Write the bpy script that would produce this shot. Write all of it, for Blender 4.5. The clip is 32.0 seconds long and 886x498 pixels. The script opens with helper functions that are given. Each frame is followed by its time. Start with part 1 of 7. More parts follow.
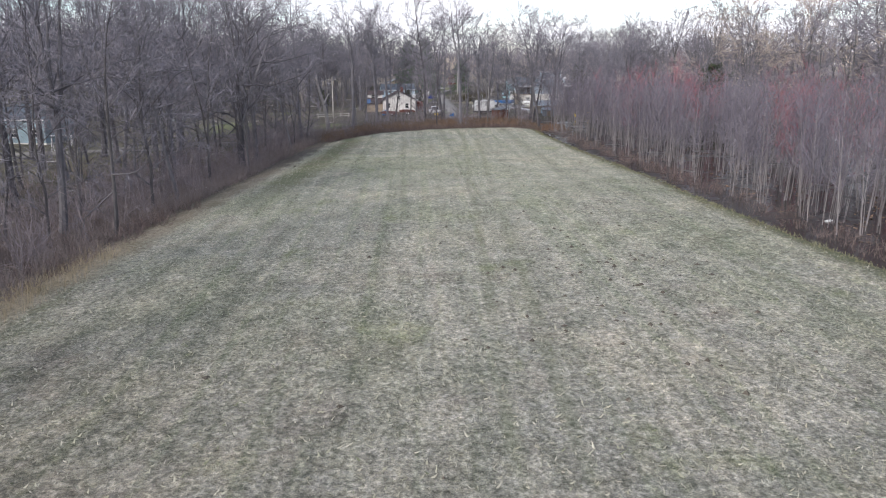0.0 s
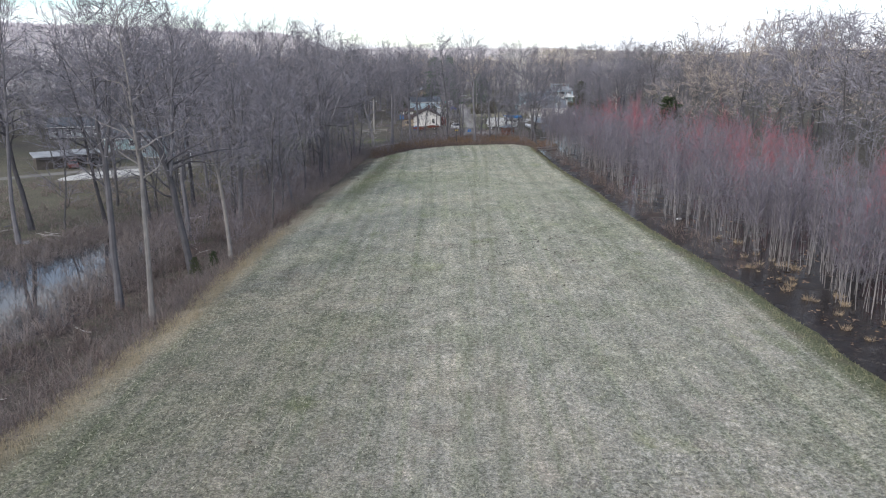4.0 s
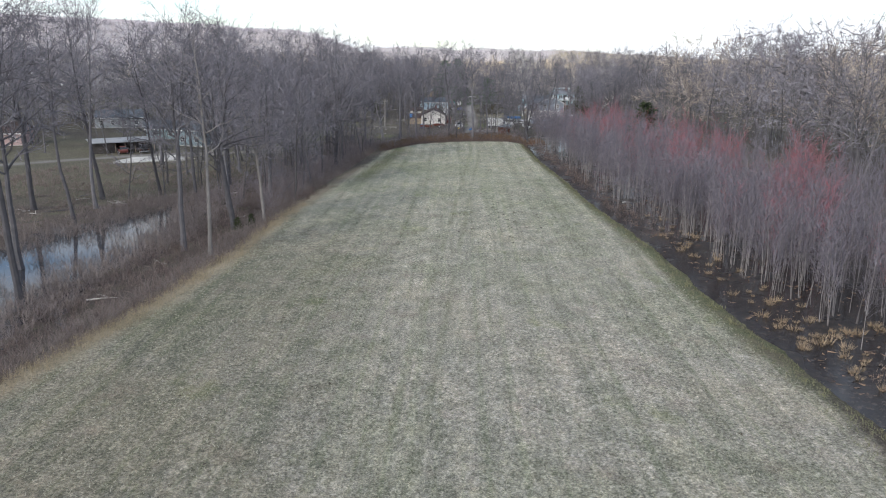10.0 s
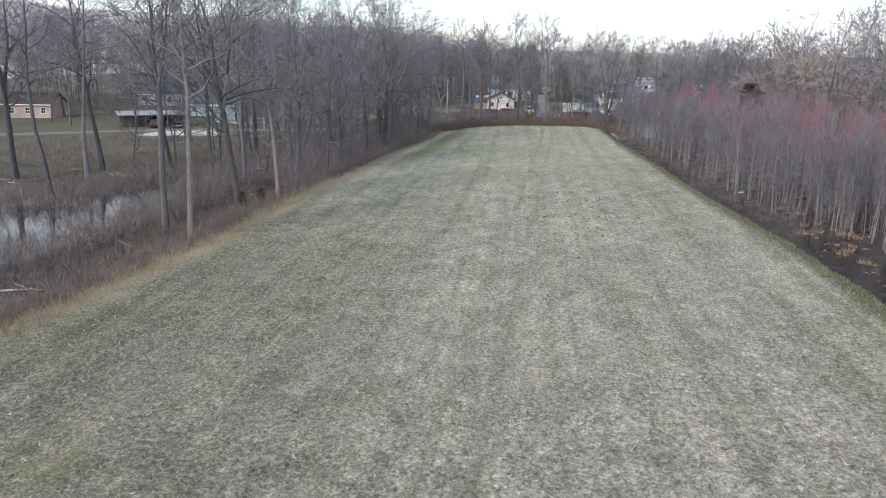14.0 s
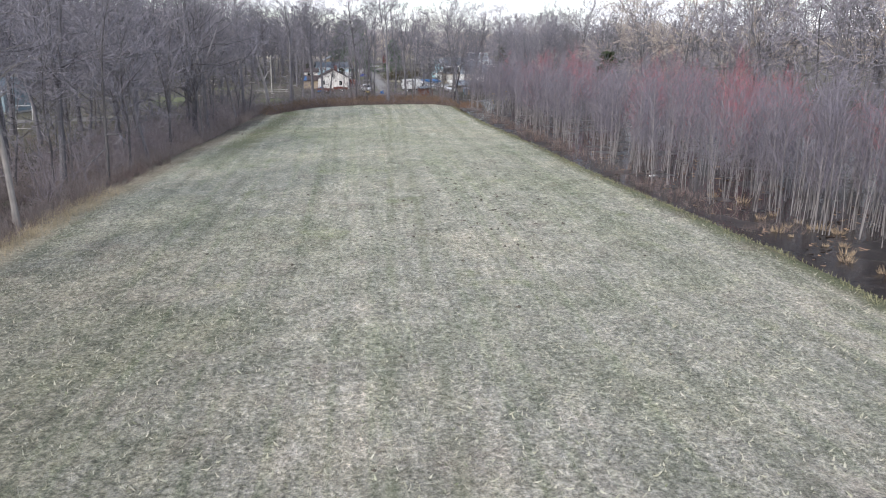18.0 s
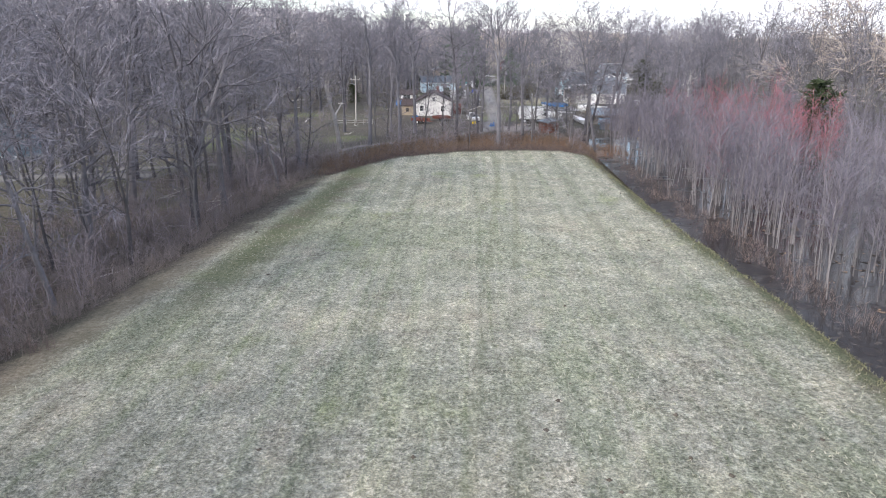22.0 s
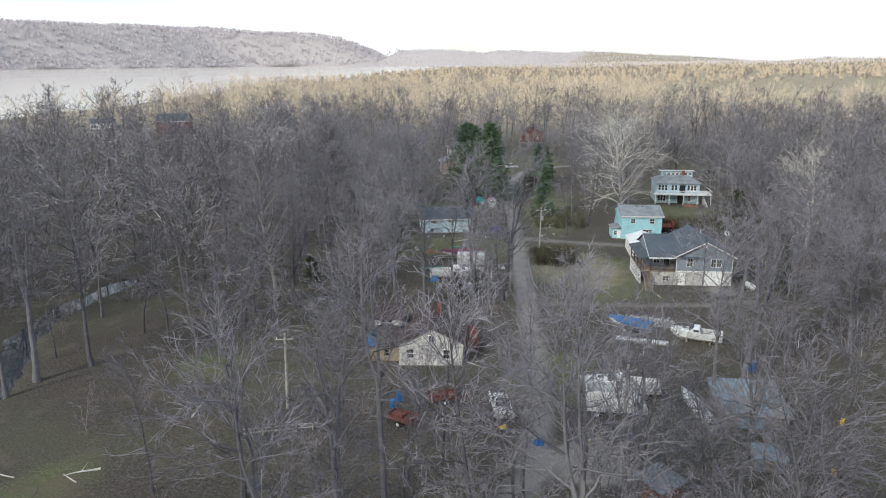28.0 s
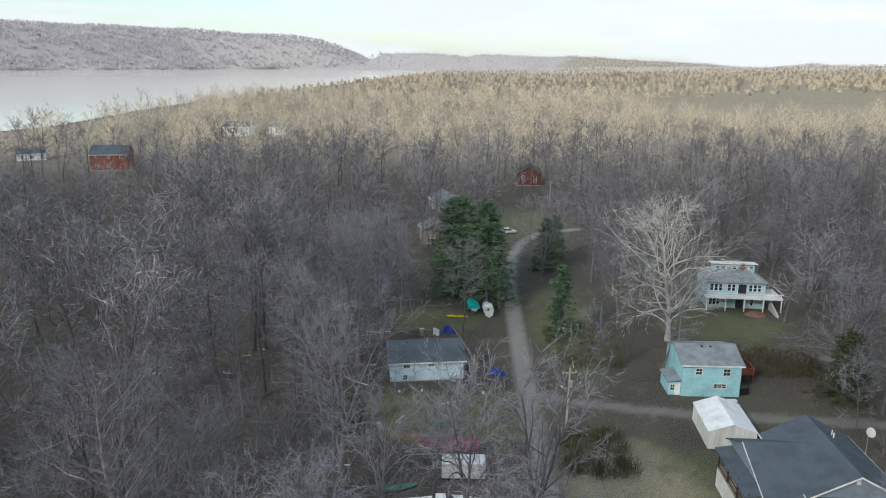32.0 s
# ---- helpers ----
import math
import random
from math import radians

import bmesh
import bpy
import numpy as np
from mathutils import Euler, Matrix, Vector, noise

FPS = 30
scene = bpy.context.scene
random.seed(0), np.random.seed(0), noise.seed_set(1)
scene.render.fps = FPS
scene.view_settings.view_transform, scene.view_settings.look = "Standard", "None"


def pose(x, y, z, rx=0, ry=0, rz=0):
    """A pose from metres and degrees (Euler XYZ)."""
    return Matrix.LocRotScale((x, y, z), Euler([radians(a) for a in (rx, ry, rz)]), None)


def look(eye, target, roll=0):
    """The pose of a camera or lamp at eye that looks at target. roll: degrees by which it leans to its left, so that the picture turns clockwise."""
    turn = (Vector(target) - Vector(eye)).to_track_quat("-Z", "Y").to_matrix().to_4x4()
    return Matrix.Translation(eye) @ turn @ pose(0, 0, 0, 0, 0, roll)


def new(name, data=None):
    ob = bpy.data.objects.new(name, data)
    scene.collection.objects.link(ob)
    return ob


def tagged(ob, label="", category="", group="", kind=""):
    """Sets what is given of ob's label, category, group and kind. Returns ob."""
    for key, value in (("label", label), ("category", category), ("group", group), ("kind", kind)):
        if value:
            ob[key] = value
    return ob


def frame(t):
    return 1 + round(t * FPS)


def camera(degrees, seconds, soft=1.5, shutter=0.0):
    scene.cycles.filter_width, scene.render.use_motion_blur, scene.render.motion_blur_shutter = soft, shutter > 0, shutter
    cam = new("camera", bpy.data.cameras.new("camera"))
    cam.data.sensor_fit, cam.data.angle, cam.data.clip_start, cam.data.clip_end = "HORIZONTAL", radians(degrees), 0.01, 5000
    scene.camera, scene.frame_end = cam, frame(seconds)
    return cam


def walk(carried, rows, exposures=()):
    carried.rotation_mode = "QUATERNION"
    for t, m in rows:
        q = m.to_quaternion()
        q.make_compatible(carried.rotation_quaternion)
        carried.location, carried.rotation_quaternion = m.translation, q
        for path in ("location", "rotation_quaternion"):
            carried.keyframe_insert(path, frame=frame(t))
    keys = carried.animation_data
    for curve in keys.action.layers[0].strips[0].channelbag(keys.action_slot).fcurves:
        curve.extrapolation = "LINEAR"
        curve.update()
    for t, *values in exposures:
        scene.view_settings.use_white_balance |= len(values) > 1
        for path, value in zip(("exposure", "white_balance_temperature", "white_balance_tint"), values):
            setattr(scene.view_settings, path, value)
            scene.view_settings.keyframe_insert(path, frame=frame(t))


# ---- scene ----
PATH = [
    (0, -2.20, 32.47, 10.46, -14.07, -1.90, -0.71),
    (0.5, -2.28, 28.19, 11.12, -14.25, -1.61, -0.74),
    (1, -2.31, 23.82, 11.94, -14.28, -1.28, -0.75),
    (1.5, -2.29, 19.31, 12.94, -14.36, -0.97, -0.74),
    (2, -2.22, 14.65, 14.07, -14.44, -0.66, -0.74),
    (2.5, -2.11, 9.84, 15.27, -14.51, -0.42, -0.75),
    (3, -1.97, 4.88, 16.49, -14.58, -0.16, -0.79),
    (3.5, -1.84, -0.17, 17.67, -14.58, 0.04, -0.86),
    (5.5, -2.01, -19.76, 20.63, -14.62, 0.14, -0.23),
    (6, -1.89, -23.93, 20.63, -14.72, 0.23, -0.06),
    (6.5, -1.67, -27.44, 20.61, -14.70, 0.35, 0.04),
    (7, -1.30, -30.00, 20.55, -14.69, 0.48, 0.07),
    (7.5, -0.78, -31.55, 20.47, -14.67, 0.64, 0.06),
    (8, -0.17, -32.13, 20.39, -14.61, 0.78, 0.04),
    (8.5, 0.47, -31.82, 20.30, -14.60, 0.94, 0.01),
    (9, 1.06, -30.73, 20.25, -14.61, 1.07, 0.03),
    (9.5, 1.59, -28.98, 20.22, -14.58, 1.15, 0.14),
    (10, 2.02, -26.68, 20.15, -14.57, 1.22, 0.35),
    (10.1, 2.08, -26.13, 20.12, -14.57, 1.33, 0.40),
    (10.2, 2.15, -25.58, 20.08, -14.58, 2.16, 0.45),
    (10.3, 2.21, -25.04, 20.05, -14.59, 3.25, 0.50),
    (10.4, 2.28, -24.49, 20.02, -14.59, 4.50, 0.55),
    (10.5, 2.34, -23.94, 19.98, -14.60, 5.98, 0.60),
    (11, 2.54, -20.95, 19.68, -14.52, 6.63, 0.81),
    (11.5, 2.59, -17.89, 19.12, -14.35, 6.68, 0.96),
    (12, 2.49, -14.95, 18.28, -14.37, 6.61, 1.06),
    (12.5, 2.32, -12.26, 17.26, -14.46, 6.54, 1.13),
    (13, 2.13, -9.87, 16.18, -14.52, 6.49, 1.16),
    (13.5, 1.93, -7.76, 15.06, -14.56, 6.42, 1.17),
    (14, 1.72, -5.84, 13.90, -14.59, 6.36, 1.18),
    (14.5, 1.51, -4.03, 12.71, -14.64, 6.28, 1.20),
    (16.5, -0.10, 6.88, 11.22, -15.34, 6.10, 1.94),
    (17, -0.42, 9.58, 11.19, -15.60, 4.01, 1.42),
    (17.1, -0.52, 10.12, 11.22, -15.61, -0.23, 1.32),
    (17.2, -0.63, 10.67, 11.26, -15.62, -6.44, 1.21),
    (17.3, -0.74, 11.21, 11.29, -15.63, -7.03, 1.11),
    (17.4, -0.84, 11.76, 11.33, -15.64, -7.14, 1.00),
    (17.5, -0.95, 12.30, 11.36, -15.65, -7.01, 0.90),
    (18, -1.37, 15.83, 11.52, -15.75, -6.97, 0.51),
    (18.5, -1.45, 20.29, 11.49, -15.79, -6.94, 0.34),
    (19, -1.31, 25.02, 11.36, -15.85, -6.94, 0.26),
    (19.5, -1.07, 29.74, 11.23, -15.89, -6.94, 0.21),
    (20, -0.74, 34.60, 11.22, -16.02, -6.98, 0.20),
    (20.5, -0.29, 39.71, 11.53, -16.20, -7.05, 0.28),
    (21, 0.28, 45.08, 12.30, -16.08, -7.08, 0.37),
    (21.5, 0.90, 50.55, 13.46, -16.01, -7.17, 0.38),
    (21.6, 1.04, 51.64, 13.74, -15.98, -6.95, 0.36),
    (21.7, 1.17, 52.73, 14.02, -15.96, -6.85, 0.34),
    (21.8, 1.30, 53.82, 14.30, -15.94, -6.30, 0.32),
    (21.9, 1.44, 54.92, 14.58, -15.92, -2.04, 0.30),
    (22, 1.57, 56.01, 14.86, -15.89, 2.19, 0.28),
    (22.1, 1.72, 57.10, 15.17, -15.85, 5.92, 0.25),
    (22.2, 1.87, 58.19, 15.47, -15.81, 8.44, 0.22),
    (22.3, 2.01, 59.29, 15.77, -15.78, 8.85, 0.20),
    (22.4, 2.16, 60.38, 16.08, -15.74, 9.22, 0.17),
    (22.5, 2.31, 61.48, 16.38, -15.70, 9.49, 0.15),
    (23, 2.92, 67.02, 17.91, -15.53, 9.58, 0.10),
    (23.5, 3.22, 72.69, 19.37, -15.31, 9.62, 0.20),
    (24, 3.22, 78.53, 20.72, -15.01, 9.57, 0.39),
    (24.5, 3.07, 84.48, 21.99, -14.52, 9.58, 0.62),
    (26.5, 1.10, 109.12, 29.65, -14.64, 6.95, 0.29),
    (27, 0.76, 114.77, 31.67, -14.60, 5.69, 0.11),
    (27.5, 0.33, 120.77, 33.59, -14.61, 4.32, -0.04),
    (28, -0.20, 127.07, 35.47, -14.57, 3.29, -0.10),
    (28.5, -0.74, 133.53, 37.25, -14.53, 3.06, -0.03),
    (29, -1.20, 140.13, 38.89, -14.59, 2.75, 0.15),
    (29.5, -1.53, 146.78, 40.50, -14.52, 2.38, 0.31),
    (30, -1.77, 153.36, 42.09, -14.40, 1.99, 0.39),
    (30.5, -1.96, 159.81, 43.43, -14.28, 1.93, 0.39),
    (31, -2.12, 166.13, 44.30, -14.30, 1.91, 0.38),
    (31.5, -2.27, 172.45, 44.74, -14.40, 1.91, 0.38),
    (32, -2.42, 178.84, 44.96, -14.41, 1.92, 0.40),
]
LENS = 62.42
EXPOSURES = [(0, 0.3, 6350, 14), (3, 0.24, 6250, 11), (6, 0.03, 6200, 9), (10, 0.08, 6300, 9), (13, 0.22, 6350, 9), (17, 0.47, 6300, 11), (20, 0.57, 6350, 12), (24, 0.74, 6200, 13), (26.5, 0.4, 6400, 6), (28, 0.05, 6450, 5), (30, -0.17, 6350, 4), (32, -0.25, 6300, 3)]
cam = camera(LENS, 32.0, soft=1.1)
walk(cam, [(t, pose(x, y, z, 90 + pitch, 0, yaw) @ pose(0, 0, 0, 0, 0, roll)) for t, x, y, z, pitch, yaw, roll in PATH],
     exposures=EXPOSURES)

# ---- sky and sun: a bright, broken overcast ----
SUN_AZ, SUN_EL = radians(218), radians(32)
world = bpy.data.worlds.new("sky")
scene.world = world
world.use_nodes = True
wn, wl = world.node_tree.nodes, world.node_tree.links
wn.clear()
w_out, w_bg = wn.new("ShaderNodeOutputWorld"), wn.new("ShaderNodeBackground")
w_sky, w_mix = wn.new("ShaderNodeTexSky"), wn.new("ShaderNodeMixRGB")
w_sky.sky_type, w_sky.sun_disc, w_sky.sun_elevation, w_sky.sun_rotation = "NISHITA", False, SUN_EL, SUN_AZ
w_co, w_map, w_noise, w_ramp = wn.new("ShaderNodeTexCoord"), wn.new("ShaderNodeMapping"), wn.new("ShaderNodeTexNoise"), wn.new("ShaderNodeValToRGB")
w_map.inputs["Scale"].default_value = (1.6, 1.6, 9.0)
w_noise.inputs["Scale"].default_value, w_noise.inputs["Detail"].default_value, w_noise.inputs["Roughness"].default_value = 2.2, 7, 0.6
w_ramp.color_ramp.elements[0].position, w_ramp.color_ramp.elements[1].position = 0.36, 0.56
w_gain = wn.new("ShaderNodeMixRGB")
w_gain.blend_type, w_gain.inputs[0].default_value = "MULTIPLY", 1.0
w_gain.inputs[2].default_value = (2.12, 2.2, 2.3, 1)
w_mix.inputs[2].default_value = (11.2, 11.4, 11.8, 1)
wl.new(w_co.outputs["Generated"], w_map.inputs["Vector"])
wl.new(w_map.outputs["Vector"], w_noise.inputs["Vector"])
wl.new(w_noise.outputs["Fac"], w_ramp.inputs["Fac"])
# the cloud sheet thins out overhead
w_sep, w_up, w_thin = wn.new("ShaderNodeSeparateXYZ"), wn.new("ShaderNodeMapRange"), wn.new("ShaderNodeMath")
w_up.inputs["From Min"].default_value, w_up.inputs["From Max"].default_value = 0.40, 0.75
w_up.inputs["To Min"].default_value, w_up.inputs["To Max"].default_value = 1.0, 0.5
w_thin.operation = "MULTIPLY"
wl.new(w_co.outputs["Generated"], w_sep.inputs["Vector"])
wl.new(w_sep.outputs["Z"], w_up.inputs["Value"])
wl.new(w_up.outputs["Result"], w_thin.inputs[0])
wl.new(w_ramp.outputs["Color"], w_thin.inputs[1])
wl.new(w_thin.outputs[0], w_mix.inputs[0])
wl.new(w_sky.outputs["Color"], w_gain.inputs[1])
wl.new(w_gain.outputs["Color"], w_mix.inputs[1])
wl.new(w_mix.outputs["Color"], w_bg.inputs["Color"])
w_bg.inputs["Strength"].default_value = 0.1
wl.new(w_bg.outputs["Background"], w_out.inputs["Surface"])
sun = new("sun", bpy.data.lights.new("sun", "SUN"))
sun.data.energy, sun.data.angle, sun.data.color = 2.5, radians(6), (1.0, 0.93, 0.82)
sun.matrix_world = look((0, 0, 0), (-math.sin(SUN_AZ) * math.cos(SUN_EL), -math.cos(SUN_AZ) * math.cos(SUN_EL), -math.sin(SUN_EL)))

# ---- materials ----
def nodes_of(name):
    m = bpy.data.materials.new(name)
    m.use_nodes = True
    return m, m.node_tree.nodes, m.node_tree.links, m.node_tree.nodes["Principled BSDF"]


def surface(name, color, rough=0.8, metal=0.0, vary=0.25, grain=6.0, broad=0.4, bump=0.15, tint=None, island=0.0, spec=0.3, stretch=None):
    """A material with grain and broad stains at real-world size. tint: a second colour for the stains; island: how far single pieces differ."""
    m, n, l, b = nodes_of(name)
    co = n.new("ShaderNodeTexCoord")
    src = co.outputs["Object"]
    if stretch:
        mp = n.new("ShaderNodeMapping")
        mp.inputs["Scale"].default_value = stretch
        l.new(src, mp.inputs["Vector"])
        src = mp.outputs["Vector"]
    fine, wide = n.new("ShaderNodeTexNoise"), n.new("ShaderNodeTexNoise")
    for t, s, d in ((fine, grain, 5), (wide, broad, 3)):
        t.inputs["Scale"].default_value, t.inputs["Detail"].default_value, t.inputs["Roughness"].default_value = s, d, 0.62
        l.new(src, t.inputs["Vector"])
    base = n.new("ShaderNodeMixRGB")
    base.inputs[1].default_value = (*color, 1)
    base.inputs[2].default_value = (*(tint or [c * 0.62 for c in color]), 1)
    ramp = n.new("ShaderNodeMapRange")
    ramp.inputs["From Min"].default_value, ramp.inputs["From Max"].default_value = 0.42, 0.66
    l.new(wide.outputs["Fac"], ramp.inputs["Value"])
    l.new(ramp.outputs["Result"], base.inputs[0])
    hsv = n.new("ShaderNodeHueSaturation")
    val = n.new("ShaderNodeMapRange")
    val.inputs["From Min"].default_value, val.inputs["From Max"].default_value = 0.25, 0.75
    val.inputs["To Min"].default_value, val.inputs["To Max"].default_value = 1 - vary, 1 + vary
    l.new(fine.outputs["Fac"], val.inputs["Value"])
    l.new(base.outputs["Color"], hsv.inputs["Color"])
    if island:
        info, geo, add, mul = n.new("ShaderNodeObjectInfo"), n.new("ShaderNodeNewGeometry"), n.new("ShaderNodeMath"), n.new("ShaderNodeMath")
        fr, mr = n.new("ShaderNodeMath"), n.new("ShaderNodeMapRange")
        l.new(info.outputs["Random"], add.inputs[0])
        l.new(geo.outputs["Random Per Island"], add.inputs[1])
        fr.operation = "FRACT"
        l.new(add.outputs[0], fr.inputs[0])
        mr.inputs["To Min"].default_value, mr.inputs["To Max"].default_value = 1 - island, 1 + island
        l.new(fr.outputs[0], mr.inputs["Value"])
        mul.operation = "MULTIPLY"
        l.new(val.outputs["Result"], mul.inputs[0])
        l.new(mr.outputs["Result"], mul.inputs[1])
        l.new(mul.outputs[0], hsv.inputs["Value"])
    else:
        l.new(val.outputs["Result"], hsv.inputs["Value"])
    l.new(hsv.outputs["Color"], b.inputs["Base Color"])
    b.inputs["Roughness"].default_value, b.inputs["Metallic"].default_value = rough, metal
    b.inputs["Specular IOR Level"].default_value = spec
    if bump:
        bp = n.new("ShaderNodeBump")
        bp.inputs["Strength"].default_value, bp.inputs["Distance"].default_value = bump, 0.03
        l.new(fine.outputs["Fac"], bp.inputs["Height"])
        l.new(bp.outputs["Normal"], b.inputs["Normal"])
    return m


def two_tone(name, c1, c2, rough=0.9, island=0.6, vary=0.5):
    """Bark or twigs: colour varies from piece to piece between two tones."""
    m, n, l, b = nodes_of(name)
    info, geo, add, fr, mix = (n.new("ShaderNodeObjectInfo"), n.new("ShaderNodeNewGeometry"), n.new("ShaderNodeMath"), n.new("ShaderNodeMath"), n.new("ShaderNodeMixRGB"))
    fr.operation = "FRACT"
    half = n.new("ShaderNodeMath")
    half.operation, half.inputs[1].default_value = "MULTIPLY", island
    l.new(geo.outputs["Random Per Island"], half.inputs[0])
    l.new(info.outputs["Random"], add.inputs[0])
    l.new(half.outputs[0], add.inputs[1])
    l.new(add.outputs[0], fr.inputs[0])
    mix.inputs[1].default_value, mix.inputs[2].default_value = (*c1, 1), (*c2, 1)
    l.new(fr.outputs[0], mix.inputs[0])
    co, ns, hs, mr = n.new("ShaderNodeTexCoord"), n.new("ShaderNodeTexNoise"), n.new("ShaderNodeHueSaturation"), n.new("ShaderNodeMapRange")
    ns.inputs["Scale"].default_value, ns.inputs["Detail"].default_value = 1.3, 4
    l.new(co.outputs["Object"], ns.inputs["Vector"])
    mr.inputs["To Min"].default_value, mr.inputs["To Max"].default_value = 1 - vary, 1 + vary
    l.new(ns.outputs["Fac"], mr.inputs["Value"])
    l.new(mr.outputs["Result"], hs.inputs["Value"])
    l.new(mix.outputs["Color"], hs.inputs["Color"])
    l.new(hs.outputs["Color"], b.inputs["Base Color"])
    b.inputs["Roughness"].default_value, b.inputs["Specular IOR Level"].default_value = rough, 0.15
    return m


BARK = two_tone("grey_bark", (0.175, 0.168, 0.182), (0.078, 0.075, 0.082), island=0.3)
PALE_BARK = two_tone("pale_bark", (0.62, 0.59, 0.55), (0.36, 0.34, 0.32))
WOOD_BARK = two_tone("thicket_bark", (0.15, 0.143, 0.147), (0.075, 0.071, 0.074))
TWIG = two_tone("grey_twigs", (0.272, 0.258, 0.288), (0.12, 0.114, 0.129), island=0.3)
DARK_TWIG = two_tone("dark_grey_twigs", (0.18, 0.168, 0.182), (0.095, 0.089, 0.097))
PALE_TWIG = two_tone("pale_grey_twigs", (0.34, 0.32, 0.33), (0.2, 0.19, 0.197))
# tan lifted partway to sunlit brightness, held in the twig colour
WARM_TWIG = two_tone("tan_twigs", (0.45, 0.385, 0.335), (0.31, 0.265, 0.232), vary=0.3)
# river plain twigs: sunshine on the distance is put into this tone
SUNLIT_PLAIN_TWIG = two_tone("sunlit_plain_twigs", (0.75, 0.635, 0.49), (0.62, 0.525, 0.405), vary=0.2)
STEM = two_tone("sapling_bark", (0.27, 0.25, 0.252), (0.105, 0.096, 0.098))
# hill twigs: air haze over kilometres is mixed into the colour
HAZY_HILL_TWIG = two_tone("hazy_hill_twigs", (0.77, 0.715, 0.735), (0.66, 0.615, 0.64), vary=0.2)
MAUVE = two_tone("mauve_twigs", (0.208, 0.19, 0.222), (0.116, 0.106, 0.125))
RED = two_tone("red_bud_twigs", (0.37, 0.135, 0.158), (0.21, 0.112, 0.132))
BRUSH = two_tone("brown_brush", (0.25, 0.212, 0.20), (0.13, 0.112, 0.108))
RUST_BRUSH = two_tone("rusty_brush", (0.205, 0.158, 0.142), (0.115, 0.09, 0.085))
STRAW = two_tone("dry_straw", (0.46, 0.385, 0.26), (0.29, 0.24, 0.165))
MOTTLED = two_tone("mottled_pale_bark", (0.31, 0.29, 0.275), (0.17, 0.155, 0.15))
NEEDLE = two_tone("pine_needles", (0.07, 0.12, 0.07), (0.12, 0.17, 0.1))
CEDAR = two_tone("cedar_needles", (0.045, 0.065, 0.035), (0.07, 0.075, 0.04))
LEAF_LITTER = two_tone("leaf_litter", (0.30, 0.20, 0.13), (0.17, 0.12, 0.09))
BLADE = two_tone("grass_blades", (0.4, 0.38, 0.305), (0.16, 0.172, 0.105))


def water_material():
    m, n, l, b = nodes_of("still_dark_water")
    b.inputs["Base Color"].default_value = (0.035, 0.038, 0.046, 1)
    b.inputs["Roughness"].default_value, b.inputs["IOR"].default_value = 0.03, 1.33
    co, ns, bp = n.new("ShaderNodeTexCoord"), n.new("ShaderNodeTexNoise"), n.new("ShaderNodeBump")
    ns.inputs["Scale"].default_value, ns.inputs["Detail"].default_value = 1.2, 3
    bp.inputs["Strength"].default_value, bp.inputs["Distance"].default_value = 0.06, 0.05
    l.new(co.outputs["Object"], ns.inputs["Vector"])
    l.new(ns.outputs["Fac"], bp.inputs["Height"])
    l.new(bp.outputs["Normal"], b.inputs["Normal"])
    return m


def murky_material():
    """Flood water stained by leaves: brown, dull and scummed over in patches."""
    m, n, l, b = nodes_of("murky_flood_water")
    co, ns, wide, mix, rough, bp = (n.new("ShaderNodeTexCoord"), n.new("ShaderNodeTexNoise"), n.new("ShaderNodeTexNoise"), n.new("ShaderNodeMixRGB"), n.new("ShaderNodeMapRange"), n.new("ShaderNodeBump"))
    ns.inputs["Scale"].default_value, ns.inputs["Detail"].default_value, ns.inputs["Roughness"].default_value = 1.6, 6, 0.7
    wide.inputs["Scale"].default_value, wide.inputs["Detail"].default_value = 0.22, 3
    for t in (ns, wide):
        l.new(co.outputs["Object"], t.inputs["Vector"])
    scum = n.new("ShaderNodeMapRange")
    scum.inputs["From Min"].default_value, scum.inputs["From Max"].default_value = 0.50, 0.66
    l.new(ns.outputs["Fac"], scum.inputs["Value"])
    mix.inputs[1].default_value, mix.inputs[2].default_value = (0.020, 0.018, 0.018, 1), (0.072, 0.058, 0.048, 1)
    l.new(scum.outputs["Result"], mix.inputs[0])
    l.new(mix.outputs["Color"], b.inputs["Base Color"])
    rough.inputs["From Min"].default_value, rough.inputs["From Max"].default_value = 0.47, 0.62
    rough.inputs["To Min"].default_value, rough.inputs["To Max"].default_value = 0.04, 0.34
    l.new(wide.outputs["Fac"], rough.inputs["Value"])
    l.new(rough.outputs["Result"], b.inputs["Roughness"])
    b.inputs["IOR"].default_value, b.inputs["Specular IOR Level"].default_value = 1.33, 0.4
    bp.inputs["Strength"].default_value, bp.inputs["Distance"].default_value = 0.2, 0.05
    l.new(ns.outputs["Fac"], bp.inputs["Height"])
    l.new(bp.outputs["Normal"], b.inputs["Normal"])
    return m


def river_material():
    m, n, l, b = nodes_of("muddy_river")
    # much paler than muddy water: reflected sky brightness is put into the base
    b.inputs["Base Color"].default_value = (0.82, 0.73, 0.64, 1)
    b.inputs["Roughness"].default_value, b.inputs["IOR"].default_value = 0.12, 1.33
    co, ns, bp = n.new("ShaderNodeTexCoord"), n.new("ShaderNodeTexNoise"), n.new("ShaderNodeBump")
    ns.inputs["Scale"].default_value, ns.inputs["Detail"].default_value = 0.15, 5
    bp.inputs["Strength"].default_value, bp.inputs["Distance"].default_value = 0.06, 0.2
    l.new(co.outputs["Object"], ns.inputs["Vector"])
    l.new(ns.outputs["Fac"], bp.inputs["Height"])
    l.new(bp.outputs["Normal"], b.inputs["Normal"])
    return m


WATER, MURKY, RIVER = water_material(), murky_material(), river_material()

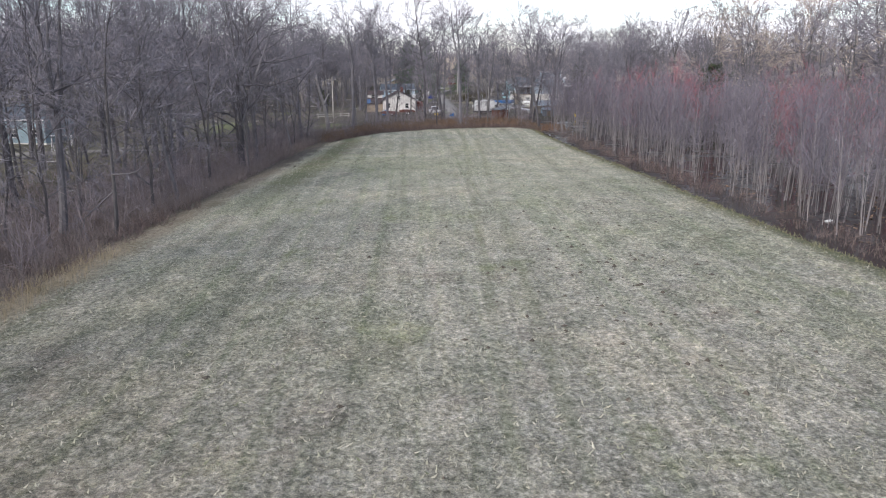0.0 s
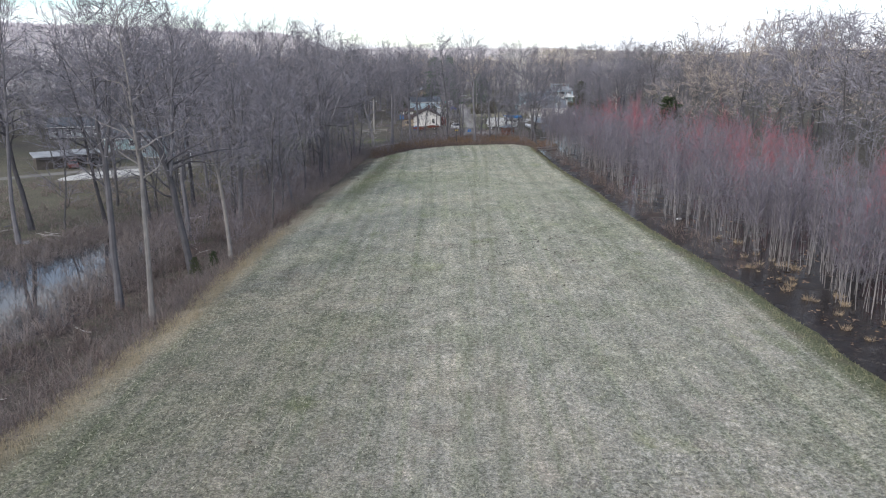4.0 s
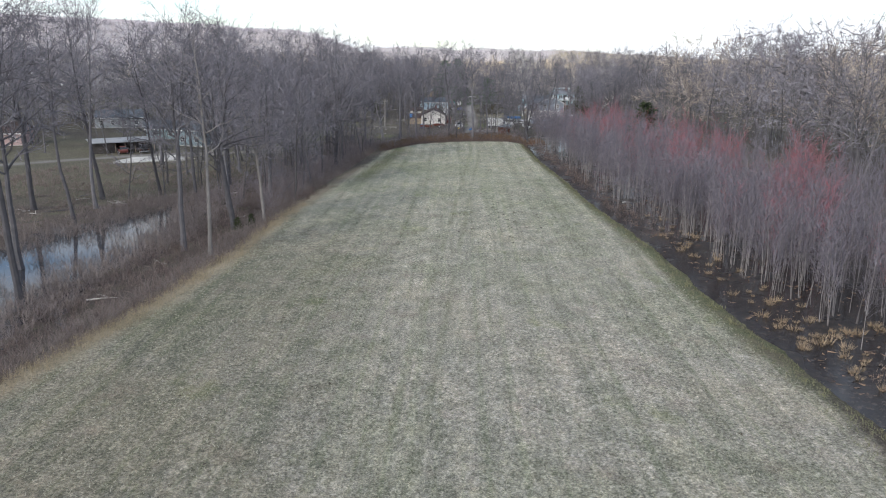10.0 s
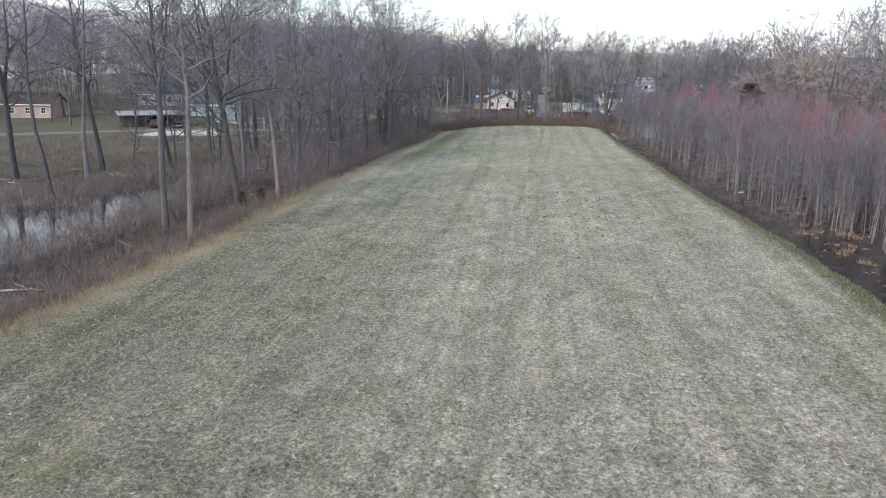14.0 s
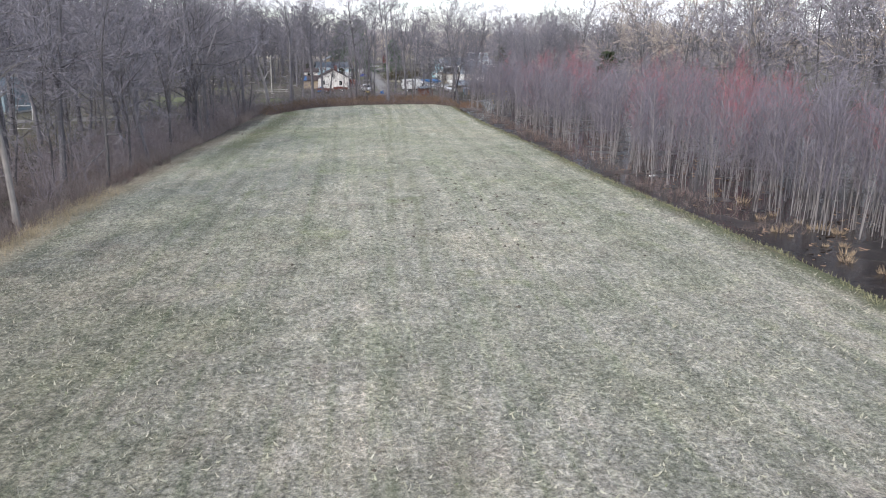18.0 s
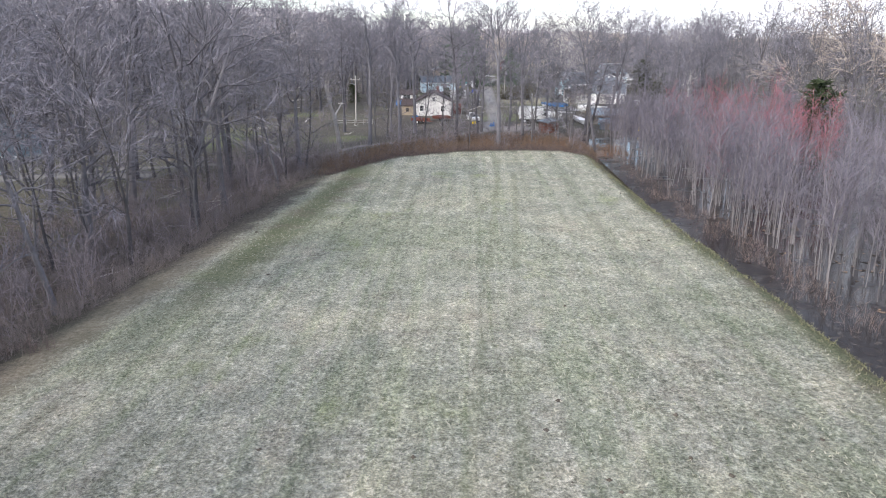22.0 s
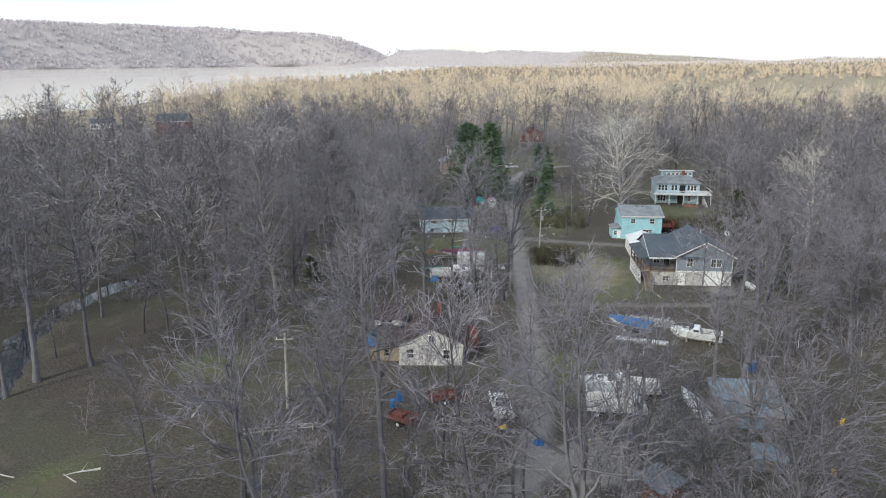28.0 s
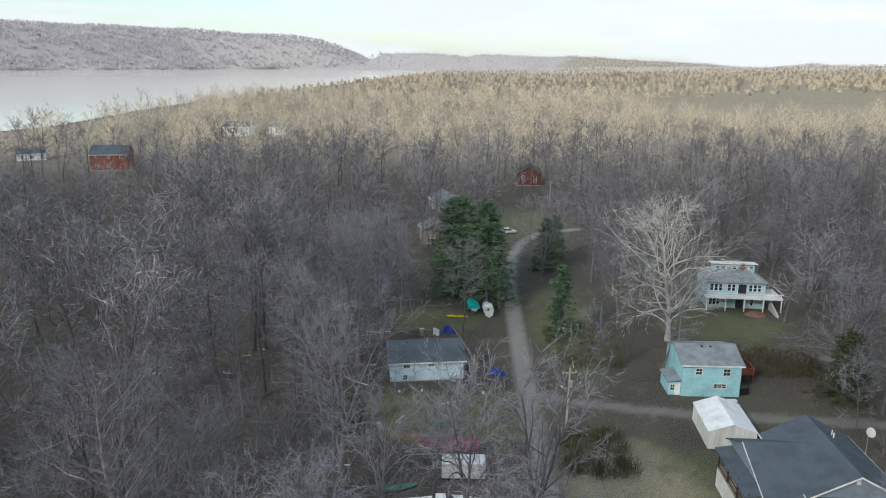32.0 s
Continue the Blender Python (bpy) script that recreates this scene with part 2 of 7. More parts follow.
# ---- the lie of the land ----
LEFT_EDGE = ((-200, -50), (-50, -36), (-20, -31), (10, -27), (18, -25.4), (30, -23.2), (48, -21), (66, -20.6), (85, -18.8), (107, -16.8), (139, -14.6), (200, -13))
RIGHT_EDGE = ((-200, 26), (-50, 25), (5, 24.4), (12, 25), (24, 24.2), (35, 23.2), (50, 22.8), (62, 22), (79, 20.4), (101, 19.6), (125, 18), (156, 17.2), (220, 17))
WETLAND_END = 184.0
POND_LEVEL, WET_LEVEL, RIVER_LEVEL = -1.15, -0.62, -6.0
ROAD = ((-60, 128), (-45, 146), (-28, 153), (-20, 158), (-10, 167), (0, 177), (4.5, 185), (6.0, 200), (6.4, 222), (6.4, 250), (6.3, 280), (6.5, 312), (6.8, 330), (8.5, 348), (11.5, 361), (16, 371), (28, 378))
LANE = ((6.4, 273), (12, 271), (19, 269.5), (26, 268.5), (36, 267.5), (54, 266), (80, 264))
DRIVE = ((6.4, 232), (12, 231.6), (18, 231.5), (24, 231.5), (32, 232), (40, 234))
LEFT_DRIVE = ((-110, 106), (-87, 115), (-73, 126), (-62, 135), (-48, 141), (-38, 142))
SLOUGH = ((-53, 190), (-55.5, 203), (-61, 214), (-62, 226), (-59, 240))
UP_LANE = ((38, 292), (52, 288), (70, 285), (95, 284))


def at(table, y):
    ys, xs = zip(*table)
    return np.interp(y, ys, xs)


def far_edge(x):
    return np.interp(x, (-18, -14.5, -8.4, 0, 8.4, 14, 17.2), (134, 139, 152, 158.5, 160.2, 160, 156))


def gap_to(line, x, y):
    """The distance from x, y to a line of points."""
    if np.ndim(x) == 0 and np.ndim(y) == 0:
        near = 1e9
        for (ax, ay), (bx, by) in zip(line, line[1:]):
            dx, dy = bx - ax, by - ay
            k = min(max(((x - ax) * dx + (y - ay) * dy) / (dx * dx + dy * dy), 0.0), 1.0)
            near = min(near, math.hypot(x - ax - k * dx, y - ay - k * dy))
        return near
    best = np.full(np.broadcast(x, y).shape, 1e9)
    for (ax, ay), (bx, by) in zip(line, line[1:]):
        dx, dy = bx - ax, by - ay
        k = np.clip(((x - ax) * dx + (y - ay) * dy) / (dx * dx + dy * dy), 0, 1)
        best = np.minimum(best, np.hypot(x - ax - k * dx, y - ay - k * dy))
    return best


def smooth(a, b, v):
    k = np.clip((v - a) / (b - a), 0, 1)
    return k * k * (3 - 2 * k)


def wave(x, y, s, seed=0.0):
    return (np.sin(x * s + seed) * np.cos(y * s * 1.13 + 2.1 * seed) + 0.5 * np.sin(x * s * 2.3 - y * s * 1.7 + seed * 3) + 0.3 * np.cos(x * s * 4.1 + y * s * 3.7 + seed)) / 1.8


POND = ((-40, 85), (-36.3, 75), (-32.8, 64), (-33.9, 57), (-35, 46), (-36, 38), (-34.5, 30), (-35.5, 23), (-42, 24), (-44, 33), (-47, 40), (-52.5, 45), (-50, 55), (-45, 62), (-43.2, 73))


def near_shore(y):
    """Where the river's near bank runs, as x."""
    return np.interp(y, (100, 300, 430, 640, 700, 880, 1130, 1480, 2350, 3785, 4400, 4640, 4800), (-230, -255, -280, -300, -285, -300, -295, -270, -216, -86, 230, 480, 600))


def far_shore(y):
    return np.interp(y, (0, 2000, 3305, 3705, 4300, 4560, 4720, 4900), (-2100, -2100, -1994, -1700, -1330, -930, -620, -420))


def back_shore(x):
    """Where the river's bend ends under the horizon hills, as y."""
    return np.interp(x, (-1300, -487, 318, 480, 700), (4600, 4560, 4520, 4600, 4620))


def skyline(table, x, y):
    """The ground's height that lifts a hill's wooded crest to the table's angle (bearing, degrees up) as seen from over the field."""
    az, up = zip(*table)
    reach = np.hypot(x, y - 150)
    return np.tan(np.radians(np.interp(np.degrees(np.arctan2(x, y - 150)), az, up))) * reach + 24


RIVER_HILL = ((-60, 2.5), (-40, 2.9), (-32.5, 2.40), (-25.5, 2.26), (-18, 2.0), (-12.8, 1.76), (-11, 1.55), (-9.9, 1.20), (-8.4, 0.82), (-7.2, 0.42), (-6, 0.1), (0, 0))
BACK_HILLS = ((-12, 1.0), (-7.2, 0.94), (-3.5, 0.88), (-1.2, 0.72), (-0.1, 0.60), (0.7, 0.78), (4, 0.72), (7, 0.62), (10, 0.45), (13.2, 0.25), (17, 0.05), (19.4, -0.2), (21, -0.25), (24, 0.12), (28, -0.2), (60, 0.0))


def inside(poly, x, y):
    hit = np.zeros(np.broadcast(x, y).shape, bool)
    for (ax, ay), (bx, by) in zip(poly, poly[1:] + poly[:1]):
        hit ^= ((ay > y) != (by > y)) & (x < (bx - ax) * (y - ay) / (by - ay + 1e-9) + ax)
    return hit


def height(x, y):
    x, y = np.asarray(x, float), np.asarray(y, float)
    z = 0.05 * wave(x, y, 0.13) + 0.10 * wave(x, y, 0.035, 1.7)
    left, right = at(LEFT_EDGE, y), at(RIGHT_EDGE, y)
    # the bank down to the wet meadow beside the field, and up again by the village
    fade = 1 - smooth(150, 178, y)
    z -= fade * 1.0 * smooth(0.3, 6.0, left - x) * (1 - 0.5 * smooth(25, 60, left - x))
    pond = gap_to(POND + POND[:1], x, y)
    wet_in = inside(POND, x, y)
    z += fade * (0.24 * wave(x, y, 0.42, 0.7) + 0.16 * wave(x, y, 1.3, 0.2)) * smooth(5, 9, left - x) * (1 - smooth(6, 14, np.where(wet_in, 0, pond)))
    z -= fade * np.where(wet_in, 0.25 + 0.25 * smooth(0, 3, pond), 0.30 * (1 - smooth(0, 5, pond)))
    # the flooded thicket on the other side
    bank = np.interp(y, (0, 50, 90, 160), (3.2, 2.8, 2.0, 1.5))
    wet = smooth(0.0, 1.0, (x - right) / bank) * (1 - smooth(WETLAND_END - 14, WETLAND_END, y - 0.5 * (x - right))) * (1 - smooth(54, 68, x))
    z -= wet * (0.98 + 0.22 * wave(x, y, 0.55, 0.4))
    z -= 0.75 * (1 - smooth(0.5, 2.8, gap_to(SLOUGH, x, y) + 0.8 * wave(x, y, 0.5, 0.3)))
    # riverbed, far hills, rising ground on the other side
    shore = near_shore(y)
    z = z * smooth(0, 40, x - shore) - 8.5 * smooth(0, 45, shore - x) * (y > 50)
    far = far_shore(y)
    over = smooth(0, 60, far - x)
    ridge = skyline(RIVER_HILL, x, y) * smooth(5, 330, far - x) * (1 + 0.05 * wave(x, y, 0.009, 0.6))
    z = z * (1 - over) + over * (4 + ridge)
    rise = smooth(80, 420, x - 60 - 0.05 * y) * 9 + 30 * smooth(700, 2200, x) * (0.8 + 0.3 * wave(x, y, 0.002, 2.2)) * (1 - smooth(4200, 4700, y))
    z += rise * (x > 0)
    back = smooth(0, 260, y - back_shore(x)) * np.maximum(skyline(BACK_HILLS, x, y), 4) * (1 + 0.05 * wave(x, y, 0.004, 1.3)) * (1 - over)
    return z + back


def axis(lo, fine_lo, fine_hi, hi, step, grow=1.12):
    a, out, s = fine_hi, list(np.arange(fine_lo, fine_hi + 1e-6, step)), step
    while a < hi:
        s = min(s * grow, 80.0)
        a += s
        out.append(min(a, hi))
    a, s = fine_lo, step
    while a > lo:
        s = min(s * grow, 80.0)
        a -= s
        out.insert(0, max(a, lo))
    return np.array(out)


def mesh_of(name, verts, faces, mats, smooth_shade=False, mat_ids=None):
    """A mesh from arrays: faces is one array of triangles or quads, or a list of such arrays."""
    me = bpy.data.meshes.new(name)
    groups = [f for f in (faces if isinstance(faces, list) else [faces]) if len(f)]
    verts = np.asarray(verts, np.float32)
    me.vertices.add(len(verts))
    me.vertices.foreach_set("co", verts.ravel())
    loops = np.concatenate([np.asarray(f).ravel() for f in groups]).astype(np.int32)
    sizes = np.concatenate([np.full(len(f), np.asarray(f).shape[1]) for f in groups]).astype(np.int32)
    me.loops.add(len(loops))
    me.loops.foreach_set("vertex_index", loops)
    me.polygons.add(len(sizes))
    me.polygons.foreach_set("loop_start", np.r_[0, np.cumsum(sizes)[:-1]].astype(np.int32))
    me.polygons.foreach_set("loop_total", sizes)
    for m in mats if isinstance(mats, (list, tuple)) else [mats]:
        me.materials.append(m)
    if mat_ids is not None:
        me.polygons.foreach_set("material_index", np.asarray(mat_ids, np.int32))
    me.polygons.foreach_set("use_smooth", np.full(len(sizes), smooth_shade))
    me.update()
    me.validate()
    return me


def sheet(xs, ys, zf):
    X, Y = np.meshgrid(xs, ys)
    V = np.stack([X, Y, zf(X, Y)], -1).reshape(-1, 3)
    n, k = len(xs), np.arange((len(xs) - 1) * (len(ys) - 1))
    a = (k // (n - 1)) * n + k % (n - 1)
    return V, np.stack([a, a + 1, a + n + 1, a + n], 1)


def masks(me):
    """Colour masks of the ground cover, from the plan: field, lawn, gravel."""
    co = np.empty(len(me.vertices) * 3, np.float32)
    me.vertices.foreach_get("co", co)
    x, y = co.reshape(-1, 3)[:, 0], co.reshape(-1, 3)[:, 1]
    l, r = at(LEFT_EDGE, y), at(RIGHT_EDGE, y)
    jit = 0.5 * wave(x, y, 1.1, 0.3) + 0.3 * wave(x, y, 3.1, 0.9)
    field = smooth(-0.5, 0.9, x - l + jit) * smooth(-0.4, 0.8, r - x + jit) * smooth(-0.6, 1.0, far_edge(x) - y + jit)
    lines = np.minimum.reduce([gap_to(ROAD, x, y) - 1.3 + 0.4 * (1 - smooth(172, 182, y)), gap_to(LEFT_DRIVE, x, y) - 1.6])
    tracks = np.minimum.reduce([gap_to(LANE, x, y) - 1.2, gap_to(DRIVE, x, y) - 0.75, gap_to(UP_LANE, x, y) - 1.1])
    yard = np.minimum(np.hypot((x - 10) / 1.1, y - 187) - 3.8, np.hypot(x - 37, (y - 239) * 0.9) - 2.0)
    gravel = (1 - smooth(-0.5, 0.55, np.minimum(lines, yard) + 0.6 * jit)) * (0.72 + 0.28 * smooth(172, 186, y))
    gravel = np.maximum(gravel, 0.6 * (1 - smooth(-0.6, 0.6, tracks + 0.8 * jit)))
    lawn = 0.28 * smooth(-34, -40, x) * smooth(70, 88, y) * (1 - smooth(140, 165, y))
    for cx, cy, rx, ry in ((-6, 266, 14, 9), (-8, 303, 12, 7), (19, 246, 11, 16), (15, 300, 7, 22), (-37.5, 173, 6, 12), (-32.5, 207, 4, 5), (-18, 172, 4, 4), (42, 302, 11, 8), (14, 385, 14, 22), (8, 205, 6, 8)):
        lawn = np.maximum(lawn, 1 - smooth(0.55, 1.15, np.hypot((x - cx) / rx, (y - cy) / ry) + 0.12 * jit + 0.28 * wave(x, y, 0.31, 0.6) + 0.12 * wave(x, y, 0.9, 0.1)))
    straw = np.maximum.reduce([0.65 * (1 - smooth(0.5, 1.1, np.hypot((x - 16) / 9, (y - 250) / 13) + 0.2 * jit)), (1 - smooth(0, 2.2, np.abs(x - l + 0.6) + 0.8 * jit)) * (1 - smooth(100, 118, y)) * (1 - 0.6 * smooth(68, 88, y)),
                               smooth(150, 190, x) * (1 - smooth(560, 640, x)) * smooth(760, 800, y + 0.2 * x) * (1 - smooth(960, 1000, y))])
    bank = np.interp(y, (0, 50, 90, 160), (3.2, 2.8, 2.0, 1.5))
    edge = (1 - smooth(0.45, 0.75, np.abs(x - r - 0.28 * bank) / bank + 0.15 * jit)) * smooth(10, 25, y) * (1 - smooth(130, 150, y))
    verge = smooth(0.6, 2.0, x - l) * (1 - smooth(3.0, 6.0, x - l + 1.5 * jit)) * smooth(85, 105, y) * (1 - smooth(140, 152, y))
    lawn = np.maximum.reduce([lawn, 0.8 * edge, 0.9 * verge])
    # straw spread over the far plain, also standing in for sunshine there
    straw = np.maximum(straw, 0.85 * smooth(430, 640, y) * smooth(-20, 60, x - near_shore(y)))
    # near left of the field: darker grass with cloud shade painted in
    shaded_grass = (1 - smooth(-14, 2, x + 6 * jit)) * (1 - smooth(40, 85, y)) * field
    # far hills and plain get a pale floor: distance haze as colour
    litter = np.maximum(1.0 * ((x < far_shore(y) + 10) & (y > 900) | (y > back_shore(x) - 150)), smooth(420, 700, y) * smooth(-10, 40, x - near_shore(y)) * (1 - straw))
    meadow = smooth(4, 9, l - x + 2 * jit) * (1 - smooth(132, 150, y)) * (y > -60) * (x > -200)
    second = me.color_attributes.new("floor", "FLOAT_COLOR", "POINT")
    second.data.foreach_set("color", np.stack([litter, meadow, shaded_grass, 0 * x], 1).astype(np.float32).ravel())
    layer = me.color_attributes.new("cover", "FLOAT_COLOR", "POINT")
    layer.data.foreach_set("color", np.stack([field, lawn, gravel, straw], 1).astype(np.float32).ravel())


def ground_material():
    m, n, l, b = nodes_of("ground_cover")
    co, att = n.new("ShaderNodeTexCoord"), n.new("ShaderNodeVertexColor")
    att.layer_name = "cover"
    att2, sep2 = n.new("ShaderNodeVertexColor"), n.new("ShaderNodeSeparateColor")
    att2.layer_name = "floor"
    l.new(att2.outputs["Color"], sep2.inputs["Color"])
    sep = n.new("ShaderNodeSeparateColor")
    l.new(att.outputs["Color"], sep.inputs["Color"])

    def tex(scale, detail=6, stretch=(1, 1, 1), rough=0.6):
        mp, t = n.new("ShaderNodeMapping"), n.new("ShaderNodeTexNoise")
        mp.inputs["Scale"].default_value = stretch
        l.new(co.outputs["Object"], mp.inputs["Vector"])
        l.new(mp.outputs["Vector"], t.inputs["Vector"])
        t.inputs["Scale"].default_value, t.inputs["Detail"].default_value, t.inputs["Roughness"].default_value = scale, detail, rough
        return t.outputs["Fac"]

    def ramp(fac, stops):
        r = n.new("ShaderNodeValToRGB")
        e = r.color_ramp.elements
        while len(e) < len(stops):
            e.new(0.5)
        for i, (p, c) in enumerate(stops):
            e[i].position, e[i].color = p, (*c, 1)
        l.new(fac, r.inputs["Fac"])
        return r.outputs["Color"]

    def mix(fac, a, c, blend="MIX"):
        x = n.new("ShaderNodeMixRGB")
        x.blend_type = blend
        if isinstance(fac, float):
            x.inputs[0].default_value = fac
        else:
            l.new(fac, x.inputs[0])
        l.new(a, x.inputs[1])
        if isinstance(c, tuple):
            x.inputs[2].default_value = (*c, 1)
        else:
            l.new(c, x.inputs[2])
        return x.outputs["Color"]

    def remap(fac, lo, hi, to0=0.0, to1=1.0):
        r = n.new("ShaderNodeMapRange")
        r.inputs["From Min"].default_value, r.inputs["From Max"].default_value = lo, hi
        r.inputs["To Min"].default_value, r.inputs["To Max"].default_value = to0, to1
        l.new(fac, r.inputs["Value"])
        return r.outputs["Result"]

    fine, mid, wide = tex(9.0, 8, rough=0.8), tex(0.45, 6), tex(0.06, 4)
    clump = tex(4.2, 8, (1.0, 0.9, 1), 0.75)
    rows = tex(1.5, 2, (1.0, 0.012, 1), 0.5)
    spots = tex(0.23, 7, rough=0.65)
    field = ramp(clump, [(0.33, (0.125, 0.121, 0.096)), (0.45, (0.235, 0.228, 0.184)), (0.55, (0.345, 0.332, 0.278)), (0.68, (0.51, 0.485, 0.42))])
    green = ramp(clump, [(0.35, (0.105, 0.13, 0.075)), (0.55, (0.25, 0.27, 0.185)), (0.70, (0.41, 0.41, 0.33))])
    field = mix(remap(rows, 0.52, 0.64, 0.0, 0.42), field, green)
    field = mix(remap(mid, 0.52, 0.70, 0.0, 0.5), field, (0.385, 0.35, 0.295))
    field = mix(remap(spots, 0.55, 0.67, 0.0, 0.6), field, ramp(clump, [(0.36, (0.12, 0.105, 0.088)), (0.55, (0.29, 0.255, 0.215)), (0.70, (0.46, 0.415, 0.365))]))
    field = mix(remap(tex(0.9, 6, rough=0.7), 0.60, 0.70, 0.0, 0.65), field, (0.13, 0.122, 0.088))
    field = mix(remap(tex(0.7, 6, (1, 1, 1.7), 0.7), 0.58, 0.70, 0.0, 0.75), field, (0.50, 0.47, 0.41))
    field = mix(remap(tex(0.16, 5, (1, 0.7, 1), 0.6), 0.60, 0.70, 0.0, 0.55), field, (0.20, 0.225, 0.105))
    field = mix(remap(wide, 0.54, 0.68, 0.0, 0.25), field, (0.19, 0.20, 0.14))
    # matted tufts, bleached swaths and mowing rows
    field = mix(0.6, field, ramp(tex(1.9, 6, (1.35, 0.75, 1), 0.72), [(0.34, (0.60, 0.61, 0.60)), (0.48, (0.96, 0.96, 0.96)), (0.62, (1.34, 1.32, 1.28))]), "MULTIPLY")
    field = mix(0.7, field, ramp(tex(0.5, 6, (1.2, 0.7, 1), 0.66), [(0.38, (0.74, 0.76, 0.73)), (0.5, (1, 1, 1)), (0.61, (1.22, 1.19, 1.16))]), "MULTIPLY")
    field = mix(0.85, field, ramp(fine, [(0.33, (0.22, 0.22, 0.23)), (0.48, (0.92, 0.92, 0.92)), (0.62, (1.85, 1.8, 1.7))]), "MULTIPLY")
    broad_rows = tex(0.62, 3, (1.0, 0.014, 1), 0.6)
    field = mix(0.75, field, ramp(broad_rows, [(0.36, (0.76, 0.78, 0.75)), (0.5, (1, 1, 1)), (0.64, (1.16, 1.13, 1.12))]), "MULTIPLY")
    field = mix(0.9, field, ramp(tex(0.05, 6, rough=0.62), [(0.40, (0.86, 0.88, 0.85)), (0.5, (0.98, 0.97, 1.02)), (0.58, (1.09, 1.05, 1.06))]), "MULTIPLY")
    # the sward greens towards the far end
    place, slant = n.new("ShaderNodeSeparateXYZ"), n.new("ShaderNodeMath")
    l.new(co.outputs["Object"], place.inputs["Vector"])
    field = mix(remap(place.outputs["Y"], 25, 105), field, mix(0.6, field, (0.92, 1.0, 0.91), "MULTIPLY"))
    # two wheel tracks run up the middle
    slant.operation, slant.inputs[1].default_value = "MULTIPLY_ADD", -0.0495
    l.new(place.outputs["Y"], slant.inputs[0])
    l.new(place.outputs["X"], slant.inputs[2])
    for rut in (-2.24, -0.34):
        off, gap = n.new("ShaderNodeMath"), n.new("ShaderNodeMath")
        off.inputs[1].default_value, gap.operation = -rut, "ABSOLUTE"
        l.new(slant.outputs[0], off.inputs[0])
        l.new(off.outputs[0], gap.inputs[0])
        worn = n.new("ShaderNodeMath")
        worn.operation = "MULTIPLY"
        l.new(remap(gap.outputs[0], 0.12, 0.42, 0.5, 0.0), worn.inputs[0])
        l.new(remap(tex(0.12, 4), 0.40, 0.58), worn.inputs[1])
        field = mix(worn.outputs[0], field, ramp(clump, [(0.38, (0.095, 0.105, 0.065)), (0.62, (0.24, 0.25, 0.165))]))
    # multiplies that painted shade into the near-left grass colour
    field = mix(sep2.outputs["Blue"], field, mix(0.85, field, (0.62, 0.62, 0.58), "MULTIPLY"))
    wild = ramp(clump, [(0.32, (0.032, 0.029, 0.025)), (0.48, (0.082, 0.073, 0.063)), (0.60, (0.142, 0.125, 0.107)), (0.74, (0.24, 0.212, 0.178))])
    wild = mix(remap(wide, 0.45, 0.62, 0.0, 0.45), wild, (0.115, 0.115, 0.08))
    wild = mix(remap(spots, 0.55, 0.68, 0.0, 0.45), wild, (0.20, 0.16, 0.13))
    wild = mix(0.8, wild, ramp(fine, [(0.30, (0.4, 0.4, 0.4)), (0.5, (1, 1, 1)), (0.70, (1.6, 1.55, 1.45))]), "MULTIPLY")
    lawn = ramp(clump, [(0.34, (0.068, 0.078, 0.042)), (0.5, (0.128, 0.138, 0.076)), (0.66, (0.21, 0.205, 0.128))])
    lawn = mix(remap(mid, 0.5, 0.66, 0.0, 0.5), lawn, (0.095, 0.115, 0.055))
    lawn = mix(remap(spots, 0.5, 0.62, 0.0, 0.6), lawn, (0.145, 0.12, 0.09))
    gravel = ramp(fine, [(0.30, (0.165, 0.154, 0.143)), (0.5, (0.26, 0.246, 0.23)), (0.7, (0.39, 0.37, 0.35))])
    gravel = mix(remap(mid, 0.5, 0.7, 0.0, 0.6), gravel, (0.25, 0.23, 0.205))
    straw = ramp(clump, [(0.35, (0.25, 0.212, 0.15)), (0.5, (0.40, 0.34, 0.245)), (0.66, (0.54, 0.47, 0.35))])
    straw = mix(remap(spots, 0.5, 0.62, 0.0, 0.6), straw, (0.17, 0.155, 0.09))
    meadow = ramp(clump, [(0.34, (0.05, 0.041, 0.037)), (0.48, (0.105, 0.088, 0.077)), (0.60, (0.165, 0.14, 0.122)), (0.70, (0.25, 0.218, 0.185))])
    meadow = mix(remap(spots, 0.50, 0.62, 0.0, 0.75), meadow, ramp(clump, [(0.36, (0.085, 0.088, 0.055)), (0.62, (0.17, 0.165, 0.115))]))
    # far paler than dead leaves, to carry the haze on distant ground
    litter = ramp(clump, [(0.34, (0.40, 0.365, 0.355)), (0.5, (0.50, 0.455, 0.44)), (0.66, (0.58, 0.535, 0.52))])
    wild = mix(sep2.outputs["Green"], wild, meadow)
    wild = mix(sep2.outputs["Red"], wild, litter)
    out = mix(sep.outputs["Red"], wild, field)
    out = mix(sep.outputs["Green"], out, lawn)
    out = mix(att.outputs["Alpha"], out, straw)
    out = mix(sep.outputs["Blue"], out, gravel)
    l.new(out, b.inputs["Base Color"])
    b.inputs["Roughness"].default_value, b.inputs["Specular IOR Level"].default_value = 0.95, 0.1
    bp = n.new("ShaderNodeBump")
    bp.inputs["Strength"].default_value, bp.inputs["Distance"].default_value = 0.9, 0.12
    l.new(fine, bp.inputs["Height"])
    l.new(bp.outputs["Normal"], b.inputs["Normal"])
    return m


GV, GF = sheet(axis(-2900, -62, 62, 3000, 0.95, 1.13), axis(-700, -45, 385, 4925, 0.95, 1.13), height)
ground_mesh = mesh_of("ground", GV, GF, ground_material(), True)
masks(ground_mesh)
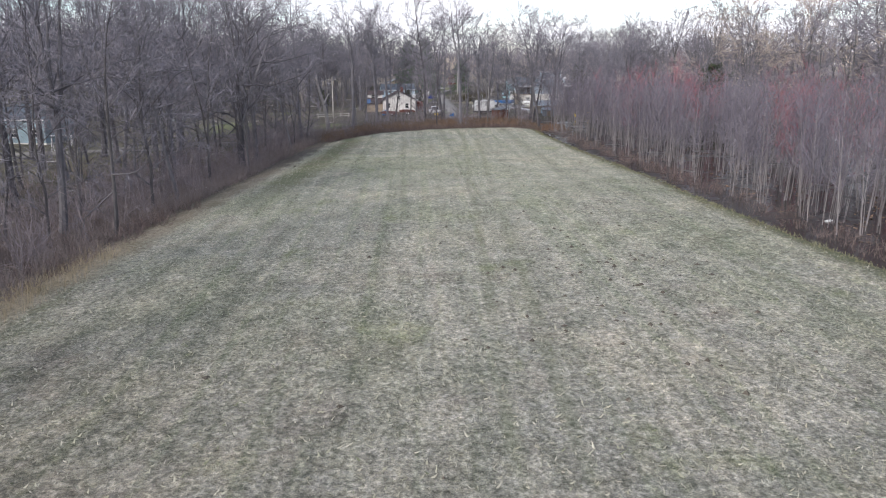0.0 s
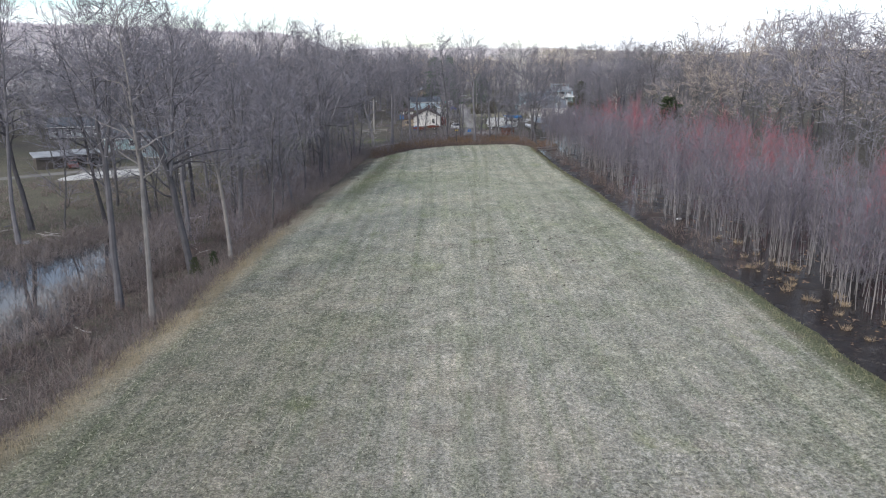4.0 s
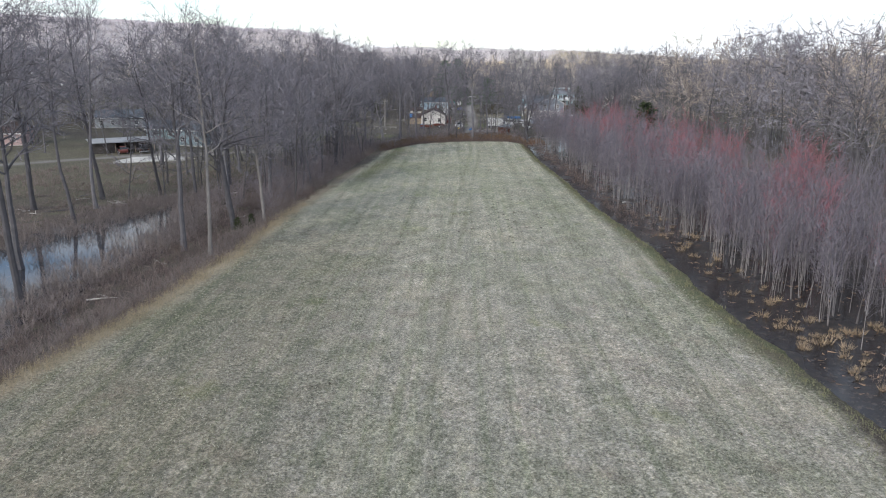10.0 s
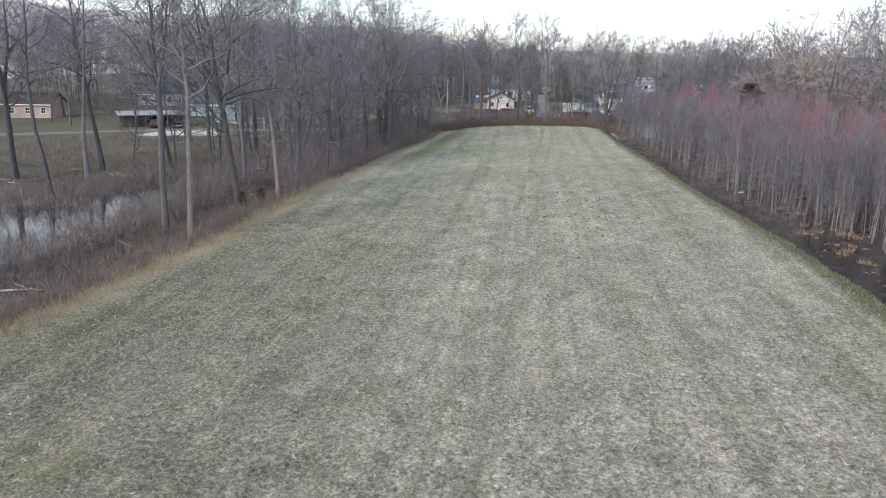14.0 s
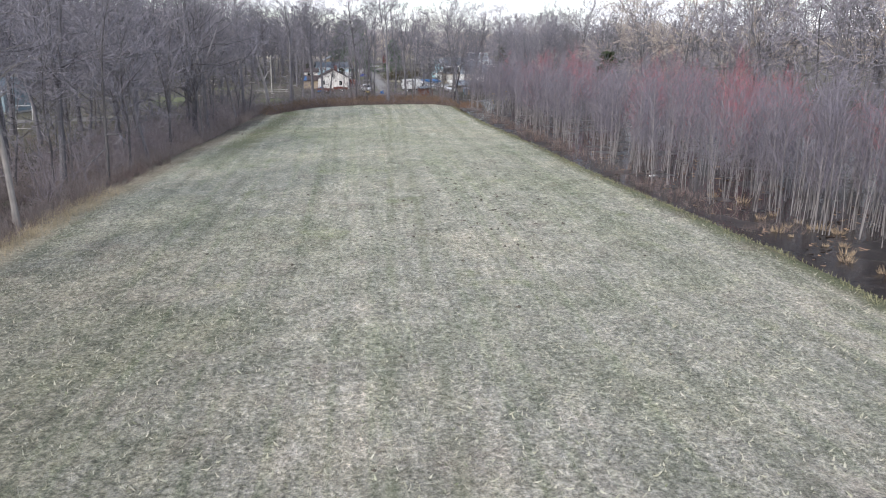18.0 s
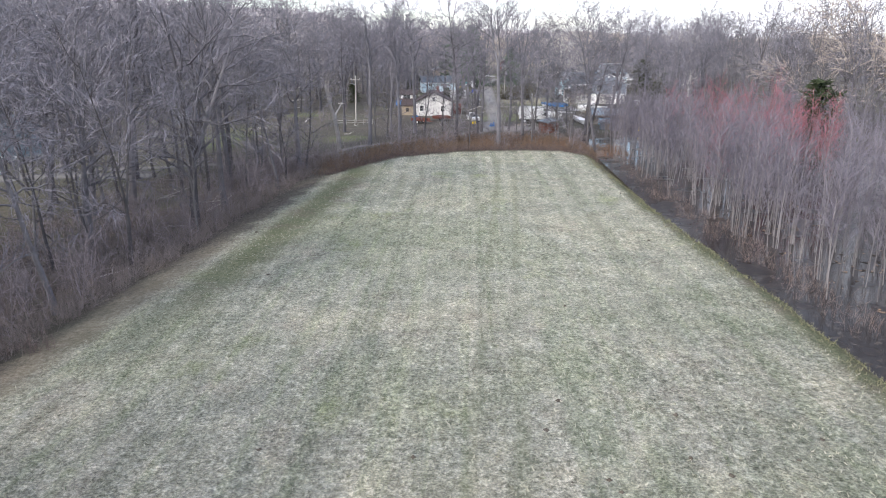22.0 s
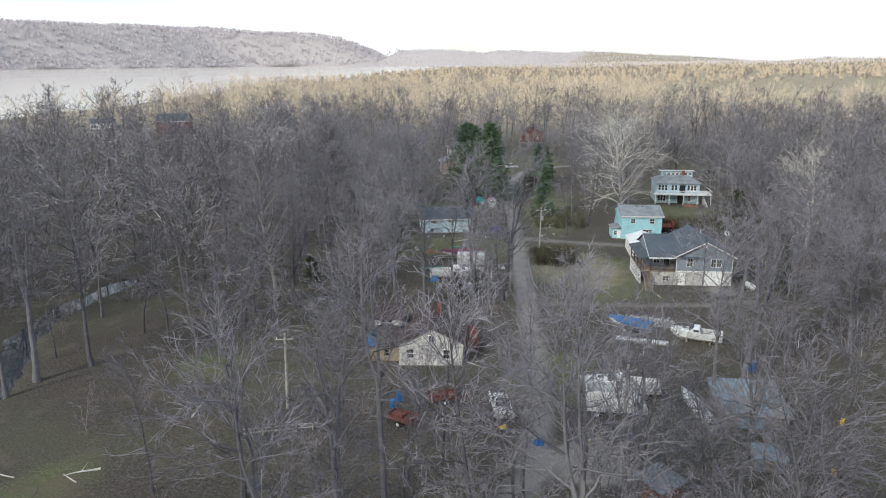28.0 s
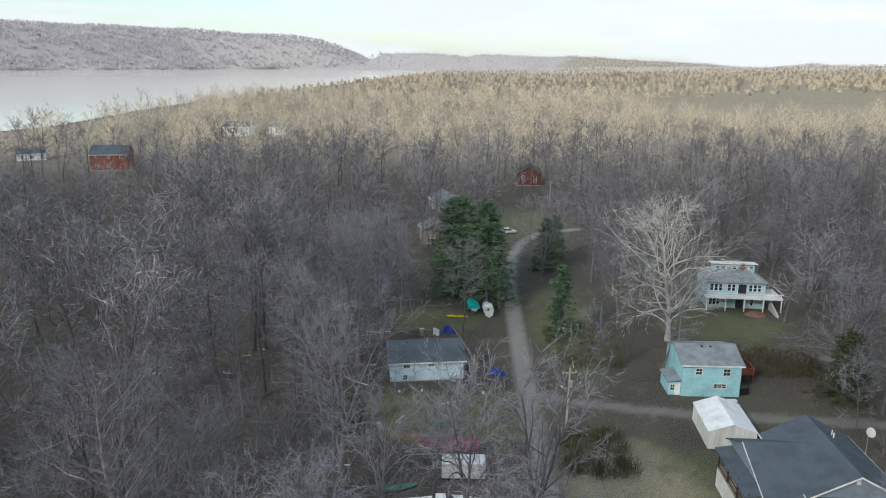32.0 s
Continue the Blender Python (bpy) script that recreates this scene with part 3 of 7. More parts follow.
tagged(new("ground", ground_mesh), "mown winter hayfield, brown floodplain floor and gravel lanes running to wooded hills", "ground", kind="structure")


def flat_water(name, x0, x1, y0, y1, z, mat, label):
    V, F = sheet(np.linspace(x0, x1, 8), np.linspace(y0, y1, 8), lambda X, Y: 0 * X + z)
    tagged(new(name, mesh_of(name, V, F, mat, True)), label, "water", kind="structure")


flat_water("water_pond", -64, -31, 16, 92, POND_LEVEL, WATER, "still pond water among trees beside the field")
flat_water("water_wetland", 19, 100, -45, 204, WET_LEVEL, MURKY, "dark flood water standing under the sapling thicket")
flat_water("water_slough", -70, -46, 183, 247, -0.32, WATER, "narrow backwater slough in the village woods")
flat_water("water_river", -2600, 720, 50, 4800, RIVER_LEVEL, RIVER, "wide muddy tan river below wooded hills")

# ---- trees ----
def unit(d):
    x, y, z = float(d[0]), float(d[1]), float(d[2])
    k = 1.0 / (math.sqrt(x * x + y * y + z * z) + 1e-12)
    return x * k, y * k, z * k


def rot_to(d):
    """Two directions across d."""
    x, y, z = unit(d)
    if abs(z) < 0.9:
        k = 1.0 / math.sqrt(x * x + y * y)
        a = (y * k, -x * k, 0.0)
    else:
        k = 1.0 / math.sqrt(y * y + z * z)
        a = (0.0, z * k, -y * k)
    b = (y * a[2] - z * a[1], z * a[0] - x * a[2], x * a[1] - y * a[0])
    return np.array(a), np.array(b)


def turned(d, angle, spin):
    a, b = rot_to(d)
    c, s = math.cos(angle), math.sin(angle)
    out = np.asarray(d) * c + (a * math.cos(spin) + b * math.sin(spin)) * s
    return np.array(unit(out))


def blades(p, q, w, t):
    """Thin tapering triangles from p to q, half-width w at the foot, turned by t: arrays in, vertices out."""
    d = q - p
    d = d / (np.linalg.norm(d, axis=1, keepdims=True) + 1e-9)
    up = np.where(np.abs(d[:, 2:3]) < 0.9, np.array([[0.0, 0.0, 1.0]]), np.array([[1.0, 0.0, 0.0]]))
    a = np.cross(d, up)
    a /= np.linalg.norm(a, axis=1, keepdims=True) + 1e-9
    b = np.cross(d, a)
    s = w[:, None] * (np.cos(t)[:, None] * a + np.sin(t)[:, None] * b)
    return np.stack([p - s, p + s, q], 1).reshape(-1, 3)


class Wood:
    """Collects tapered limbs and twigs as vertices and faces."""

    def __init__(self):
        self.v, self.quad, self.count, self.thin = [], [], 0, []

    def limb(self, pts, radii, sides):
        t = np.arange(sides) * (2 * np.pi / sides)
        ct, st = np.cos(t)[:, None], np.sin(t)[:, None]
        for i, (p, r) in enumerate(zip(pts, radii)):
            a, b = rot_to(pts[min(i + 1, len(pts) - 1)] - pts[max(i - 1, 0)])
            self.v.append(p + r * (ct * a + st * b))
        for lo in range(self.count, self.count + sides * (len(pts) - 1), sides):
            for k in range(sides):
                j = (k + 1) % sides
                self.quad.append((lo + k, lo + j, lo + sides + j, lo + sides + k))
        self.count += sides * len(pts)

    def twig(self, p, q, w, rng):
        self.thin.append((*p, *q, w, rng.random() * 6.28))

    def arrays(self):
        v = np.concatenate(self.v) if self.v else np.zeros((0, 3))
        k = np.array(self.thin).reshape(-1, 8)
        tri = np.arange(3 * len(k)).reshape(-1, 3) + len(v)
        if len(k):
            v = np.concatenate([v, blades(k[:, :3], k[:, 3:6], k[:, 6], k[:, 7])])
        return v, tri, np.array(self.quad, int).reshape(-1, 4)


def grown(rng, p, d, length, r0, r1, n, wobble, lift):
    pts, radii = [p], [r0]
    for i in range(n):
        d = d + rng.normal(0, wobble, 3) + np.array([0, 0, lift])
        d = np.array(unit(d))
        p = p + d * (length / n)
        pts.append(p)
        radii.append(r0 + (r1 - r0) * (i + 1) / n)
    return pts, radii, d


def along(pts, f):
    """The point and direction at share f of a limb."""
    n = len(pts) - 1
    i = min(int(f * n), n - 1)
    d = pts[i + 1] - pts[i]
    return pts[i] + d * (f * n - i), np.array(unit(d)), i


def bare_tree(seed, H=22.0, clear=0.4, girth=0.3, limbs=18, spread=0.62, fork=False, twigs=6, fine=4, lift=0.035, twig_w=0.027, forks=2, coarse=False):
    """A leafless broadleaf tree of height H: a trunk, or a trunk parting into leaders, under a rounded crown of limbs, branches and twigs."""
    rng = np.random.default_rng(seed)
    trunk, crown = Wood(), Wood()
    up = np.array([0.0, 0.0, 1.0])
    lean = turned(up, rng.uniform(0.0, 0.06), rng.uniform(0, 6.28))
    base = np.array([0.0, 0.0, -0.3])
    leaders = []
    if fork:
        part_at = min(clear + 0.12, 0.55)
        pts, rad, d = grown(rng, base, lean, H * part_at, girth * 1.1, girth * 0.8, 5, 0.03, 0.02)
        rad[0] *= 1.35
        trunk.limb(pts, rad, 4 if coarse else 8)
        for k in range(forks):
            dd = turned(d, rng.uniform(0.14, 0.34), 6.28 * k / forks + rng.uniform(-0.4, 0.4))
            lp, lr, _ = grown(rng, pts[-1], dd, H * (1 - part_at) * rng.uniform(0.82, 1.0), girth * 0.62, 0.02, 7, 0.07, 0.05)
            trunk.limb(lp, lr, 3 if coarse else 6)
            leaders.append((lp, lr, 0.0))
        low = [along(pts, rng.uniform(0.8, 0.98)) for _ in range(2)]
    else:
        pts, rad, d = grown(rng, base, lean, H, girth, 0.02, 10, 0.06, 0.03)
        rad[0] *= 1.4
        trunk.limb(pts, rad, 4 if coarse else 7)
        leaders.append((pts, rad, clear))
        low = []
    z0 = H * clear
    jobs = []
    for lp, lr, start in leaders:
        count = max(limbs // len(leaders), 3)
        for k in range(count):
            f = min(start + (1 - start) * (k + rng.uniform(0.1, 0.9)) / count, 0.98)
            p, ax, i = along(lp, f)
            jobs.append((p, ax, lr[i] * 0.55, k * 2.4 + rng.uniform(-0.6, 0.6)))
    jobs += [(p, ax, girth * 0.28, rng.uniform(0, 6.28)) for p, ax, _ in low]
    for p, ax, r, spin in jobs:
        g = min(max((p[2] - z0) / (H - z0), 0.0), 1.0)
        size = H * spread * 0.44 * math.sin(math.pi * (0.20 + 0.72 * g)) ** 0.8 * rng.uniform(0.75, 1.15)
        out = turned(ax, rng.uniform(0.85, 1.2) * (1 - 0.5 * g), spin)
        lp, lr, _ = grown(rng, p, out, size, min(max(0.024, r), 0.017 * size + 0.025), 0.010, 6, 0.26, lift)
        if coarse:
            trunk.limb([lp[0], lp[3], lp[6]], [lr[0], lr[3], lr[6]], 3)
        else:
            trunk.limb(lp, lr, 4 if lr[0] > 0.06 else 3)
        for b in range(twigs):
            h = 0.18 + 0.80 * (b + rng.random()) / twigs
            bp, bx, j = along(lp, h)
            bd = turned(bx, rng.uniform(0.45, 0.95), rng.uniform(0, 6.28))
            bl = size * rng.uniform(0.30, 0.50) * (1.1 - 0.45 * h)
            sp, sr, sd = grown(rng, bp, bd, bl, 0.02, 0.008, 2, 0.22, lift * 1.4)
            crown.twig(sp[0], sp[1] + (sp[1] - sp[0]) * 0.4, min(max(lr[j] * 0.5, twig_w * 1.3), twig_w * 2.0), rng)
            crown.twig(sp[1], sp[-1], twig_w * 1.1, rng)
            for w in range(fine):
                q = sp[0] + (sp[-1] - sp[0]) * (0.2 + 0.8 * (w + rng.random()) / fine)
                td = turned(sd, rng.uniform(0.2, 0.85), rng.uniform(0, 6.28))
                td[2] += 0.08
                tl = bl * rng.uniform(0.35, 0.75)
                e = q + td * tl
                crown.twig(q, e, twig_w * 0.8, rng)
                for _ in range(2):
                    m = q + (e - q) * rng.uniform(0.25, 0.85)
                    crown.twig(m, m + turned(np.array(unit(td)), rng.uniform(0.35, 0.8), rng.uniform(0, 6.28)) * tl * rng.uniform(0.4, 0.65), twig_w * 0.65, rng)
    return trunk.arrays(), crown.arrays()


def sapling(seed, H=10.0, stems=1, twig_w=0.012, n=38):
    """A slender swamp sapling with upright whippy twigs."""
    rng = np.random.default_rng(seed)
    trunk, crown = Wood(), Wood()
    for s in range(stems):
        d = turned(np.array([0.0, 0.0, 1.0]), rng.uniform(0.02, 0.16 if stems > 1 else 0.07), rng.uniform(0, 6.28))
        h = H * rng.uniform(0.78, 1.0)
        pts, rad, _ = grown(rng, np.array([rng.normal(0, 0.12), rng.normal(0, 0.12), -0.9]), d, h + 0.9, rng.uniform(0.028, 0.05), 0.006, 5, 0.05, 0.05)
        trunk.limb(pts, rad, 4)
        for k in range(n // stems):
            f = 0.38 + 0.61 * (k + rng.random()) / (n // stems)
            i = min(int(f * 5), 4)
            p = pts[i] + (pts[i + 1] - pts[i]) * (f * 5 - i)
            td = turned(d, rng.uniform(0.45, 1.0), rng.uniform(0, 6.28))
            tl = h * rng.uniform(0.10, 0.23) * (1.25 - 0.5 * f)
            e = p + td * tl + np.array([0, 0, tl * 0.25])
            crown.twig(p, e, twig_w * 1.3, rng)
            for _ in range(5):
                m = p + (e - p) * rng.uniform(0.2, 0.9)
                crown.twig(m, m + turned(td, rng.uniform(0.2, 0.7), rng.uniform(0, 6.28)) * tl * rng.uniform(0.4, 0.7) + np.array([0, 0, 0.1]), twig_w, rng)
    return trunk.arrays(), crown.arrays()


def conifer(seed, H=14.0, R=3.2, whorls=16, per=9, skirt=0.12, droop=0.25, clumps=9, size=0.55):
    """An evergreen: a straight trunk, whorls of boughs and needle sprays."""
    rng = np.random.default_rng(seed)
    trunk, crown = Wood(), Wood()
    pts = [np.array([0, 0, H * t - 0.2]) for t in (0, 0.3, 0.6, 0.85, 1.0)]
    trunk.limb(pts, [0.22 * H / 14, 0.17 * H / 14, 0.11 * H / 14, 0.05, 0.015], 6)
    for w in range(whorls):
        f = skirt + (1 - skirt) * w / whorls
        reach = R * (1 - f) ** 0.55 * (0.8 + 0.35 * rng.random())
        for k in range(per):
            t = rng.uniform(0, 6.28)
            L = reach * rng.uniform(0.6, 1.1) + 0.15
            p = np.array([0, 0, H * (f + rng.uniform(-0.02, 0.02))])
            e = p + np.array([math.cos(t) * L, math.sin(t) * L, -droop * L * (1 - 1.3 * f) + 0.02 * H * f])
            trunk.limb([p, (p + e) / 2 + np.array([0, 0, 0.1]), e], [0.03, 0.02, 0.008], 3)
            for c in range(clumps):
                q = p + (e - p) * rng.uniform(0.25, 1.05) + rng.normal(0, 0.12, 3)
                for _ in range(3):
                    dd = rng.normal(0, 1, 3)
                    dd[2] = abs(dd[2]) * 0.5 - 0.15
                    crown.twig(q, q + dd / np.linalg.norm(dd) * size * rng.uniform(0.6, 1.2), 0.085, rng)
    return trunk.arrays(), crown.arrays()


def as_mesh(name, arrays, mat):
    v, t, q = arrays
    return mesh_of(name, v, [t, q], mat)


def tree_thing(name, variant, mats, m, label, category="tree", group=""):
    """A tree at pose m: an Empty at its foot with trunk and crown. variant holds arrays, or meshes once built."""
    if len(variant) == 2:
        variant += [as_mesh("trunk", variant[0], mats[0]), as_mesh("crown", variant[1], mats[1])]
    root = new(name)
    root.matrix_world = m
    for part_name, me in (("trunk", variant[2]), ("crown", variant[3])):
        ob = new(part_name, me)
        ob.parent = root
    return tagged(root, label, category, group)


def placed(x, y, rng, lo=0.85, hi=1.15, sink=0.0):
    s = rng.uniform(lo, hi)
    return Matrix.Translation((x, y, float(height(x, y)) - sink)) @ Euler((rng.normal(0, 0.02), rng.normal(0, 0.02), rng.uniform(0, 6.28))).to_matrix().to_4x4() @ Matrix.Diagonal((s, s, s * rng.uniform(0.93, 1.07), 1))


def joined(name, spots, variants, mats, rng, label, lo=0.8, hi=1.2, category="trees", sink=0.0):
    """Many far trees joined into one mesh of kind stuff. mats: the bark, then one or more tones of twig."""
    V, T, Q, MT, MQ, base = [], [], [], [], [], 0
    where = np.array(spots)
    for (x, y), z in zip(spots, height(where[:, 0], where[:, 1]) - sink):
        var = variants[int(rng.integers(len(variants)))]
        a, s = rng.uniform(0, 6.28), rng.uniform(lo, hi)
        R = np.array([[math.cos(a), -math.sin(a), 0], [math.sin(a), math.cos(a), 0], [0, 0, rng.uniform(0.92, 1.1)]]) * s
        tone = 1 + int(rng.integers(len(mats) - 1))
        for mid, (v, t, q) in enumerate(var[:2]):
            V.append(v @ R.T + (x, y, z))
            T.append(t + base)
            Q.append(q + base)
            MT.append(np.full(len(t), mid * tone))
            MQ.append(np.full(len(q), mid * tone))
            base += len(v)
    me = mesh_of(name, np.concatenate(V), [np.concatenate(T), np.concatenate(Q)], mats, False, np.concatenate(MT + MQ))
    return tagged(new(name, me), label, category, kind="stuff")


def scatter(rng, n, x0, x1, y0, y1, keep=None, apart=0.0):
    out = []
    for _ in range(n * 12):
        if len(out) >= n:
            break
        x, y = rng.uniform(x0, x1), rng.uniform(y0, y1)
        if keep is not None and not keep(x, y):
            continue
        if apart and any((x - a) ** 2 + (y - b) ** 2 < apart * apart for a, b in out[-400:]):
            continue
        out.append((x, y))
    return out

# ---- building helpers ----
def part(name, bm, material, parent, label=""):
    me = bpy.data.meshes.new(name)
    bm.to_mesh(me)
    bm.free()
    me.materials.append(material)
    ob = new(name, me)
    ob.parent = parent
    if label:
        ob["label"] = label
    return ob


def solid(*boxes, bevel=0.0):
    """A bmesh of boxes, each x0, x1, y0, y1, z0, z1."""
    bm = bmesh.new()
    for x0, x1, y0, y1, z0, z1 in boxes:
        m = Matrix.Translation(((x0 + x1) / 2, (y0 + y1) / 2, (z0 + z1) / 2)) @ Matrix.Diagonal((abs(x1 - x0), abs(y1 - y0), abs(z1 - z0), 1))
        bmesh.ops.create_cube(bm, size=1, matrix=m)
    if bevel:
        bmesh.ops.bevel(bm, geom=bm.edges[:], offset=bevel, segments=1, affect="EDGES")
    return bm


def hull(points, thick=None):
    """A bmesh of the convex body round the points."""
    bm = bmesh.new()
    for p in points:
        bm.verts.new(p)
    bmesh.ops.convex_hull(bm, input=bm.verts[:])
    return bm


def rod(p, q, r, sides=8, r2=None):
    bm = bmesh.new()
    p, q = Vector(p), Vector(q)
    m = Matrix.Translation((p + q) / 2) @ (q - p).to_track_quat("Z", "Y").to_matrix().to_4x4()
    bmesh.ops.create_cone(bm, cap_ends=True, segments=sides, radius1=r, radius2=r if r2 is None else r2, depth=(q - p).length, matrix=m)
    return bm


def rods(pairs, r, sides=6):
    out = bmesh.new()
    for p, q in pairs:
        p, q = Vector(p), Vector(q)
        m = Matrix.Translation((p + q) / 2) @ (q - p).to_track_quat("Z", "Y").to_matrix().to_4x4()
        bmesh.ops.create_cone(out, cap_ends=True, segments=sides, radius1=r, radius2=r, depth=(q - p).length, matrix=m)
    return out


def spot(name, x, y, turn, label, category, group="", z=None):
    root = new(name)
    root.matrix_world = Matrix.Translation((x, y, float(height(x, y)) if z is None else z)) @ Euler((0, 0, radians(turn))).to_matrix().to_4x4()
    return tagged(root, label, category, group)


def paint(name, c, rough=0.6, vary=0.10, tint=None, **k):
    return surface(name, c, rough, vary=vary, grain=k.pop("grain", 2.5), broad=k.pop("broad", 0.5), tint=tint or [v * 0.8 for v in c], bump=k.pop("bump", 0.05), **k)


def siding(name, c, pitch=0.18):
    """Painted lap siding: a shallow saw-tooth relief and dulled paint."""
    m = paint(name, c, 0.55)
    n, l = m.node_tree.nodes, m.node_tree.links
    co, wv, bp = n.new("ShaderNodeTexCoord"), n.new("ShaderNodeTexWave"), n.new("ShaderNodeBump")
    wv.bands_direction, wv.wave_profile = "Z", "SAW"
    wv.inputs["Scale"].default_value = 0.314 / pitch
    bp.inputs["Strength"].default_value, bp.inputs["Distance"].default_value = 0.8, 0.03
    l.new(co.outputs["Object"], wv.inputs["Vector"])
    l.new(wv.outputs["Fac"], bp.inputs["Height"])
    l.new(bp.outputs["Normal"], n["Principled BSDF"].inputs["Normal"])
    return m


WHITE_SIDING, GREY_SIDING, TEAL_SIDING = siding("white_siding", (0.80, 0.83, 0.85)), siding("grey_siding", (0.25, 0.295, 0.35)), siding("turquoise_siding", (0.38, 0.66, 0.73))
BLUE_SIDING, TAN_WALL = siding("pale_blue_siding", (0.36, 0.50, 0.52)), paint("tan_wall", (0.33, 0.27, 0.20), vary=0.2)
WEATHERED = surface("weathered_white_boards", (0.62, 0.61, 0.60), 0.8, vary=0.25, grain=4, broad=0.8, tint=(0.42, 0.40, 0.38), stretch=(6, 6, 0.6))
CONCRETE = surface("concrete", (0.52, 0.51, 0.48), 0.9, vary=0.15, grain=5, broad=0.6, tint=(0.40, 0.39, 0.36))
SHINGLE = surface("slate_grey_shingles", (0.095, 0.115, 0.138), 0.85, vary=0.22, grain=14, broad=0.5, tint=(0.075, 0.09, 0.108), bump=0.4, spec=0.15)
PALE_SHINGLE = surface("weathered_shingles", (0.25, 0.27, 0.29), 0.85, vary=0.25, grain=14, broad=0.6, tint=(0.17, 0.185, 0.20), bump=0.4)
RED_SHINGLE = surface("brown_shingles", (0.075, 0.055, 0.054), 0.9, vary=0.3, grain=12, broad=0.7, tint=(0.048, 0.038, 0.037), bump=0.4)
TRIM, GLASS = paint("white_trim", (0.80, 0.80, 0.79), 0.5), surface("dark_window_glass", (0.025, 0.03, 0.035), 0.06, vary=0.1, bump=0, spec=0.6)
DARK_WOOD, RED_WOOD = surface("dark_stained_timber", (0.055, 0.048, 0.045), 0.7, vary=0.3, grain=9, stretch=(1, 1, 0.3)), surface("red_deck_timber", (0.30, 0.075, 0.05), 0.75, vary=0.3, grain=9)
WOOD = surface("bare_timber", (0.33, 0.27, 0.21), 0.85, vary=0.3, grain=9, stretch=(1, 1, 0.25))
POLE_WOOD = surface("weathered_pole", (0.40, 0.38, 0.35), 0.9, vary=0.25, grain=8, stretch=(1, 1, 0.2))
STEEL = surface("galvanised_steel", (0.55, 0.56, 0.57), 0.45, 0.7, vary=0.15)
TIN = surface("rusty_tin", (0.21, 0.27, 0.32), 0.6, 0.2, vary=0.3, grain=3, broad=0.9, tint=(0.19, 0.15, 0.13), stretch=(4, 0.6, 1))
BLUE_TARP = surface("blue_tarpaulin", (0.025, 0.16, 0.42), 0.5, vary=0.3, grain=2.5, bump=0.4)
NAVY_TARP = surface("dark_blue_tarpaulin", (0.02, 0.045, 0.24), 0.5, vary=0.35, grain=3, bump=0.5)
MAROON = surface("maroon_canvas", (0.17, 0.045, 0.085), 0.8, vary=0.25, grain=2, bump=0.35)
TEAL_TARP = surface("teal_canvas", (0.02, 0.34, 0.33), 0.7, vary=0.25, grain=2, bump=0.35)
GEL = surface("white_gelcoat", (0.70, 0.71, 0.72), 0.35, vary=0.12, grain=1.5, broad=0.6, tint=(0.50, 0.50, 0.48))
GREEN_HULL, YELLOW_HULL = paint("green_canoe_hull", (0.06, 0.19, 0.13), 0.5), paint("yellow_kayak_hull", (0.70, 0.50, 0.02), 0.4)
RUBBER, VAN_WHITE = surface("tyre_rubber", (0.02, 0.02, 0.02), 0.85, vary=0.2), paint("dull_white_van_paint", (0.66, 0.67, 0.68), 0.45, tint=(0.48, 0.48, 0.46))
BLACK, RED_PAINT = paint("black_paint", (0.018, 0.018, 0.02), 0.4), paint("faded_red_paint", (0.15, 0.05, 0.042), 0.8, vary=0.25)
BRICK = surface("red_brick", (0.22, 0.075, 0.055), 0.85, vary=0.3, grain=8)
LEAF_EARTH = surface("rusty_bare_earth", (0.24, 0.13, 0.08), 0.95, vary=0.35, grain=3, broad=0.7, bump=0.5)
GREY_PVC = surface("grey_tarpaulin", (0.42, 0.42, 0.42), 0.7, vary=0.25, grain=1.5, bump=0.3)


def window(parent, side, u, z, w, h, at_d, bars=1, mat=None):
    """A window on a wall. side: the wall's outward axis ('-y', '+y', '-x', '+x'); u: centre along the wall; at_d: the wall's plane."""
    def put(u0, u1, d0, d1, z0, z1):
        s = -1 if side[0] == "-" else 1
        a, b = sorted((at_d + s * d0, at_d + s * d1))
        return (u0, u1, a, b, z0, z1) if side[1] == "y" else (a, b, u0, u1, z0, z1)

    f = 0.08
    boxes = [put(u - w / 2 - f, u + w / 2 + f, 0.003, 0.05, z - f, z), put(u - w / 2 - f, u + w / 2 + f, 0.003, 0.05, z + h, z + h + f),
             put(u - w / 2 - f, u - w / 2, 0.003, 0.05, z, z + h), put(u + w / 2, u + w / 2 + f, 0.003, 0.05, z, z + h),
             put(u - w / 2, u + w / 2, 0.003, 0.035, z + h / 2 - 0.03, z + h / 2 + 0.03)]
    for k in range(bars):
        c = u - w / 2 + w * (k + 1) / (bars + 1)
        boxes.append(put(c - 0.02, c + 0.02, 0.003, 0.03, z, z + h))
    win = part("window", solid(*boxes), mat or TRIM, parent)
    part("pane", solid(put(u - w / 2, u + w / 2, 0.002, 0.018, z, z + h)), GLASS, win, "dark reflecting window pane")
    return win


def door(parent, side, u, z, w, h, at_d, mat, label=""):
    s = -1 if side[0] == "-" else 1

    def put(u0, u1, d0, d1, z0, z1):
        a, b = sorted((at_d + s * d0, at_d + s * d1))
        return (u0, u1, a, b, z0, z1) if side[1] == "y" else (a, b, u0, u1, z0, z1)

    ob = part("door", solid(put(u - w / 2, u + w / 2, 0.003, 0.04, z, z + h)), mat, parent, label)
    part("door_frame", solid(put(u - w / 2 - 0.07, u - w / 2, 0.003, 0.06, z, z + h), put(u + w / 2, u + w / 2 + 0.07, 0.003, 0.06, z, z + h), put(u - w / 2 - 0.07, u + w / 2 + 0.07, 0.003, 0.06, z + h, z + h + 0.07)), TRIM, ob)
    return ob


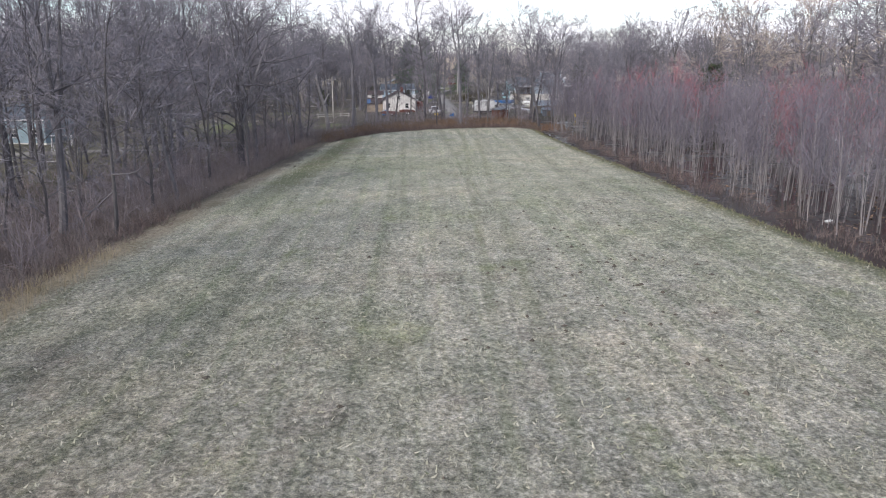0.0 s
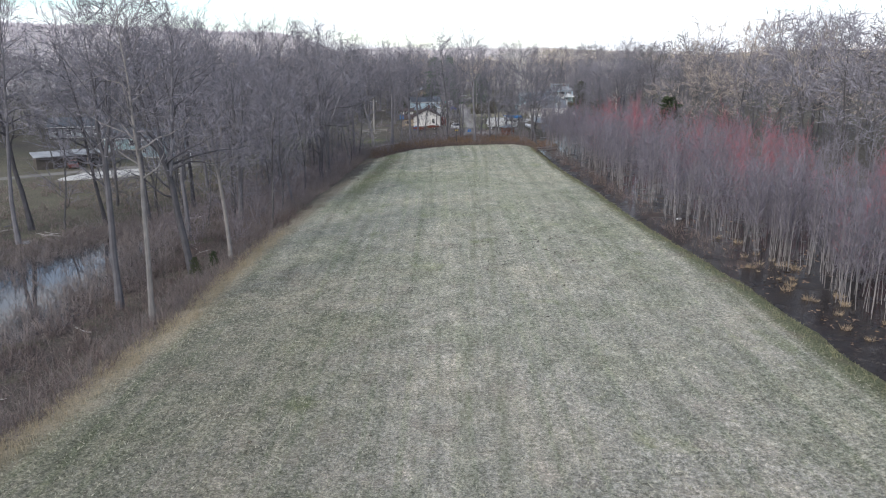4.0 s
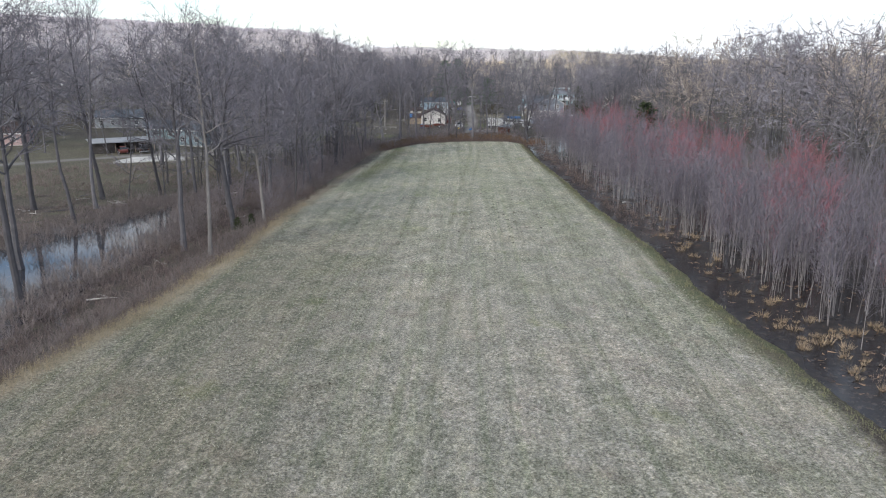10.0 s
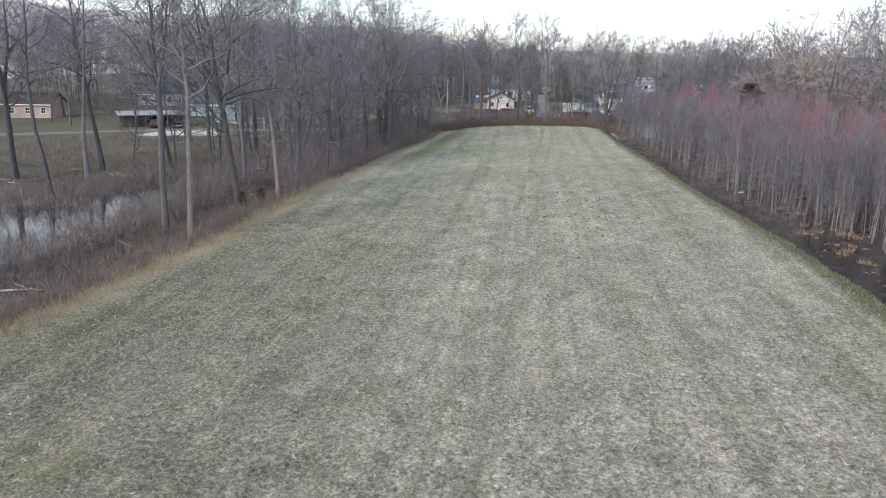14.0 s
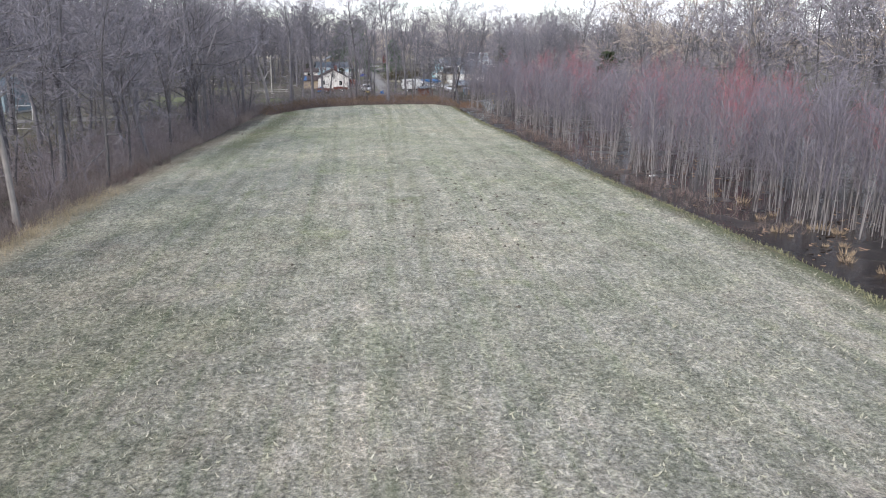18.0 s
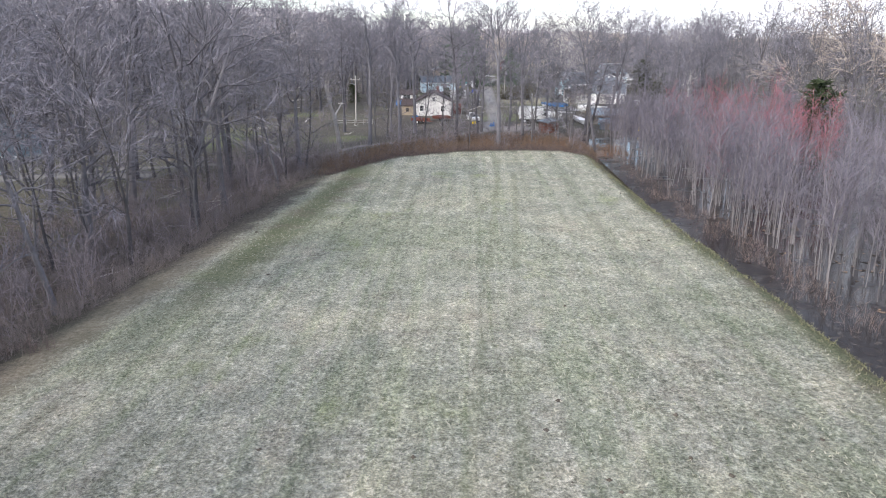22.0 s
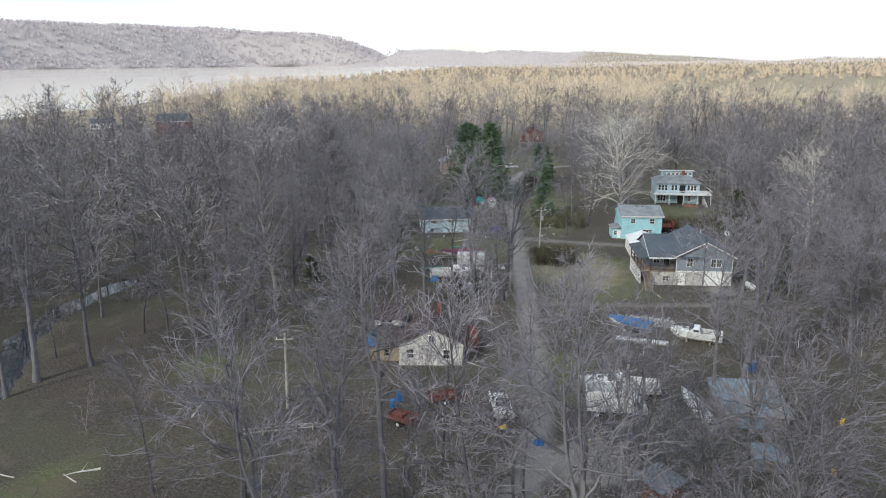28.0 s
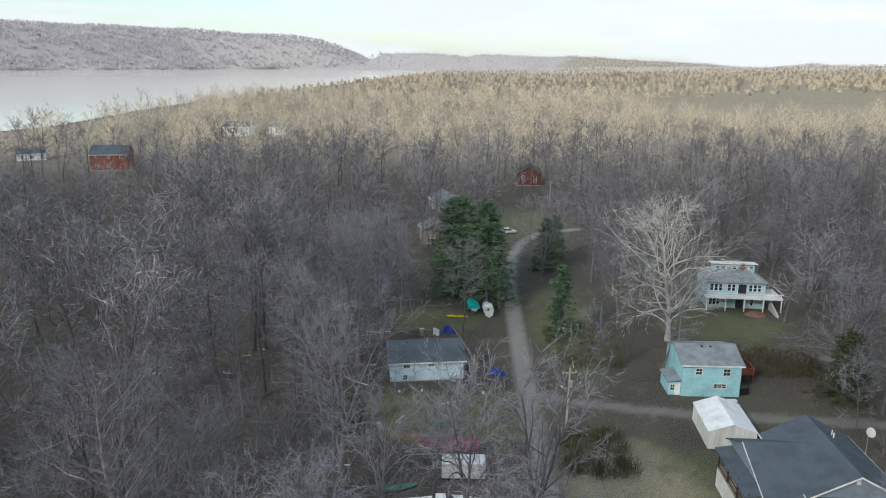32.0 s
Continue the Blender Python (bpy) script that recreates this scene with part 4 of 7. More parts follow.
def gable_wall(w0, w1, d0, d1, z0, h, rise, along="x"):
    """The body of a house as one solid; the ridge runs along x or y."""
    if along == "x":
        m = (d0 + d1) / 2
        pts = [(x, y, z) for x in (w0, w1) for y in (d0, d1) for z in (z0, h)] + [(w0, m, h + rise), (w1, m, h + rise)]
    else:
        m = (w0 + w1) / 2
        pts = [(x, y, z) for x in (w0, w1) for y in (d0, d1) for z in (z0, h)] + [(m, d0, h + rise), (m, d1, h + rise)]
    return hull(pts)


def gable_roof(parent, w0, w1, d0, d1, h, rise, mat, along="x", over=0.4, thick=0.14, fascia=True):
    """Two roof slabs with white fascia boards."""
    for s in (-1, 1):
        if along == "x":
            m, half = (d0 + d1) / 2, (d1 - d0) / 2
            k = rise / half
            e, a, b = m + s * (half + over), w0 - over, w1 + over
            lo, hi = h - k * over + 0.02, h + rise + 0.02
            pts = [(x, y, z) for x in (a, b) for y, z in ((m, hi), (m, hi + thick), (e, lo), (e, lo + thick))]
            edge = (a, b, *sorted((e, e + s * 0.03)), lo - 0.05, lo + thick + 0.01)
        else:
            m, half = (w0 + w1) / 2, (w1 - w0) / 2
            k = rise / half
            e, a, b = m + s * (half + over), d0 - over, d1 + over
            lo, hi = h - k * over + 0.02, h + rise + 0.02
            pts = [(x, y, z) for y in (a, b) for x, z in ((m, hi), (m, hi + thick), (e, lo), (e, lo + thick))]
            edge = (*sorted((e, e + s * 0.03)), a, b, lo - 0.05, lo + thick + 0.01)
        slope = part("roof", hull(pts), mat, parent)
        if fascia:
            part("fascia", solid(edge), TRIM, slope)


def rake(parent, x0, xm, x1, y, h, hm, t=0.16):
    """White boards along a gable's edge that faces -y."""
    for a, b, za, zb in ((x0, xm, h, hm), (xm, x1, hm, h)):
        part("rake_board", hull([(a, yy, za + dz) for yy in (y - 0.04, y) for dz in (-t, 0.03)] + [(b, yy, zb + dz) for yy in (y - 0.04, y) for dz in (-t, 0.03)]), TRIM, parent)


# ---- the houses ----
def white_ranch():
    r = spot("ranch_house", -13.1, 276.0, 9, "pale blue-white low house with dark shingle roof on a lawn", "house")
    part("wall", gable_wall(0, 10.6, 0, 8.2, -0.5, 3.0, 1.7), paint("pale_blue_white_siding", (0.60, 0.75, 0.84)), r)
    gable_roof(r, 0, 10.6, 0, 8.2, 3.0, 1.7, SHINGLE)
    for u, z, w, h in ((2.35, 2.15, 0.9, 0.6), (5.9, 2.25, 0.8, 0.35), (2.1, 0.35, 0.55, 0.65)):
        window(r, "-y", u, z, w, h, 0.0)
    part("foundation", solid((-0.02, 10.62, -0.02, 8.22, -0.8, 0.18)), CONCRETE, r)
    part("downpipe", rod((7.6, -0.05, 0.1), (7.6, -0.05, 2.9), 0.04), TRIM, r)
    part("downpipe", rod((10.5, -0.06, 0.1), (10.5, -0.06, 2.9), 0.04), TRIM, r)
    for x in (2.6, 5.4, 4.1):
        part("roof_vent", solid((x - 0.15, x + 0.15, 3.4 + 0.2 * x % 0.5, 3.8, 4.3, 4.75)), BLACK, r)
    part("satellite_dish", rod((3.1, -0.12, 0.95), (3.1, -0.28, 1.05), 0.35, 12, 0.30), STEEL, r, "grey dish on the wall")
    part("heat_pump", solid((8.6, 9.4, -0.9, -0.3, -0.1, 0.65), bevel=0.03), STEEL, r, "grey air-conditioning unit")


def turquoise_house():
    r = spot("turquoise_house", 27.7, 273.6, 0, "bright turquoise two-storey house with weathered grey roof", "house")
    part("wall", gable_wall(0, 8.0, 0, 8.5, -0.5, 4.7, 1.4), TEAL_SIDING, r)
    gable_roof(r, 0, 8.0, 0, 8.5, 4.7, 1.4, PALE_SHINGLE, fascia=True, over=0.35)
    for u, z, w, h, b in ((2.2, 3.3, 0.8, 0.85, 1), (6.0, 3.2, 0.9, 0.95, 1), (5.2, 1.35, 1.7, 0.55, 2)):
        window(r, "-y", u, z, w, h, 0.0, b)
    part("side_room", solid((-1.7, -0.02, 0.4, 4.5, -0.5, 1.9)), TEAL_SIDING, r, "turquoise lean-to with a small window")
    part("side_roof", hull([(x, y, z) for y in (0.2, 4.7) for x, z in ((-1.9, 1.9), (-1.9, 2.0), (-0.02, 2.25), (-0.02, 2.35))]), PALE_SHINGLE, r)
    window(r, "-y", -1.15, 0.75, 0.55, 0.8, 0.4)
    door(r, "-y", -0.45, -0.1, 0.6, 1.7, 0.4, TRIM)
    for x in (3.4, 4.6):
        part("roof_vent", solid((x - 0.14, x + 0.14, 3.4, 3.7, 5.75, 6.15)), BLACK, r)
    d = spot("deck", 35.9, 278.0, 0, "red-stained timber deck with railing beside the turquoise house", "deck")
    part("platform", solid((0, 3.4, 0, 4.2, 1.35, 1.5)), RED_WOOD, d)
    for x in (0.1, 1.7, 3.3):
        part("post", solid((x - 0.06, x + 0.06, -0.02, 0.10, -0.3, 2.4)), RED_WOOD, d)
        part("post", solid((x - 0.06, x + 0.06, 4.1, 4.22, -0.3, 2.4)), RED_WOOD, d)
    part("rail", solid((0, 3.4, 0.0, 0.08, 2.3, 2.4), (0, 3.4, 0.0, 0.06, 1.7, 1.78), (3.32, 3.4, 0, 4.2, 2.3, 2.4), (3.32, 3.4, 0, 4.2, 1.7, 1.78)), RED_WOOD, d)
    for k in range(11):
        part("baluster", solid((0.3 * k + 0.15, 0.3 * k + 0.19, 0.02, 0.06, 1.5, 2.3)), RED_WOOD, d)
    g = spot("covered_grill", 36.6, 274.6, 20, "black fabric-covered grill standing on gravel", "grill")
    part("cover", hull([(x, y, 0) for x in (-0.7, 0.7) for y in (-0.4, 0.4)] + [(x, y, 1.05) for x in (-0.6, 0.6) for y in (-0.3, 0.3)]), BLACK, g)
    s = spot("storage_bench", 33.7, 271.4, 4, "low pale plastic storage bench by the wall", "bench")
    part("body", solid((-0.9, 0.9, -0.35, 0.35, 0, 0.5), bevel=0.04), GEL, s)
    part("lid", solid((-0.95, 0.95, -0.38, 0.38, 0.505, 0.57), bevel=0.02), GEL, s)


def white_carport():
    r = spot("metal_garage", 26.9, 259.2, -3, "white sheet-metal garage with low gabled roof", "garage")
    part("wall", gable_wall(0, 5.6, 0, 7.6, -0.4, 2.3, 1.0, "y"), surface("white_sheet_metal", (0.66, 0.66, 0.65), 0.5, 0.0, vary=0.08, grain=2, tint=(0.50, 0.49, 0.46), stretch=(3, 3, 0.4)), r)
    gable_roof(r, 0, 5.6, 0, 7.6, 2.3, 1.0, paint("white_roof_sheet", (0.78, 0.79, 0.80), 0.4, tint=(0.62, 0.63, 0.64)), "y", over=0.12, thick=0.05, fascia=False)
    for k in range(9):
        part("wall_rib", solid((-0.035, -0.002, 0.4 + 0.85 * k, 0.46 + 0.85 * k, 0, 2.25)), TRIM, r)


def grey_house():
    r = spot("grey_house", 26.6, 242.0, -1, "large grey-sided house with slate roof, basement garage and corner porch", "house")
    # main block: gable to the front
    part("basement_wall", solid((4.1, 12.9, 0.02, 11.6, -0.6, 2.35), (0.25, 4.08, 3.0, 9.0, -0.6, 2.35)), CONCRETE, r, "pale concrete basement wall")
    part("wall", gable_wall(4.1, 12.9, 0, 11.6, 2.352, 5.0, 2.3, "y"), GREY_SIDING, r)
    part("wing_wall", gable_wall(0.3, 4.3, 2.6, 10.2, 2.352, 4.7, 1.5, "x"), GREY_SIDING, r)
    part("trim_band", solid((4.05, 12.95, -0.03, -0.002, 2.25, 2.45)), TRIM, r)
    part("corner_board", solid((12.82, 12.93, -0.03, -0.002, 2.45, 5.0)), TRIM, r)
    part("corner_board", solid((4.07, 4.18, -0.03, -0.002, 2.45, 5.0)), TRIM, r)
    gable_roof(r, 4.1, 12.9, 0, 11.6, 5.0, 2.3, SHINGLE, "y", over=0.45)
    rake(r, 3.65, 8.5, 13.35, -0.45, 4.79, 7.33)
    # the wing's cross gable over the porch
    part("roof", hull([(x, y, z) for x, ya in ((-0.3, 0), (8.3, 0)) for y, z in ((-0.4, 4.55), (-0.4, 4.69), (6.2, 6.95), (6.2, 7.09))]), SHINGLE, r)
    part("roof", hull([(x, y, z) for x in (-0.3, 6.0) for y, z in ((6.2, 6.95), (6.2, 7.09), (11.0, 4.7), (11.0, 4.84))]), SHINGLE, r)
    part("gable_end", hull([(x, y, z) for x in (-0.05, 0.05) for y, z in ((-0.2, 4.55), (6.2, 6.9), (10.6, 4.85))]), GREY_SIDING, r)
    part("fascia", solid((-0.3, 4.0, -0.44, -0.41, 4.5, 4.72)), TRIM, r)
    part("rake_board", hull([(x, y, z) for x in (-0.34, -0.31) for y, z in ((-0.4, 4.5), (-0.4, 4.7), (6.2, 6.9), (6.2, 7.1))]), TRIM, r)
    # porch
    part("porch_floor", solid((0, 4.08, 0, 2.58, 2.2, 2.36)), WOOD, r)
    part("porch_floor", solid((-0.02, 0.24, 2.6, 9.2, 2.2, 2.36), (-1.5, -0.03, 0.2, 9.2, 2.2, 2.36)), WOOD, r)
    part("porch_wall", solid((0.3, 4.06, 0.1, 2.9, -0.6, 2.19)), CONCRETE, r, "pale concrete wall below the porch")
    part("retaining_wall", solid((-1.5, -1.25, 0.6, 9.2, -0.6, 2.19)), paint("white_washed_wall", (0.68, 0.68, 0.66), 0.8), r, "white-washed wall below the side porch")
    for x, y in ((0.08, 0.08), (3.96, 0.08), (-1.42, 0.3), (-1.42, 3.2), (-1.42, 6.1), (-1.42, 9.1)):
        part("porch_post", solid((x - 0.08, x + 0.08, y - 0.08, y + 0.08, 2.36, 4.6)), DARK_WOOD, r)
    part("porch_roof", hull([(x, y, z) for y in (0.0, 9.5) for x, z in ((-1.9, 4.35), (-1.9, 4.47), (0.28, 4.72), (0.28, 4.84))]), SHINGLE, r)
    for boxes in (((0.1, 3.9, 0.05, 0.11, 3.2, 3.28), (0.1, 3.9, 0.05, 0.11, 2.5, 2.56)), ((-1.46, -1.38, 0.3, 9.1, 3.2, 3.28), (-1.46, -1.38, 0.3, 9.1, 2.5, 2.56))):
        part("porch_rail", solid(*boxes), DARK_WOOD, r)
    for k in range(24):
        part("baluster", solid((0.2 + k * 0.155, 0.23 + k * 0.155, 0.065, 0.095, 2.56, 3.2)), DARK_WOOD, r)
    stair = part("stair_stringer", hull([(x, y, z) for x in (-0.02, 0.06) for y, z in ((-0.1, 2.3), (-0.1, 2.0), (-3.4, -0.3), (-3.4, 0.0))]), WOOD, r)
    part("stair_stringer", hull([(x, y, z) for x in (-1.14, -1.06) for y, z in ((-0.1, 2.3), (-0.1, 2.0), (-3.4, -0.3), (-3.4, 0.0))]), WOOD, r)
    for k in range(12):
        part("step", solid((-1.05, -0.03, -0.35 - 0.26 * k, -0.05 - 0.26 * k, 2.05 - 0.185 * k, 2.10 - 0.185 * k)), WOOD, stair)
    part("handrail", hull([(x, y, z) for x in (-1.16, -1.10) for y, z in ((0.2, 3.3), (0.2, 3.2), (-3.4, 0.9), (-3.4, 1.0))]), DARK_WOOD, r)
    # openings
    window(r, "-y", 6.2, 3.2, 0.85, 1.25, 0.0, 1)
    for u in (9.9, 10.75):
        window(r, "-y", u, 3.2, 0.7, 1.25, 0.0, 1)
    window(r, "-y", 2.6, 0.75, 0.9, 0.75, 0.1, 1)
    window(r, "-y", 1.5, 3.0, 0.9, 1.1, 2.6, 1)
    door(r, "-y", 3.1, 2.37, 0.9, 2.0, 2.6, DARK_WOOD)
    door(r, "-y", 5.1, 0.0, 0.95, 2.0, 0.02, TRIM)
    gd = part("garage_door", solid(*[(8.6, 11.6, -0.03, 0.017, 0.02 + 0.52 * k, 0.52 + 0.52 * k) for k in range(4)]), TRIM, r, "white sectional garage door")
    part("garage_frame", solid((8.48, 8.6, -0.05, 0.017, 0, 2.2), (11.6, 11.72, -0.05, 0.017, 0, 2.2), (8.48, 11.72, -0.05, 0.017, 2.1, 2.22)), TRIM, gd)
    for k in range(8):
        y = 1.2 + 1.15 * k + (0.8 if k > 3 else 0)
        part("roof_vent", hull([(9.5 + a, y + b, 6.98 + c) for a in (-0.14, 0.14) for b in (-0.18, 0.18) for c in (-0.25, 0.02 - 0.06 * (a > 0))]), BLACK, r)
    part("flue", rod((9.6, 7.8, 6.7), (9.6, 7.8, 7.5), 0.07), TRIM, r)
    part("flue", rod((10.0, 9.0, 6.5), (10.0, 9.0, 7.2), 0.05), TRIM, r)
    part("vent_louvre", solid((8.3, 8.7, -0.04, -0.002, 6.3, 6.75)), TRIM, r)
    part("gutter", solid((13.36, 13.46, -0.4, 12.0, 4.66, 4.78)), TRIM, r)
    d = spot("satellite_dish", 41.6, 252.5, 25, "pale round satellite dish on a steel post", "satellite dish")
    part("post", rod((0, 0, -0.3), (0, 0, 6.1), 0.05), STEEL, d)
    part("dish", rod((0, -0.1, 6.2), (-0.05, -0.3, 6.32), 0.42, 16, 0.55), GEL, d)


def deck_house():
    r = spot("hillside_house", 43.2, 312.5, -4, "pale blue two-level house with white deck and clerestory roof", "house")
    part("lower_wall", solid((0, 10.6, 0, 8.5, -0.6, 2.6)), BLUE_SIDING, r, "blue-grey lower wall")
    part("wall", solid((0, 10.6, 0.3, 8.5, 2.602, 5.0)), siding("pale_house_siding", (0.42, 0.58, 0.66)), r)
    part("roof", hull([(x, y, 5.02) for x in (-0.5, 11.1) for y in (-0.3, 9.0)] + [(x, y, 6.7) for x in (2.4, 8.2) for y in (3.0, 5.7)]), PALE_SHINGLE, r)
    part("clerestory", solid((1.6, 9.2, 3.4, 5.4, 6.0, 7.5)), siding("clerestory_siding", (0.42, 0.58, 0.66)), r)
    part("clerestory_roof", hull([(x, y, z) for x in (1.1, 9.7) for y, z in ((3.0, 7.75), (3.0, 7.88), (5.8, 7.5), (5.8, 7.63))]), TRIM, r)
    for k in range(7):
        window(r, "-y", 2.3 + 1.05 * k, 6.75, 0.7, 0.5, 3.4, 0)
    for k, u in enumerate((0.8, 1.6, 2.4, 4.0, 4.8, 7.9, 8.7, 9.5)):
        window(r, "-y", u, 3.3, 0.55, 1.25, 0.3, 0)
    door(r, "-y", 6.4, 2.62, 1.5, 2.0, 0.3, GLASS)
    for u in (0.7, 1.4, 2.1, 8.2):
        window(r, "-y", u, 0.6, 0.55, 1.4, 0.0, 0)
    door(r, "-y", 6.0, 0.0, 1.5, 2.1, 0.0, GLASS)
    part("chimney", solid((6.6, 7.2, 3.0, 3.38, 5.6, 7.9)), BRICK, r)
    part("deck", solid((-0.6, 13.2, -2.0, -0.02, 2.4, 2.58), (10.62, 13.2, 0.0, 4.5, 2.4, 2.58)), TRIM, r)
    part("deck_rail", solid((-0.6, 13.2, -2.05, -1.97, 3.4, 3.5), (-0.6, 13.2, -2.05, -1.97, 2.62, 2.7), (13.14, 13.22, -2.0, 4.5, 3.4, 3.5), (13.14, 13.22, -2.0, 4.5, 2.62, 2.7)), TRIM, r)
    for k in range(47):
        part("baluster", solid((-0.55 + k * 0.29, -0.47 + k * 0.29, -2.04, -1.99, 2.7, 3.4)), TRIM, r)
    for x in (-0.4, 3.0, 6.4, 9.8, 13.0):
        part("deck_post", solid((x - 0.08, x + 0.08, -1.95, -1.79, -0.6, 2.4)), TRIM, r)
    part("retaining_wall", hull([(x, y, z) for x in (11.4, 11.7) for y, z in ((-5.0, -0.5), (-5.0, 0.4), (0.0, -0.5), (0.0, 1.8))]), CONCRETE, r, "pale concrete retaining wall")
    m = spot("earth_bank", 51.0, 308.6, 0, "patch of rusty bare earth on the lawn slope", "earth bank")
    part("earth", hull([(2.3 * math.cos(a) * k, 1.9 * math.sin(a) * k, z) for k, z in ((1, -0.2), (0.75, 0.22), (0.3, 0.42)) for a in np.linspace(0, 6.28, 11)[:-1]]), LEAF_EARTH, m)


def gabled_cottage():
    r = spot("white_cottage", -10.1, 207.8, 3, "weathered white gabled cottage with brown shingle roof", "house")
    part("wall", gable_wall(0, 7.7, 0, 9.5, -0.4, 2.7, 1.95, "y"), WEATHERED, r)
    gable_roof(r, 0, 7.7, 0, 9.5, 2.7, 1.95, RED_SHINGLE, "y", over=0.3, fascia=False)
    window(r, "-y", 1.35, 1.0, 0.75, 1.05, 0.0, 0)
    window(r, "-y", 5.65, 0.9, 0.75, 1.05, 0.0, 0)
    window(r, "-y", 3.85, 2.95, 0.6, 0.8, 0.0, 1)
    part("wing_wall", solid((-3.7, -0.02, 1.4, 5.2, -0.4, 1.9)), TAN_WALL, r, "tan side wing")
    part("wing_roof", hull([(x, y, z) for x in (-3.9, -0.02) for y, z in ((1.1, 1.9), (1.1, 2.02), (5.3, 3.0), (5.3, 3.12))]), RED_SHINGLE, r)
    window(r, "-y", -1.6, 0.7, 0.6, 0.75, 1.4, 0, WOOD)
    part("rear_wall", solid((-3.6, -0.02, 5.3, 9.0, -0.4, 3.9)), WEATHERED, r, "white rear wing above the side roof")
    part("rear_roof", hull([(x, y, z) for x in (-3.9, 0.4) for y, z in ((5.0, 3.9), (5.0, 4.02), (9.3, 4.6), (9.3, 4.72))]), RED_SHINGLE, r)
    window(r, "-y", -1.9, 3.05, 1.5, 0.75, 5.3, 1)
    part("tarp", hull([(x, y, z) for x in (-3.95, -2.9) for y, z in ((1.0, 2.03), (1.0, 2.08), (4.2, 2.86), (4.2, 2.92))]), BLUE_TARP, r, "blue tarpaulin on the side roof")
    part("chimney", solid((4.4, 5.0, 6.2, 6.8, 3.6, 5.6)), BRICK, r)
    part("porch", solid((7.9, 9.6, 4.0, 8.0, -0.3, 2.0)), RED_PAINT, r, "dull red side porch")


def tin_shed():
    r = spot("tin_shed", 23.4, 194.2, -4, "low shed with blue-grey corrugated tin roof beside the flood water", "shed")
    part("wall", solid((0.2, 6.5, 0.2, 6.0, -0.9, 1.6)), surface("grey_shed_boards", (0.24, 0.22, 0.20), 0.9, vary=0.3, grain=6, stretch=(5, 5, 0.5)), r)
    for k in range(17):
        x = -0.2 + k * 0.41
        part("roof_sheet", hull([(a, y, z + (0.05 if a == x + 0.2 else 0)) for a in (x, x + 0.2, x + 0.4) for y, z in ((-0.3, 1.62), (-0.3, 1.64), (6.4, 2.5), (6.4, 2.52))]), TIN, r)
    part("fascia", solid((-0.2, 6.8, -0.36, -0.31, 1.5, 1.66)), WOOD, r)
    part("door", solid((1.6, 4.2, 0.14, 0.19, -0.5, 1.2)), paint("faded_blue_panel", (0.20, 0.33, 0.42), 0.6), r, "faded blue panel door")
    s = spot("small_shed", 14.6, 181.6, 28, "small rust-red shed with grey sheet roof", "shed")
    part("wall", solid((-1.1, 1.1, -1.4, 1.4, -0.3, 1.7)), surface("rust_red_boards", (0.19, 0.075, 0.045), 0.85, vary=0.3), s)
    part("roof", hull([(x, y, z) for y in (-1.7, 1.7) for x, z in ((-1.4, 1.72), (-1.4, 1.8), (1.4, 2.2), (1.4, 2.28))]), TIN, s)


def grey_hut():
    r = spot("small_hut", 25.4, 187.2, -6, "small grey hut with a sheet roof beside the water", "shed")
    part("wall", solid((-1.2, 1.2, -0.9, 0.9, -0.8, 1.3)), surface("grey_hut_boards", (0.20, 0.22, 0.25), 0.9, vary=0.3, grain=6, stretch=(5, 5, 0.5)), r)
    part("roof", hull([(x, y, z) for x in (-1.5, 1.5) for y, z in ((-1.2, 1.32), (-1.2, 1.38), (1.2, 1.62), (1.2, 1.68))]), TIN, r)
    part("door", solid((-0.4, 0.4, -0.94, -0.902, -0.5, 1.1)), WOOD, r)


grey_hut()
white_ranch()
turquoise_house()
white_carport()
grey_house()
deck_house()
gabled_cottage()
tin_shed()

# ---- boats, trailers, vehicles ----
def hull_mesh(L, W, H, flare=0.75, sheer=0.2, n=12, point=1.0, transom=0.8):
    """A boat's hull as an open-topped shell: bow at +x. Returns vertices by rings and the bmesh."""
    bm = bmesh.new()
    rings = []
    for i in range(n + 1):
        f = i / n
        half = W / 2 * (transom + (1 - transom) * min(1, f * 2.2)) * (1 - max(0, (f - 0.45) / 0.55) ** 2.2 * point)
        top = H * (1 + sheer * f * f)
        keel = 0.0 + H * 0.75 * max(0, (f - 0.7) / 0.3) ** 2.5
        x = -L / 2 + L * f
        rings.append([bm.verts.new((x, half * k, z)) for k, z in ((1, top), (flare, keel + (top - keel) * 0.4), (0.02, keel), (-flare, keel + (top - keel) * 0.4), (-1, top))])
    for a, b in zip(rings, rings[1:]):
        for j in range(4):
            bm.faces.new((a[j], b[j], b[j + 1], a[j + 1]))
    bm.faces.new(rings[0])
    deck = [r[0] for r in rings] + [r[4] for r in reversed(rings)]
    return bm, rings, deck


